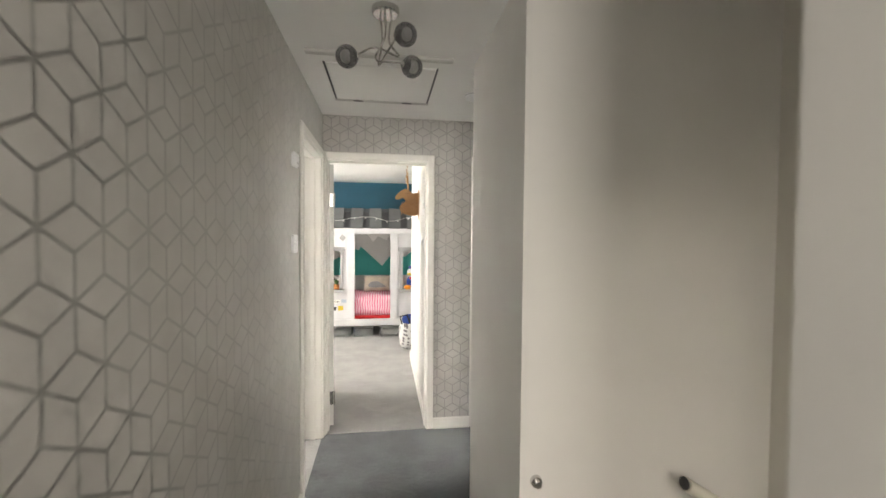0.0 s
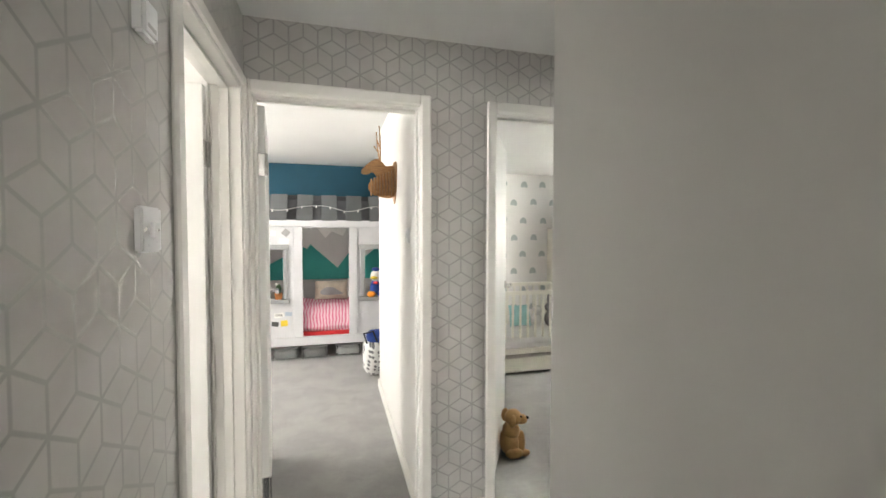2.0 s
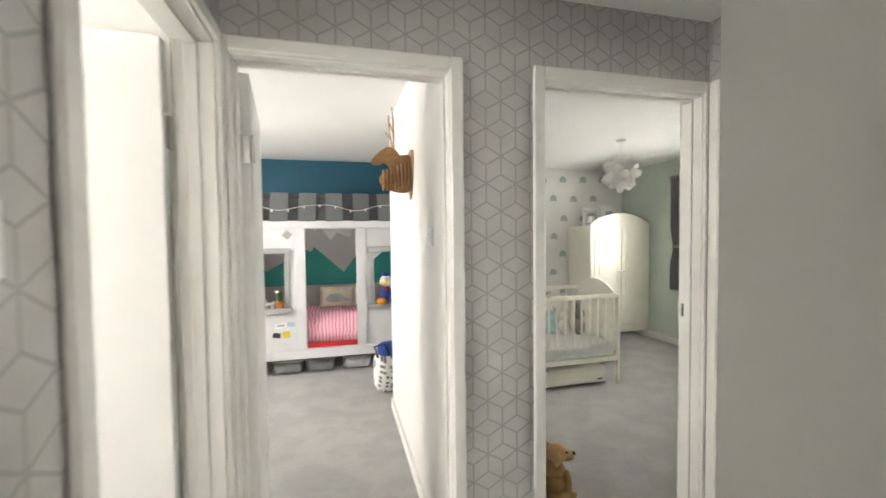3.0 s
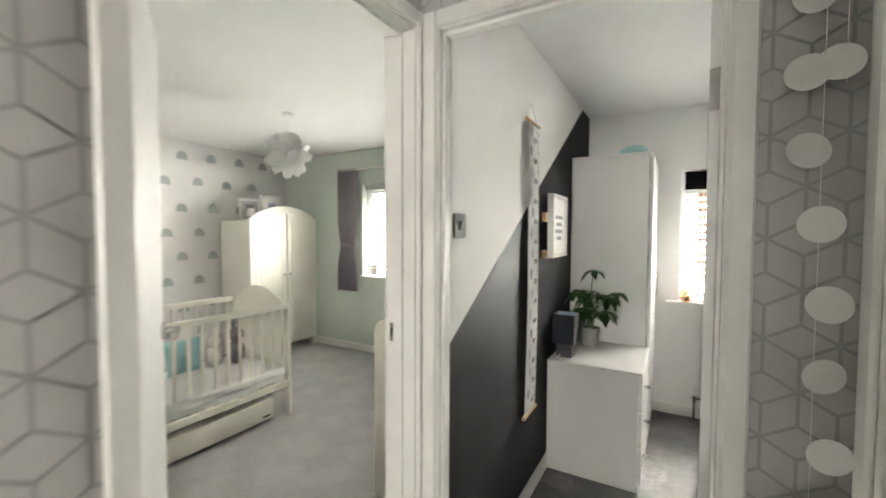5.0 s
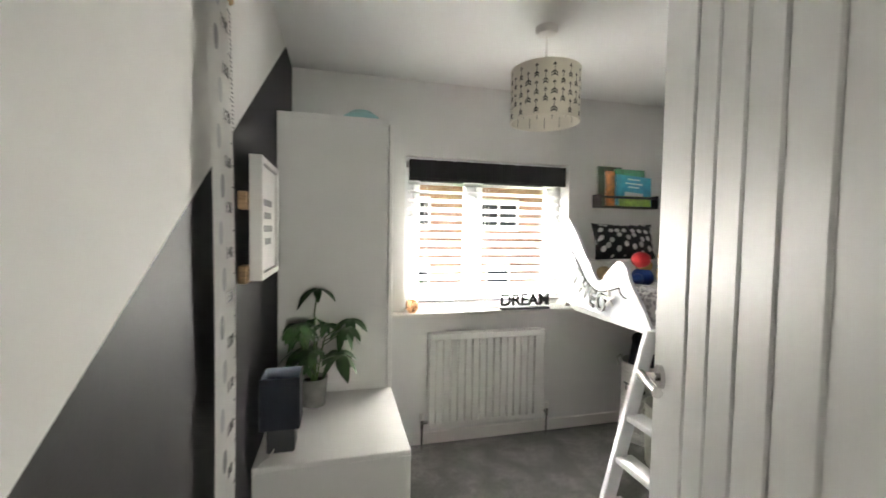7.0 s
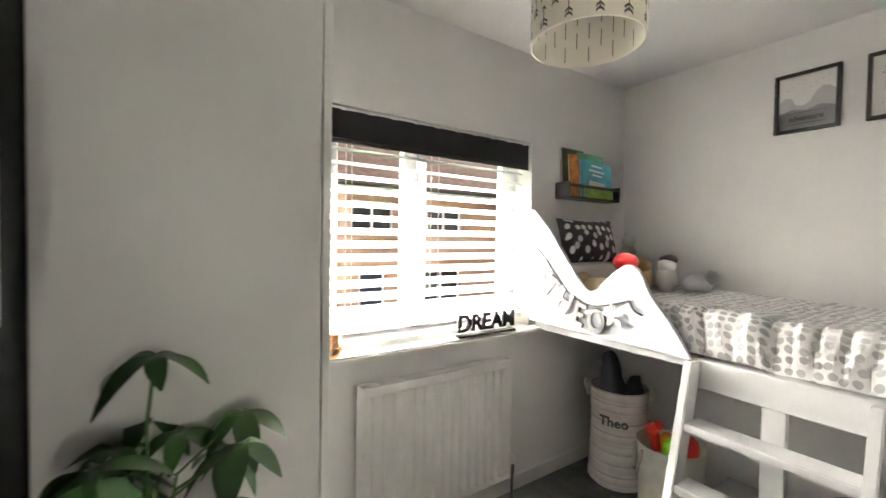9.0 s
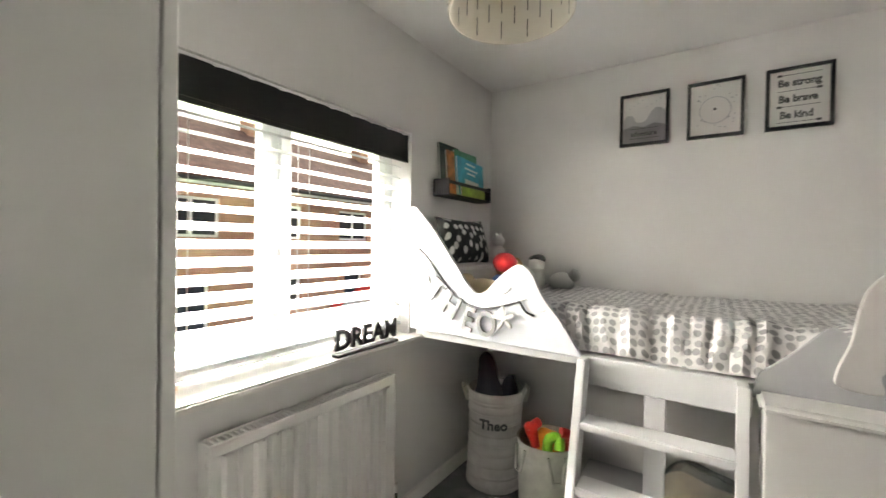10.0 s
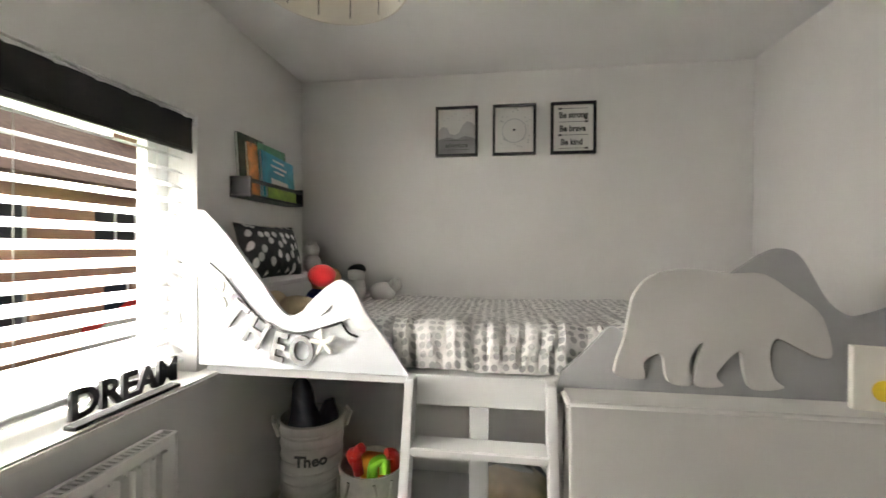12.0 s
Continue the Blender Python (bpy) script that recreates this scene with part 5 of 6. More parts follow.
def box_picture():
    f = thing("framed_picture", "white box-framed print hung on wooden pegs", "picture", at=(2.785, NW - 0.06, 0))
    w, z0, z1, t = 0.315, 1.237, 1.592, 0.020
    for b in (box(0, t, 0, 0.035, z0, z1, 0.002), box(w - t, w, 0, 0.035, z0, z1, 0.002), box(t, w - t, 0, 0.035, z0, z0 + t, 0.002), box(t, w - t, 0, 0.035, z1 - t, z1, 0.002)):
        part("frame_bar", b, M["gloss"], f)
    s = part("print", box(t, w - t, 0.012, 0.03, z0 + t, z1 - t), M["paper"], f)
    for i, (a, b) in enumerate(((0.10, 0.26), (0.12, 0.24), (0.10, 0.26), (0.13, 0.23))):
        part("word_bar", box(a - 0.02, b - 0.02, 0.0112, 0.0122, 1.455 - 0.04 * i, 1.475 - 0.04 * i), M["ink_grey"], s)
    for z in (1.25, 1.455):
        part("peg", box(-0.022, 0.03, 0.036, 0.0595, z - 0.018, z + 0.032, 0.003), M["beech"], f, "beech wall peg")


box_picture()
hat = thing("hat", "pale blue rounded hat box lid on the wardrobe", "hat", at=(3.665, 2.835, 1.894))
part("crown", turned([(0.0, 0.088), (0.05, 0.082), (0.088, 0.055), (0.105, 0.0), (0.0, 0.0)], 28), M["teal_cloth"], hat)
part("brim", turned([(0.104, 0.006), (0.128, 0.004), (0.128, 0.0), (0.10, 0.0)], 28), M["teal_cloth"], hat)


def light_switch(name, label, m, plate, rocker, size=0.086, thick=0.009):
    s = thing(name, label, "light switch", at=m)
    part("plate", box(-size / 2, size / 2, -thick, 0, -size / 2, size / 2, 0.004, 2), M[plate], s)
    part("rocker", moved(box(-0.0095, 0.0095, -0.007, 0.002, -0.016, 0.016, 0.002), pose(0, -thick, 0, 7)), M[rocker], s)
    for x in (-0.03, 0.03):
        part("screw", rod(0.0038, 0.0034, (x, -thick + 0.001, 0), (x, -thick - 0.0008, 0), 12), M["chrome"], s)


light_switch("light_switch", "black nickel light switch on the white wall", pose(1.783, NW, 1.398), "black_nickel", "black", 0.084, 0.007)
light_switch("light_switch", "white plastic light switch on the wallpaper", pose(XL, 2.322, 1.411, 0, 0, 90), "upvc", "upvc", 0.090, 0.014)
chime = thing("thermostat", "small white wall sensor on the wallpaper", "thermostat", at=pose(XL, 2.315, 1.815, 0, 0, 90))
part("body", box(-0.032, 0.032, -0.024, 0, -0.035, 0.035, 0.006, 2), M["upvc"], chime)
part("slot", box(-0.018, 0.018, -0.0246, -0.023, -0.02, -0.012), M["ink_pale"], chime)


def rope_basket():
    b = thing("laundry_basket", "tall white rope basket with a name in dark letters", "basket", at=(3.835, 0.93, 0))
    prof = [(0.0, 0.004), (0.14, 0.004), (0.155, 0.02)]
    for i in range(26):
        z = 0.02 + 0.50 * i / 25
        prof.append((0.158 - 0.012 * math.sin(z * 5) + 0.0025 * math.sin(i * 2.3), z))
        prof.append((0.1555 - 0.012 * math.sin(z * 5), z + 0.010 + 0.002 * math.sin(i * 1.7)))
    prof += [(0.142, 0.525), (0.138, 0.40), (0.0, 0.36)]
    part("body", turned(prof, 40), M["rope_white"], b)
    for a in (0.55, 3.7):
        c, s = math.cos(a), math.sin(a)
        part("handle", cable([(0.155 * c - 0.05 * s, 0.155 * s + 0.05 * c, 0.47), (0.175 * c - 0.04 * s, 0.175 * s + 0.04 * c, 0.525), (0.178 * c + 0.04 * s, 0.178 * s - 0.04 * c, 0.525), (0.155 * c + 0.05 * s, 0.155 * s - 0.05 * c, 0.47)], 0.009), M["rope_white"], b)
    bm = lettering("Theo", 0.068, 0.004, 0.002)
    for v in bm.verts:
        t = v.co.x / 0.15
        r = 0.1545 + v.co.z
        v.co = Vector((r * math.sin(t), -r * math.cos(t), v.co.y + 0.37))
    part("name", moved(bm, Matrix.Rotation(radians(203), 4, "Z")), M["ink"], b, "dark stitched letters")
    for x, y, r, z, lean in ((0.025, 0.02, 0.075, 0.71, 0.03), (-0.055, -0.03, 0.055, 0.60, -0.02), (0.07, -0.04, 0.05, 0.585, 0.03)):
        heap = soft_block(-r, r, -r * 0.7, r * 0.7, 0.40, z, 8, 0.018, 11)
        for v in heap.verts:
            t = max(0, (v.co.z - 0.48) / (z - 0.48))
            v.co.x = v.co.x * (1 - 0.55 * t) + lean * t
            v.co.y *= 1 - 0.4 * t
        single("dark_garment", heap, M["navy"], "crumpled dark garment stuffed in the rope basket", "clothes", at=(3.835 + x, 0.93 + y, 0))


rope_basket()


def toy_basket():
    b = thing("toy_basket", "round cream canvas basket full of bright toys", "basket", at=(3.50, 1.03, 0))
    part("body", turned([(0.0, 0.004), (0.125, 0.004), (0.132, 0.02), (0.145, 0.36), (0.148, 0.375), (0.141, 0.375), (0.138, 0.35), (0.125, 0.22), (0.0, 0.20)], 40), M["basket"], b)
    for a in (0.9, 2.2):
        c, s = math.cos(a), math.sin(a)
        part("handle", cable([(0.146 * c - 0.04 * s, 0.146 * s + 0.04 * c, 0.35), (0.16 * c - 0.02 * s, 0.16 * s + 0.02 * c, 0.24), (0.16 * c + 0.02 * s, 0.16 * s - 0.02 * c, 0.24), (0.146 * c + 0.04 * s, 0.146 * s - 0.04 * c, 0.35)], 0.007), M["basket"], b)
    for name, label, c, mat in (("toy_claw", "red plastic toy in the basket", [(0.05, 0.03, 0.33), (0.06, 0.04, 0.42), (0.03, 0.05, 0.46)], "red_plastic"), ("toy_claw", "red plastic toy in the basket", [(0.08, -0.03, 0.33), (0.10, 0.0, 0.40), (0.06, 0.03, 0.42)], "red_plastic"), ("toy_snake", "lime green plastic toy in the basket", [(-0.02, 0.06, 0.33), (-0.03, 0.07, 0.40), (-0.07, 0.05, 0.41), (-0.08, 0.07, 0.36)], "lime"), ("toy_ring", "red plastic toy in the basket", [(-0.10, 0.0, 0.33), (-0.11, 0.02, 0.42), (-0.08, 0.05, 0.44)], "red_plastic")):
        single(name, cable(curve_through([Vector(q) for q in c], 4, False), 0.024, 10), M[mat], label, "toy", at=(3.50, 1.03, 0))
    single("toy_block", soft_block(3.44, 3.56, 0.97, 1.06, 0.28, 0.41, 6, 0.012, 12), M["orange"], "orange toy in the cream basket", "toy")


toy_basket()


def storage_bag():
    b = thing("storage_bag", "clear plastic bag with blankets under the bed", "bag", at=(2.86, 0.88, 0))
    part("bag", soft_block(-0.17, 0.17, -0.14, 0.14, 0.005, 0.34, 9, 0.03, 7), M["clear"], b)
    part("contents", soft_block(-0.14, 0.14, -0.11, 0.11, 0.012, 0.26, 8, 0.02, 8), M["beige"], b)
    part("contents", soft_block(-0.155, -0.08, -0.02, 0.13, 0.02, 0.20, 6, 0.01, 8), M["blue_cloth"], b)


storage_bag()
crate = thing("storage_crate", "white plastic storage crate under the bed", "crate", at=(3.22, 0.80, 0))
part("body", join(box(-0.16, 0.16, -0.12, 0.12, 0.002, 0.15, 0.006), box(-0.17, 0.17, -0.13, 0.13, 0.135, 0.155, 0.004)), M["ink_pale"], crate)


def plush(name, label, shapes, cat="soft toy", at=(0, 0, 0)):
    """A soft toy as one mesh; shapes: centre, radii, slot."""
    mats, bms = [], []
    for c, r, mat in shapes:
        if mat not in mats:
            mats.append(mat)
        b = ball(c, r, 18, 12)
        for v in b.verts:
            v.co += noise.noise_vector(v.co * 30) * 0.003
        for f in b.faces:
            f.material_index = mats.index(mat)
        bms.append(b)
    return single(name, join(*bms), [M[m] for m in mats], label, cat, at=at)


plush("teddy_bear", "soft bear with a red hat and blue coat on the bed", [((0, 0, 0.055), (0.075, 0.06, 0.06), "blue_cloth"), ((0, -0.01, 0.125), (0.05, 0.05, 0.045), "tan"), ((-0.01, 0.025, 0.165), (0.062, 0.056, 0.05), "red"), ((-0.03, 0.06, 0.05), (0.03, 0.06, 0.03), "blue_cloth")], at=(3.72, 1.08, 1.06))
plush("soft_dog", "tan soft toy lying against the panel", [((0, 0, 0.05), (0.10, 0.055, 0.05), "beige"), ((0.09, 0.01, 0.075), (0.05, 0.045, 0.045), "beige")], at=(3.74, 1.27, 1.055))
plush("soft_penguin", "black and white soft toy on the bed", [((0, 0, 0.07), (0.05, 0.05, 0.075), "white_plush"), ((0, 0, 0.15), (0.045, 0.045, 0.045), "white_plush"), ((0, -0.01, 0.175), (0.047, 0.046, 0.028), "black_cloth")], at=(3.66, 0.80, 1.06))
plush("soft_bear", "tan soft bear at the head of the bed", [((0, 0, 0.06), (0.06, 0.06, 0.07), "tan"), ((0, 0, 0.14), (0.05, 0.05, 0.045), "tan"), ((0.03, 0.02, 0.18), (0.018, 0.015, 0.018), "tan")], at=(3.77, 0.86, 1.06))
plush("soft_elephant", "pale grey soft toy at the head of the bed", [((0, 0, 0.05), (0.07, 0.06, 0.055), "lgrey_paint"), ((-0.07, 0.0, 0.09), (0.035, 0.03, 0.035), "lgrey_paint"), ((-0.07, 0.03, 0.11), (0.010, 0.022, 0.022), "lgrey_paint")], at=(3.55, 0.70, 1.06))
plush("night_light", "white bear-shaped night light on the headboard shelf", [((0, 0, 0.055), (0.045, 0.05, 0.055), "white_plush"), ((0, 0, 0.13), (0.04, 0.045, 0.04), "white_plush"), ((0, 0.03, 0.168), (0.012, 0.014, 0.014), "white_plush"), ((0, -0.03, 0.168), (0.012, 0.014, 0.014), "white_plush")], "night light", at=(3.96, 0.68, 1.205))

# ---- landing ----


def globe_light():
    g = thing("ceiling_light", "chrome ceiling light with three smoked glass globes", "ceiling light", at=(0.165, 1.85, 0))
    part("base_plate", turned([(0.0, H), (0.052, H), (0.052, H - 0.018), (0.045, H - 0.024), (0.0, H - 0.024)], 32), M["chrome"], g)
    ends = [(-0.145, 0.02, 2.135), (0.075, -0.04, 2.205), (0.105, 0.05, 2.125)]
    for i, e in enumerate(ends):
        a = 2.1 * i + 0.4
        st = (0.025 * math.cos(a), 0.025 * math.sin(a), H - 0.024)
        pts = curve_through([Vector(st), Vector((st[0] * 0.6, st[1], 2.20)), Vector((-e[0] * 0.35, -e[1] + 0.03 * i, 2.13)), Vector((e[0] * 0.25, e[1] + 0.03, 2.19 - 0.02 * i)), Vector((e[0] * 0.72, e[1] * 0.9, e[2] + 0.01))], 6, False)
        arm = part("arm", cable(pts, 0.0042), M["chrome"], g)
        d = Vector((e[0], e[1], 0)).normalized()
        part("lamp_holder", rod(0.013, 0.016, Vector(e) - d * 0.045, Vector(e) - d * 0.012, 14), M["chrome"], g)
        s = part("globe", ball(e, 0.043, 24, 16), M["globe"], g, "ribbed smoked glass globe")
        part("bulb", ball(Vector(e) + d * 0.004, (0.016, 0.016, 0.02), 14, 10), M["paper"], g)


globe_light()
alarm = thing("smoke_alarm", "round white smoke alarm on the ceiling", "smoke alarm", at=(0.70, 2.71, H))
part("body", turned([(0.0, 0.0), (0.052, 0.0), (0.052, -0.012), (0.046, -0.026), (0.020, -0.034), (0.0, -0.034)], 32), M["upvc"], alarm)
part("vent_ring", turned([(0.0535, -0.003), (0.0545, -0.006), (0.0525, -0.009)], 32), M["ink_pale"], alarm)
part("lamp", ball((0.02, 0.01, -0.034), 0.003, 8, 6), M["red_plastic"], alarm)


def disc_garland():
    rnd = random.Random(21)
    strings = (([(2.340, 2.13), (2.345, 1.983), (2.343, 1.836), (2.352, 1.687), (2.346, 1.536), (2.324, 1.392), (2.307, 1.237), (2.310, 1.095), (2.297, 0.939), (2.338, 0.799), (2.325, 0.655)], 2.325, 2.25, 0.60), ([(2.285, 2.15), (2.290, 2.01), (2.283, 1.865), (2.303, 1.70)], 2.293, 2.25, 1.66))
    for discs, y, top, low in strings:
        g = thing("paper_garland", "string of white paper discs hung on the wallpaper", "garland", "disc garlands", at=(1.612 if low < 1 else 1.618, y, 0))
        part("thread", rod(0.0008, 0.0008, (0, 0, low), (0, 0, top), 6), M["canvas"], g)
        for dy, z in discs:
            bm = rod(0.036, 0.036, (0, 0, 0), (0.0012, 0, 0), 30)
            part("disc", moved(bm, pose(-0.004 - 0.004 * rnd.random(), dy - y, z, rnd.uniform(-12, 12), rnd.uniform(-10, 10), rnd.uniform(-16, 16))), M["paper"], g)
        part("hook", rod(0.004, 0.003, (0, 0, top), (0.034, 0, top), 10), M["chrome"], g)


disc_garland()
rail = thing("handrail", "cream handrail with a capped end beside the stairs", "handrail", at=(0, 0, 0))
part("rail", rod(0.022, 0.022, (1.155, 1.455, 0.64), (1.50, 1.455, 0.42), 18), M["cream"], rail)
part("end_cap", ball((1.15, 1.455, 0.643), (0.012, 0.020, 0.022), 16, 10), M["dark_plastic"], rail)
for x, z in ((1.24, 0.587), (1.42, 0.468)):
    part("bracket", cable([(x, 1.455, z - 0.02), (x, 1.465, z - 0.05), (x, 1.528, z - 0.06)], 0.006), M["chrome"], rail)
stopk = thing("wall_bumper", "small chrome wall fitting by the stairs", "fitting", at=(0.665, BY0, 0.645))
part("collar", rod(0.020, 0.018, (0, 0, 0), (0, -0.012, 0), 20), M["chrome"], stopk)
part("stem", rod(0.009, 0.011, (0, -0.012, 0), (0, -0.028, 0), 14), M["chrome"], stopk)

# ---- playroom: cabin bed, mural, trophy ----
for name, pts, mat in (("mural_grey", [(-2.4, 0.3), (1.19, 0.3), (1.19, 1.62), (-2.4, 1.62)], "lgrey_paint"),
                       ("mural_mountains", [(-2.4, 0.82), (1.19, 0.82), (1.19, 1.15), (0.78, 1.36), (0.50, 1.12), (0.28, 1.17), (0.13, 0.97), (-0.21, 1.28), (-0.25, 1.22), (-0.31, 1.25), (-0.75, 1.0), (-1.2, 1.3), (-1.6, 1.05), (-2.4, 1.35)], "teal_paint")):
    part(name, board(pts, 0.003, pose(0, 6.944 - (0.004 if mat == "teal_paint" else 0), 0)), M[mat], mural)
part("mural_snow", board([(-0.32, 1.62), (-0.20, 1.47), (-0.15, 1.53), (-0.02, 1.36), (0.06, 1.45), (0.20, 1.39), (0.34, 1.62)], 0.003, pose(0, 6.9405, 0)), M["white_wall"], mural)


M["roof_grey"] = plain("charcoal_grey_paint", (0.12, 0.125, 0.13), 0.55, vary=0.08, scale=5, fine=90)


def cabin_bed():
    b = thing("cabin_bed", "pale grey house-shaped bed with cut-out windows", "bed", at=(0, 6.12, 0))
    x0, x1 = -1.15, 1.12
    holes = [(-0.25, 0.25, 0.27, 1.48), (-0.76, -0.45, 0.70, 1.24), (0.43, 0.76, 0.70, 1.24)]
    part("front_panel", wall_with_holes("y", 0.0, 0.02, x0, x1, 0.20, 1.50, holes), M["cabin"], b)
    for a, c in ((-0.345, -0.25), (0.25, 0.345)):
        part("post", box(a, c, -0.018, -0.001, 0.27, 1.49, 0.003), M["cabin"], b)
    part("base_rail", box(x0, x1, -0.022, -0.001, 0.175, 0.268, 0.003), M["cabin"], b)
    part("top_rail", box(x0, x1, -0.026, -0.001, 1.492, 1.565, 0.003), M["cabin"], b)
    for a, c in ((-0.76, -0.45), (0.43, 0.76)):
        w = part("window_trim", box(a - 0.05, a, -0.016, -0.001, 0.70, 1.27, 0.003), M["bed_grey"], b, "mid grey window trim")
        part("trim_side", box(c, c + 0.04, -0.016, -0.001, 0.70, 1.27, 0.003), M["bed_grey"], w)
        part("trim_head", box(a - 0.07, c + 0.06, -0.022, -0.001, 1.24, 1.295, 0.003), M["bed_grey"], w)
        part("trim_sill", box(a - 0.07, c + 0.06, -0.06, 0.018, 0.655, 0.70, 0.003), M["bed_grey"], w)
    for i in range(8):
        x = -1.02 + 0.265 * i
        part("roof_slat", moved(box(-0.085, 0.085, -0.012, 0.0, 0, 0.33, 0.003), pose(x, -0.02, 1.555, -26, 2 * math.sin(i * 3.0), 0)), M["roof_grey"], b)
    part("roof_batten", box(x0, x1, 0.14, 0.16, 1.80, 1.85, 0.003), M["bed_dark"], b)
    part("roof_back", moved(box(x0, x1, 0.004, 0.012, 0.0, 0.30), pose(0, 0.02, 1.56, -26)), M["bed_dark"], b)
    for x in (x0, x1 - 0.03):
        part("end_panel", box(x, x + 0.03, 0.02, 0.80, 0.18, 1.56, 0.003), M["cabin"], b)
    part("base", box(x0 + 0.03, x1 - 0.03, 0.025, 0.80, 0.20, 0.26, 0.003), M["red_plastic"], b, "red slatted base edge")
    pts = curve_through([Vector((-1.0 + 0.25 * i, -0.028, 1.70 + 0.035 * math.sin(i * 2.2))) for i in range(9)], 5, False)
    lights = part("string_light", cable([(p[0], p[1] + 0.10 * (p[2] - 1.6) - 0.012, p[2]) for p in pts], 0.0025, 6), M["canvas"], b, "string of tiny white lights")
    for i in range(0, len(pts), 3):
        p = pts[i]
        part("bulb", ball((p[0], p[1] + 0.10 * (p[2] - 1.6) - 0.018, p[2] - 0.012), (0.007, 0.007, 0.014), 8, 6), M["paper"], lights)
    # stickers on the panel
    for x, z, w, h, a, mat in ((-0.55, 1.42, 0.055, 0.055, 8, "paper"), (-0.42, 1.425, 0.07, 0.07, 40, "ink_grey"), (-0.44, 1.335, 0.10, 0.055, 6, "paper"), (-0.50, 0.52, 0.10, 0.05, -8, "paper"), (-0.40, 0.53, 0.07, 0.045, 5, "pale_blue"), (-0.54, 0.425, 0.07, 0.05, 8, "ink"), (-0.445, 0.43, 0.07, 0.065, -3, "yellow")):
        s = part("sticker", moved(box(-w / 2, w / 2, -0.0012, 0, -h / 2, h / 2), pose(x, -0.0005, z, 0, a, 0)), M[mat], b)
        if mat == "paper" and z < 1:
            part("sticker_letters", moved(lettering("CHX", 0.035, 0.0006, 0.001), pose(x, -0.0022, z, 90, 0, 0)), M["ink"], s)


cabin_bed()
mt = thing("mattress", "mattress with a red and white striped duvet", "mattress", at=(0, 6.12, 0))
part("duvet", soft_block(-1.08, 0.62, 0.03, 0.74, 0.27, 0.60, 14, 0.035, 5), M["stripe"], mt)
part("sheet", box(-1.10, 1.08, 0.028, 0.79, 0.262, 0.31, 0.01), M["red"], mt)
cushion("pillow", "beige pillow printed with a grey whale on the cabin bed", 0.40, 0.24, 0.12, pose(0.05, 6.62, 0.60, -18), "cushion_beige", "pillow")
single("whale_print", board(curve_through([(-0.13, 0.0), (-0.08, 0.055), (0.02, 0.06), (0.10, 0.01), (0.14, -0.02), (0.05, -0.03), (-0.08, -0.03)], 4), 0.002, pose(0.05, 6.535, 0.70, -18)), M["ink_grey"], "grey whale print on the pillow", "print")
for x, c in ((-0.45, "clear"), (-0.13, "clear"), (0.24, "clear"), (0.72, "clear"), (-0.85, "clear")):
    s = thing("storage_box", "clear plastic storage box under the cabin bed", "storage box", "boxes under the bed", at=(x, 6.16, 0.004))
    part("tub", box(-0.14, 0.14, 0, 0.36, 0, 0.13, 0.01), M["clear"], s)
    part("lid", box(-0.148, 0.148, -0.008, 0.368, 0.131, 0.146, 0.004), M["bed_grey"], s)
    part("contents", soft_block(-0.12, 0.12, 0.02, 0.34, 0.008, 0.10, 6, 0.02, 12), M[("teal_cloth", "grey_plush", "white_plush", "red", "ink_grey")[int(abs(x) * 10) % 5]], s)
plush("soft_duck", "white, blue and yellow soft toy sitting on the window ledge", [((0, 0, 0.10), (0.065, 0.05, 0.085), "blue_cloth"), ((0, -0.01, 0.235), (0.058, 0.052, 0.062), "white_plush"), ((-0.02, -0.06, 0.215), (0.042, 0.035, 0.018), "yellow"), ((0, -0.02, 0.31), (0.045, 0.045, 0.025), "blue_cloth"), ((0, -0.02, 0.155), (0.03, 0.052, 0.018), "red"), ((-0.05, -0.055, 0.03), (0.05, 0.04, 0.035), "orange"), ((0.05, -0.055, 0.03), (0.04, 0.04, 0.03), "blue_cloth")], at=(0.545, 6.10, 0.70))
fig = thing("small_plant", "little cactus pot on the cabin window ledge", "plant", at=(-0.50, 6.11, 0.70))
part("pot", turned([(0.0, 0.0), (0.035, 0.0), (0.042, 0.07), (0.036, 0.07), (0.0, 0.055)], 20), M["book_brown"], fig)
part("cactus", ball((0, 0, 0.11), (0.03, 0.03, 0.055)), M["leaf"], fig)
part("flower", ball((-0.02, -0.01, 0.165), (0.016, 0.016, 0.014), 12, 8), M["white_plush"], fig)


def toy_bag():
    b = thing("storage_bag", "white patterned fabric bag with dark handles on the floor", "bag", at=(0.49, 5.50, 0.004))
    bm = soft_block(-0.13, 0.13, -0.13, 0.13, 0.0, 0.36, 8, 0.012, 6)
    part("bag", bm, M["dots_bag"], b)
    part("handle", cable([(-0.10, -0.12, 0.34), (-0.13, -0.14, 0.44), (-0.04, -0.14, 0.46), (0.0, -0.12, 0.35)], 0.010), M["black_cloth"], b)
    part("contents", soft_block(-0.09, 0.09, -0.09, 0.09, 0.30, 0.44, 6, 0.02, 10), M["blue_cloth"], b)


M["dots_bag"] = dotted("white_cloth_grey_dots", (0.72, 0.72, 0.71), (0.15, 0.15, 0.16), 0.05, 0.28, clump=0.7)
toy_bag()


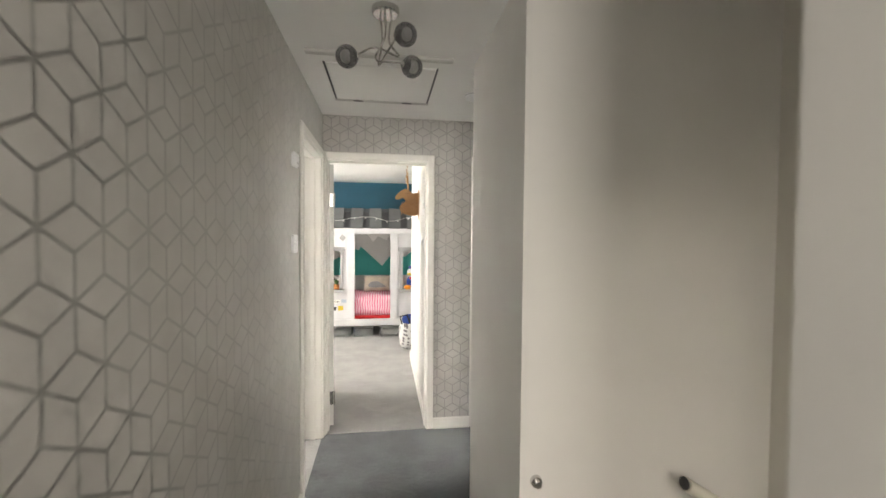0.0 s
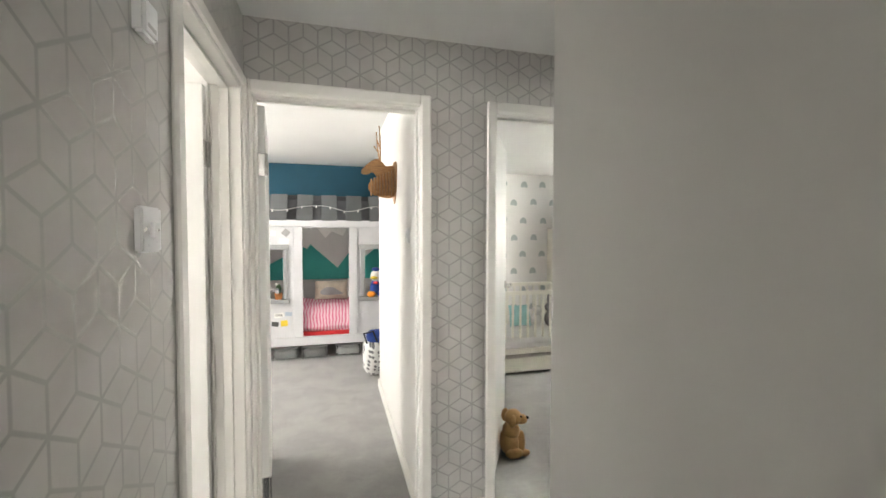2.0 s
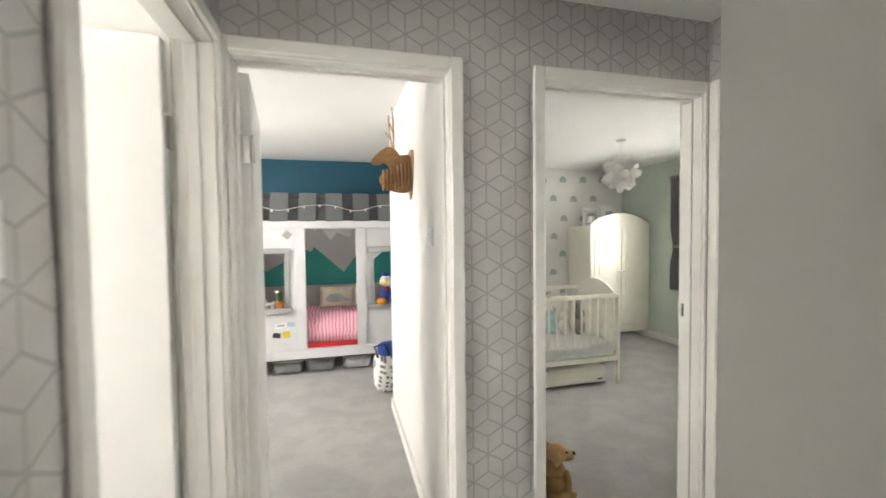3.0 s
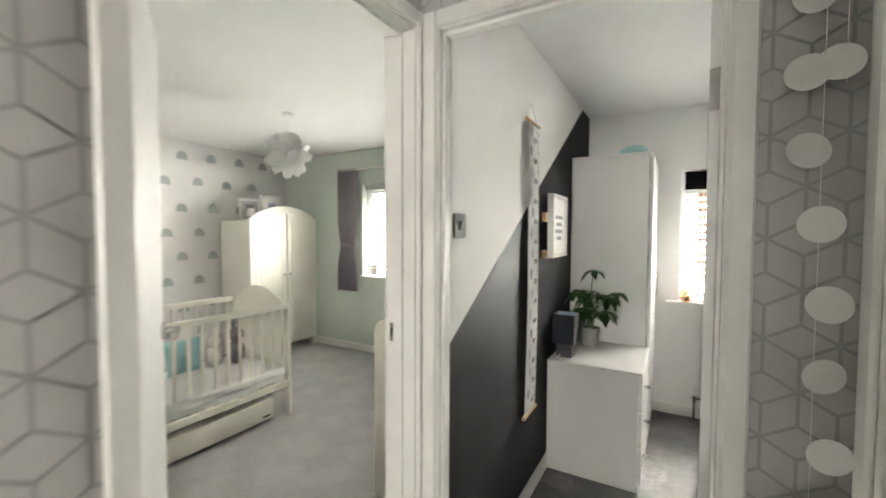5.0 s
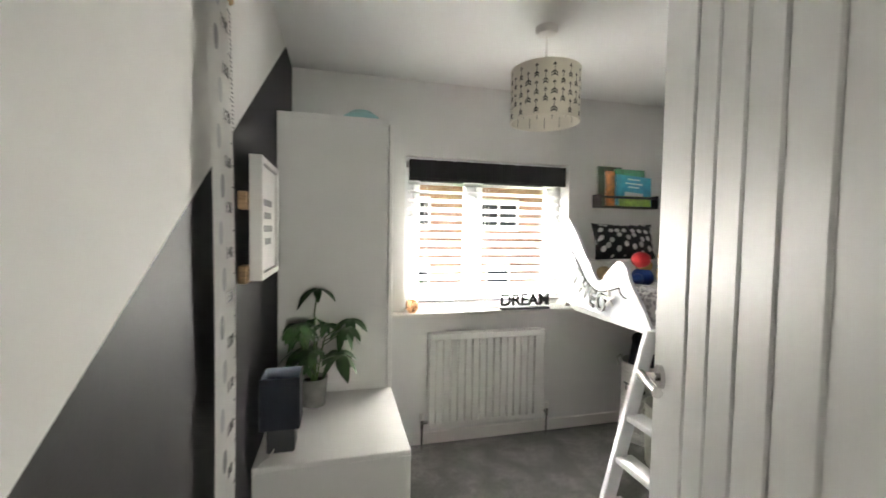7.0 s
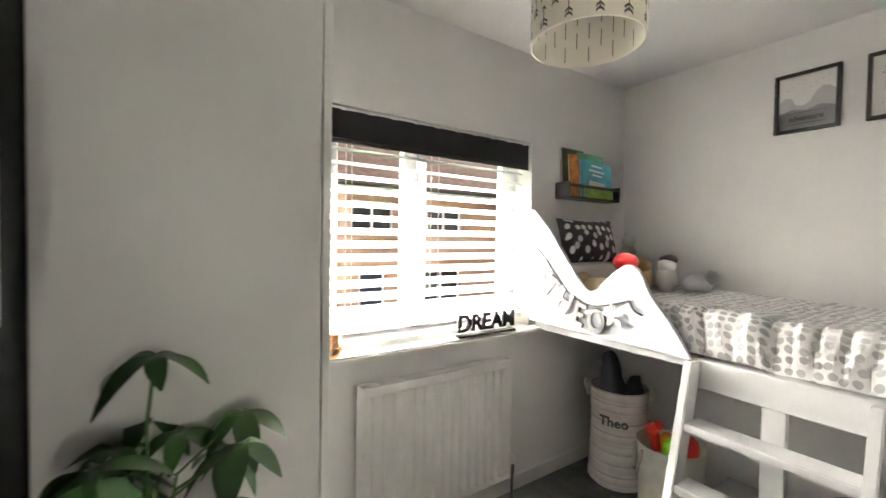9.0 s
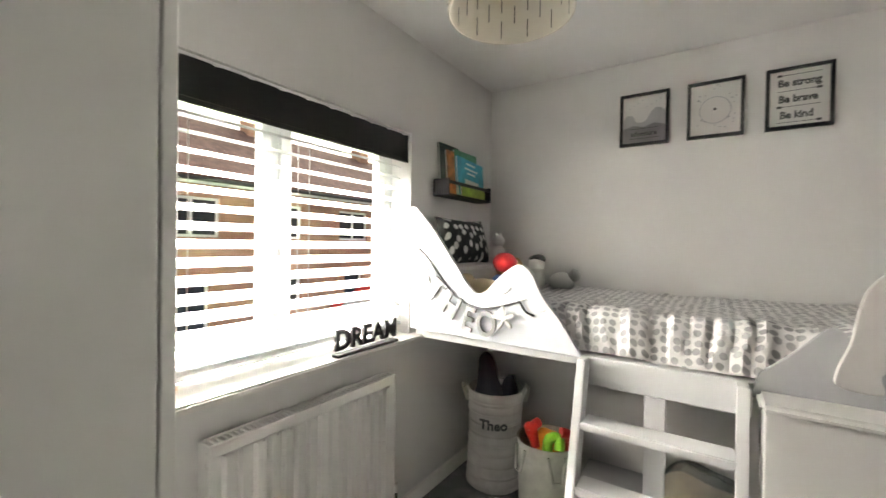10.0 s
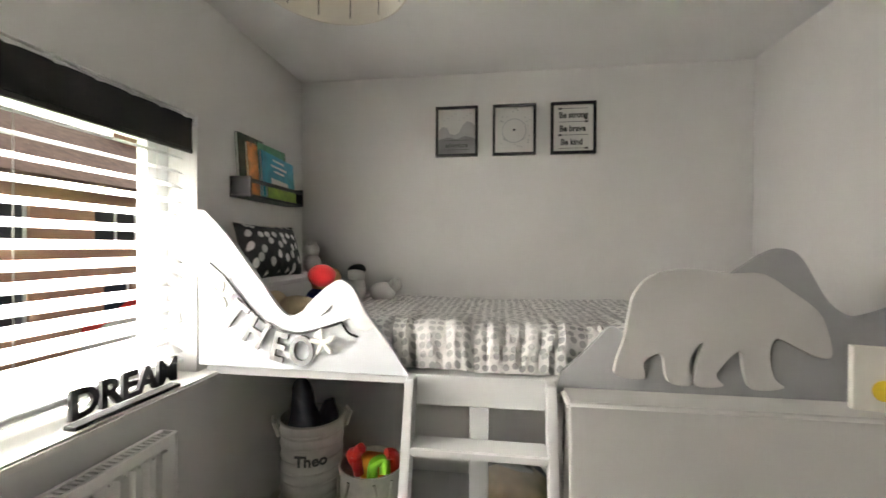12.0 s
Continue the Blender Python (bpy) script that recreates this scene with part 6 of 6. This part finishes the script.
def deer_trophy():
    d = thing("animal_trophy", "slotted plywood animal head mounted on the wall", "wall ornament", at=(RA, 4.12, 1.76))
    part("back_plate", board(curve_through([(-0.085, 0.11), (0.085, 0.11), (0.075, -0.05), (0.0, -0.15), (-0.075, -0.05)], 5), 0.006, pose(-0.001, 0, 0, 0, 0, 90)), M["plywood"], d)
    spine = curve_through([(-0.005, 0.09), (-0.06, 0.10), (-0.13, 0.135), (-0.17, 0.12), (-0.215, 0.075), (-0.22, 0.045), (-0.185, 0.04), (-0.15, 0.055), (-0.125, 0.02), (-0.175, -0.02), (-0.165, -0.075), (-0.08, -0.11), (-0.005, -0.09)], 4)
    part("profile", board(spine, 0.006, pose(0, -0.003, 0)), M["plywood"], d)
    for i in range(8):
        x = -0.022 - 0.019 * i
        h, w = 0.085 - 0.004 * i, 0.075 - 0.005 * i
        part("rib", board([(w * math.cos(t), -0.015 - 0.004 * i + h * math.sin(t)) for t in [k * math.pi / 9 for k in range(18)]], 0.006, pose(x, 0, 0, 0, 0, 90)), M["plywood"], d)
    for s in (-1, 1):
        part("brow", board(curve_through([(-0.07, 0.10), (-0.13, 0.14), (-0.20, 0.085), (-0.16, 0.06), (-0.10, 0.07)], 4), 0.005, pose(0, s * 0.025, 0)), M["plywood"], d)
        part("antler", join(cable([(-0.10, s * 0.02, 0.12), (-0.105, s * 0.06, 0.20), (-0.11, s * 0.09, 0.28), (-0.115, s * 0.08, 0.34)], 0.005, 6), cable([(-0.105, s * 0.06, 0.20), (-0.13, s * 0.10, 0.25)], 0.004, 6)), M["plywood"], d)


deer_trophy()
light_switch("light_switch", "white light switch on the playroom wall", pose(RA, 3.62, 1.40, 0, 0, -90), "upvc", "upvc", 0.086, 0.008)

# ---- nursery ----
base = None
rnd = random.Random(3)
bm = board(curve_through([(0.0, 0.052), (0.03, 0.04), (0.05, 0.008), (0.052, -0.035), (0.02, -0.038), (0.0, -0.028), (-0.02, -0.038), (-0.05, -0.035), (-0.048, 0.01), (-0.028, 0.042)], 3), 0.002, pose(0, 0, 0))
drop_mesh = mesh_of("raindrop", bm, M["drop"])
for row in range(8):
    for col in range(9):
        x = 1.58 + 0.318 * col - 0.155 * (row % 2) + rnd.uniform(-0.01, 0.01)
        z = 2.16 - 0.262 * row + rnd.uniform(-0.02, 0.02)
        if x < 3.95 and z > 0.2:
            o = new("raindrop", drop_mesh)
            o.parent = drops_wall
            o.matrix_basis = pose(x, 6.9975, z, 0, rnd.uniform(-4, 4), 0)


def cot():
    c = thing("cot", "white slatted cot with an arched end and under-drawer", "cot")
    x0, x1, y0, y1 = 1.315, 2.615, 5.07, 5.78
    for x in (x0, x1):
        s = -1 if x == x1 else 0
        a, b = (x - 0.028, x) if s else (x, x + 0.028)
        for y in (y0, y1 - 0.045):
            part("post", box(a, b, y, y + 0.045, 0, 0.835, 0.004), M["cream"], c)
        arch = [(y0 + 0.045, 0.30), (y1 - 0.045, 0.30), (y1 - 0.045, 0.82)] + [(y1 - 0.045 - (y1 - y0 - 0.09) * k / 14, 0.82 + 0.135 * math.sin(math.pi * k / 14) ** 0.8) for k in range(1, 14)] + [(y0 + 0.045, 0.82)]
        part("end_panel", board(arch, 0.018, Matrix.Translation((a + 0.023, 0, 0)) @ Matrix.Rotation(radians(90), 4, "Z"), 0.003), M["cream"], c)
    for y in (y0, y1 - 0.03):
        part("top_rail", box(x0 + 0.028, x1 - 0.028, y, y + 0.03, 0.805, 0.845, 0.006, 2), M["cream"], c)
        part("low_rail", box(x0 + 0.028, x1 - 0.028, y, y + 0.03, 0.215, 0.265, 0.004), M["cream"], c)
        for i in range(15):
            x = x0 + 0.07 + (x1 - x0 - 0.14) * i / 14
            part("slat", box(x - 0.011, x + 0.011, y + 0.008, y + 0.022, 0.265, 0.805, 0.003), M["cream"], c)
    part("base", box(x0 + 0.03, x1 - 0.03, y0 + 0.03, y1 - 0.03, 0.245, 0.265), M["cream"], c)
    d = part("drawer", box(x0 + 0.05, 2.46, y0 + 0.005, y0 + 0.55, 0.03, 0.175, 0.004), M["cream"], c)
    part("badge", box(2.37, 2.43, y0 + 0.0035, y0 + 0.0055, 0.055, 0.068), M["ink"], d)


cot()
cm = thing("cot_mattress", "white cot mattress with a rumpled sheet", "mattress")
part("mattress_core", box(1.40, 2.56, 5.075, 5.695, 0.262, 0.34, 0.02, 2), M["white_cloth"], cm)
part("sheet", soft_block(1.395, 2.565, 5.07, 5.70, 0.30, 0.385, 10, 0.012, 6), M["white_cloth"], cm, "rumpled white sheet")
cushion("cushion", "pale teal cushion in the cot", 0.26, 0.24, 0.08, pose(2.10, 5.52, 0.385, -14), "teal_cloth")
plush("soft_rabbit", "grey soft rabbit in the cot", [((0, 0, 0.09), (0.06, 0.06, 0.09), "grey_plush"), ((0, 0, 0.22), (0.055, 0.055, 0.055), "grey_plush"), ((-0.02, 0, 0.31), (0.016, 0.012, 0.06), "grey_plush"), ((0.02, 0, 0.31), (0.016, 0.012, 0.06), "grey_plush")], at=(2.42, 5.45, 0.38))
plush("soft_lamb", "white soft toy in the cot", [((0, 0, 0.08), (0.06, 0.06, 0.08), "white_plush"), ((0, -0.02, 0.19), (0.05, 0.05, 0.05), "white_plush")], at=(2.28, 5.50, 0.38))


def arched_wardrobe():
    w = thing("wardrobe", "cream arched-top double wardrobe in the nursery corner", "wardrobe", at=(3.22, 6.42, 0))
    W = 0.90
    arch = [(0, 0.09), (W, 0.09), (W, 1.52)] + [(W - W * k / 16, 1.52 + 0.15 * math.sin(math.pi * k / 16) ** 0.75) for k in range(1, 16)] + [(0, 1.52)]
    part("front_frame", board(arch, 0.03, pose(0, 0, 0), 0.006), M["cream"], w)
    part("body", box(0.01, W - 0.01, 0.03, 0.54, 0.09, 1.50, 0.004), M["cream"], w)
    for i in range(2):
        a = 0.055 + i * 0.40
        dp = [(a, 0.20), (a + 0.39, 0.20), (a + 0.39, 1.50 + (0.09 if i == 0 else 0.0)), (a, 1.50 + (0.0 if i == 0 else 0.09))]
        d = part("door", board(dp, 0.012, pose(0, -0.010, 0), 0.004), M["cream"], w)
        part("door_panel", board([(a + 0.06, 0.27), (a + 0.33, 0.27), (a + 0.33, 1.44 + (0.06 if i == 0 else 0)), (a + 0.06, 1.44 + (0 if i == 0 else 0.06))], 0.004, pose(0, -0.0135, 0), 0.003), M["cream"], d)
        part("knob", join(rod(0.007, 0.007, (a + (0.36 if i == 0 else 0.03), -0.03, 0.90), (a + (0.36 if i == 0 else 0.03), -0.01, 0.90)), ball((a + (0.36 if i == 0 else 0.03), -0.036, 0.90), 0.014)), M["cream"], d)
    for x in (0.01, W - 0.07):
        for y in (0.0, 0.48):
            part("foot", box(x, x + 0.06, y, y + 0.06, 0.0, 0.09, 0.006), M["cream"], w)


arched_wardrobe()
for x, z, w, h, kind in ((3.25, 1.505, 0.24, 0.24, 0), (3.52, 1.505, 0.27, 0.30, 1)):
    f = thing("photo_frame", "white photo frame with a grey inner mount" if kind == 0 else "white frame with a pale blue print", "picture", at=pose(x, 6.62, 1.50 if kind == 0 else 1.50, -6))
    for b in (box(0, 0.022, 0, 0.02, 0, h, 0.002), box(w - 0.022, w, 0, 0.02, 0, h, 0.002), box(0.022, w - 0.022, 0, 0.02, 0, 0.022, 0.002), box(0.022, w - 0.022, 0, 0.02, h - 0.022, h, 0.002)):
        part("frame_bar", b, M["gloss"], f)
    s = part("print", box(0.022, w - 0.022, 0.006, 0.016, 0.022, h - 0.022), M["ink_pale" if kind == 0 else "paper"], f)
    part("picture", box(w / 2 - 0.05, w / 2 + 0.05, 0.005, 0.0062, h / 2 - 0.05, h / 2 + 0.06), M["ink_grey" if kind == 0 else "pale_blue"], s)
nl = thing("table_lamp", "little white table lamp on the wardrobe", "table lamp", at=(3.30, 6.52, 1.50))
part("foot", turned([(0.0, 0.0), (0.035, 0.0), (0.012, 0.02), (0.008, 0.06), (0.0, 0.06)], 18), M["gloss"], nl)
part("shade", turned([(0.05, 0.05), (0.034, 0.13), (0.032, 0.13), (0.048, 0.05)], 22), M["canvas"], nl)
single("small_hat", ball((4.0, 6.60, 1.50), (0.09, 0.07, 0.035)), M["teal_cloth"], "small teal cap on top of the nursery wardrobe", "hat")


def petal_pendant():
    p = thing("ceiling_pendant", "white petal globe pendant in the nursery", "ceiling light", at=(2.76, 5.26, 0))
    part("ceiling_rose", turned([(0.0, H), (0.045, H), (0.045, H - 0.012), (0.03, H - 0.028), (0.0, H - 0.03)], 24), M["gloss"], p)
    part("flex", rod(0.003, 0.003, (0, 0, 2.05), (0, 0, H - 0.028), 8), M["gloss"], p)
    part("bulb", ball((0, 0, 1.99), 0.03), M["paper"], p)
    g = random.Random(8)
    for k in range(44):
        zc = 1 - 2 * (k + 0.5) / 44
        a = k * 2.39996
        r = math.sqrt(1 - zc * zc)
        n = Vector((r * math.cos(a), r * math.sin(a), zc))
        bm = bmesh.new()
        rows = []
        for i in range(5):
            u = i / 4
            rows.append([bm.verts.new(((u - 0.4) * 0.13, (v - 0.5) * 0.10 * math.sin(math.pi * (0.15 + 0.7 * u)), 0.035 * u * u - 0.02 * (v - 0.5) ** 2 * 4 * 0.5)) for v in (0, 0.5, 1)])
        for q, s in zip(rows, rows[1:]):
            bm.faces.new((q[0], q[1], s[1], s[0]))
            bm.faces.new((q[1], q[2], s[2], s[1]))
        bmesh.ops.solidify(bm, geom=bm.faces[:], thickness=0.0012)
        part("petal", moved(bm, Matrix.Translation(Vector((0, 0, 1.985)) + n * Vector((0.155, 0.155, 0.125)).x * Vector((1, 1, 0.8)).z) @ n.to_track_quat("Z", "Y").to_matrix().to_4x4() @ pose(0, 0, 0, 0, -14, g.uniform(0, 360))), M["petal"], p)


petal_pendant()


def curtain():
    c = thing("curtain", "lilac-grey curtain tied beside the nursery window", "curtain", at=(4.10, 0, 0))
    bm = bmesh.new()
    rows = []
    for j in range(25):
        t = j / 24
        z = 2.10 - 1.40 * t
        pinch = 1 - 0.30 * math.exp(-((t - 0.62) / 0.10) ** 2)
        rows.append([bm.verts.new((-0.03 + 0.022 * math.sin(k * 1.05 + 0.4 * math.sin(t * 5)) * pinch, 5.865 + (k / 36 - 0.5) * 0.29 * pinch, z)) for k in range(37)])
    for a, b in zip(rows, rows[1:]):
        for k in range(36):
            bm.faces.new((a[k], a[k + 1], b[k + 1], b[k]))
    bmesh.ops.solidify(bm, geom=bm.faces[:], thickness=0.002)
    part("drape", bm, M["curtain_cloth"], c)
    part("tie_band", moved(turned([(0.11, -0.02), (0.112, 0.02), (0.108, 0.02), (0.107, -0.02), (0.11, -0.02)], 24), pose(-0.03, 5.865, 1.235) @ Matrix.Diagonal((0.32, 0.98, 1, 1))), M["lilac"], c)


curtain()
pole = thing("curtain_pole", "thin white curtain pole above the nursery window", "curtain pole", at=(4.07, 0, 2.085))
part("pole", rod(0.009, 0.009, (0, 4.40, 0), (0, 6.05, 0), 14), M["gloss"], pole)
part("finial", ball((0, 6.06, 0), 0.018, 14, 10), M["gloss"], pole)
for y in (4.5, 6.02):
    part("bracket", rod(0.006, 0.006, (0, y, 0), (0.07, y, 0), 10), M["gloss"], pole)
orn = single("bunny_ornament", join(ball((0, 0, 0.055), (0.04, 0.06, 0.055)), ball((0, 0, 0.115), (0.03, 0.036, 0.036))), M["gloss"], "white rounded ornament on the nursery sill", "ornament", at=(4.15, 5.52, 0.885))


def changing_unit():
    c = thing("changing_table", "cream changing table with a rounded side panel", "changing table", at=(2.175, 3.425, 0))
    for x in (0.0, 0.76):
        arch = [(0, 0), (0.48, 0), (0.48, 0.86)] + [(0.48 - 0.07 * (1 - math.cos(k * math.pi / 10)), 0.86 + 0.07 * math.sin(k * math.pi / 10)) for k in range(1, 6)] + [(0.07 * (1 - math.sin(k * math.pi / 10)), 0.86 + 0.07 * math.cos(k * math.pi / 10)) for k in range(0, 6)]
        part("side_panel", board(arch, 0.024, Matrix.Translation((x + 0.024, 0, 0)) @ Matrix.Rotation(radians(90), 4, "Z"), 0.004), M["cream"], c)
    part("top", box(0.026, 0.758, 0.01, 0.47, 0.83, 0.85, 0.003), M["cream"], c)
    part("body", box(0.026, 0.758, 0.01, 0.46, 0.06, 0.82, 0.003), M["cream"], c)
    for i in range(3):
        d = part("drawer", box(0.035, 0.75, 0.46, 0.475, 0.08 + 0.245 * i, 0.315 + 0.245 * i, 0.003), M["cream"], c)
        part("knob", ball((0.39, 0.488, 0.20 + 0.245 * i), 0.014), M["cream"], d)


changing_unit()
dog = [((0, 0, 0.075), (0.070, 0.075, 0.085), "tan"), ((0, -0.015, 0.155), (0.055, 0.055, 0.06), "tan"), ((0.012, -0.02, 0.238), (0.056, 0.055, 0.05), "tan"), ((0.062, -0.035, 0.228), (0.038, 0.034, 0.030), "tan"), ((0.098, -0.045, 0.238), (0.010, 0.011, 0.009), "black_cloth"), ((0.045, -0.062, 0.256), (0.006, 0.006, 0.006), "black_cloth"), ((-0.015, -0.066, 0.235), (0.025, 0.014, 0.042), "tan"), ((-0.02, 0.035, 0.235), (0.025, 0.014, 0.042), "tan"), ((0.055, -0.05, 0.08), (0.024, 0.024, 0.08), "tan"), ((0.06, 0.02, 0.08), (0.024, 0.024, 0.08), "tan"), ((0.075, -0.055, 0.018), (0.036, 0.026, 0.02), "tan"), ((0.08, 0.025, 0.018), (0.036, 0.026, 0.02), "tan"), ((0.0, -0.07, 0.03), (0.06, 0.03, 0.03), "tan")]
plush("soft_dog", "sitting tan plush dog on the nursery carpet", dog, at=(1.17, 3.76, 0.004))

# ---- outside ----
structure("ground", box(4.6, 900, -900, 900, -2.0, -1.9), M["grass"], "mown grass verge and gardens", "ground")
structure("road", box(9.5, 14.0, -200, 200, -1.91, -1.885), M["tarmac"], "tarmac road", "road")
structure("pavement", box(8.0, 9.5, -200, 200, -1.91, -1.79, 0.02), M["concrete"], "grey pavement", "pavement")


def terrace_house(y, material, label):
    h = thing("house", label, "house", "houses across the road", at=(15.6, y, -1.9))
    wins = [(-2.4, -0.6, 0.8, 2.1), (0.9, 1.9, 0.1, 2.1), (-2.4, -0.8, 3.3, 4.5), (0.6, 2.2, 3.3, 4.5)]
    part("wall", wall_with_holes("x", 0, 0.3, -3.2, 3.2, 0, 5.2, wins), M[material], h)
    part("side_wall", box(0.3, 8, -3.2, -3.0, 0, 5.2), M[material], h)
    part("side_wall", box(0.3, 8, 3.0, 3.2, 0, 5.2), M[material], h)
    rise = math.atan2(2.6, 4.0)
    run = math.hypot(4.35, 2.6 * 4.35 / 4.0)
    for k in (1, -1):
        slope = Matrix.Translation((-0.35 if k > 0 else 8.35, 0, 5.0)) @ Matrix.Rotation(-k * rise, 4, "Y")
        courses = [box(min(0, k * run * i / 9), max(0, k * run * i / 9), -3.2, 3.2, 0.02 * (9 - i), 0.02 * (9 - i) + 0.03) for i in range(9, 0, -1)]
        part("roof", moved(join(*courses), slope), M["tile_roof"], h)
    part("fascia", box(-0.36, -0.30, -3.2, 3.2, 4.85, 5.02), M["upvc"], h, "white fascia board")
    part("gutter", rod(0.06, 0.06, (-0.42, -3.2, 4.98), (-0.42, 3.2, 4.98), 10), M["dark_plastic"], h)
    part("chimney", box(3.6, 4.3, -3.1, -2.4, 7.0, 8.6, 0.02), M[material], h)
    for i, (a, b, c, d) in enumerate(wins):
        door = i == 1
        w = part("door" if door else "window", join(box(0.1, 0.18, a, a + 0.08, c, d), box(0.1, 0.18, b - 0.08, b, c, d), box(0.1, 0.18, a + 0.08, b - 0.08, c, c + 0.08), box(0.1, 0.18, a + 0.08, b - 0.08, d - 0.08, d), *([] if door else [box(0.1, 0.18, (a + b) / 2 - 0.04, (a + b) / 2 + 0.04, c + 0.08, d - 0.08)])), M["upvc"], h)
        part("door_panel" if door else "pane", box(0.13, 0.15, a + 0.07, b - 0.07, c + 0.07, d - 0.07), M["car_dark" if door else "pane_dark"], w)


for i in range(7):
    terrace_house(-17 + 6.4 * i, "render" if i == 6 else "brick", "red brick terraced house with a tiled roof" if i != 6 else "white rendered terraced house with a tiled roof")


def parked_car(y, material, label, x=10.8):
    c = thing("car", label, "car", "cars parked on the road", at=(x, y, -1.885))
    side = [(-2.0, 0.35), (2.0, 0.35), (2.05, 0.62), (1.95, 0.85), (1.15, 0.95), (0.55, 1.40), (-0.9, 1.45), (-1.6, 1.0), (-2.0, 0.9), (-2.08, 0.6)]
    part("body", board(curve_through(side, 3), 1.7, Matrix.Rotation(radians(90), 4, "Z") @ pose(0, -0.85, 0), 0.06), M[material], c)
    glass = [(1.0, 0.97), (0.5, 1.36), (-0.85, 1.40), (-1.45, 1.0)]
    part("side_windows", board(glass, 1.712, Matrix.Rotation(radians(90), 4, "Z") @ pose(0, -0.856, 0)), M["pane_dark"], c)
    for wy in (-1.25, 1.25):
        for wx in (-0.80, 0.80):
            t = part("wheel", rod(0.32, 0.32, (wx - 0.1, wy, 0.32), (wx + 0.1, wy, 0.32), 22), M["tyre"], c)
            part("rim", rod(0.19, 0.19, (wx - 0.11, wy, 0.32), (wx + 0.11, wy, 0.32), 18), M["car_silver"], t)


parked_car(-9.5, "car_red", "red hatchback parked on the road", 14.2)
parked_car(-6.0, "car_silver", "silver hatchback parked on the road", 11.2)
parked_car(6.6, "car_dark", "dark blue hatchback parked on the road")
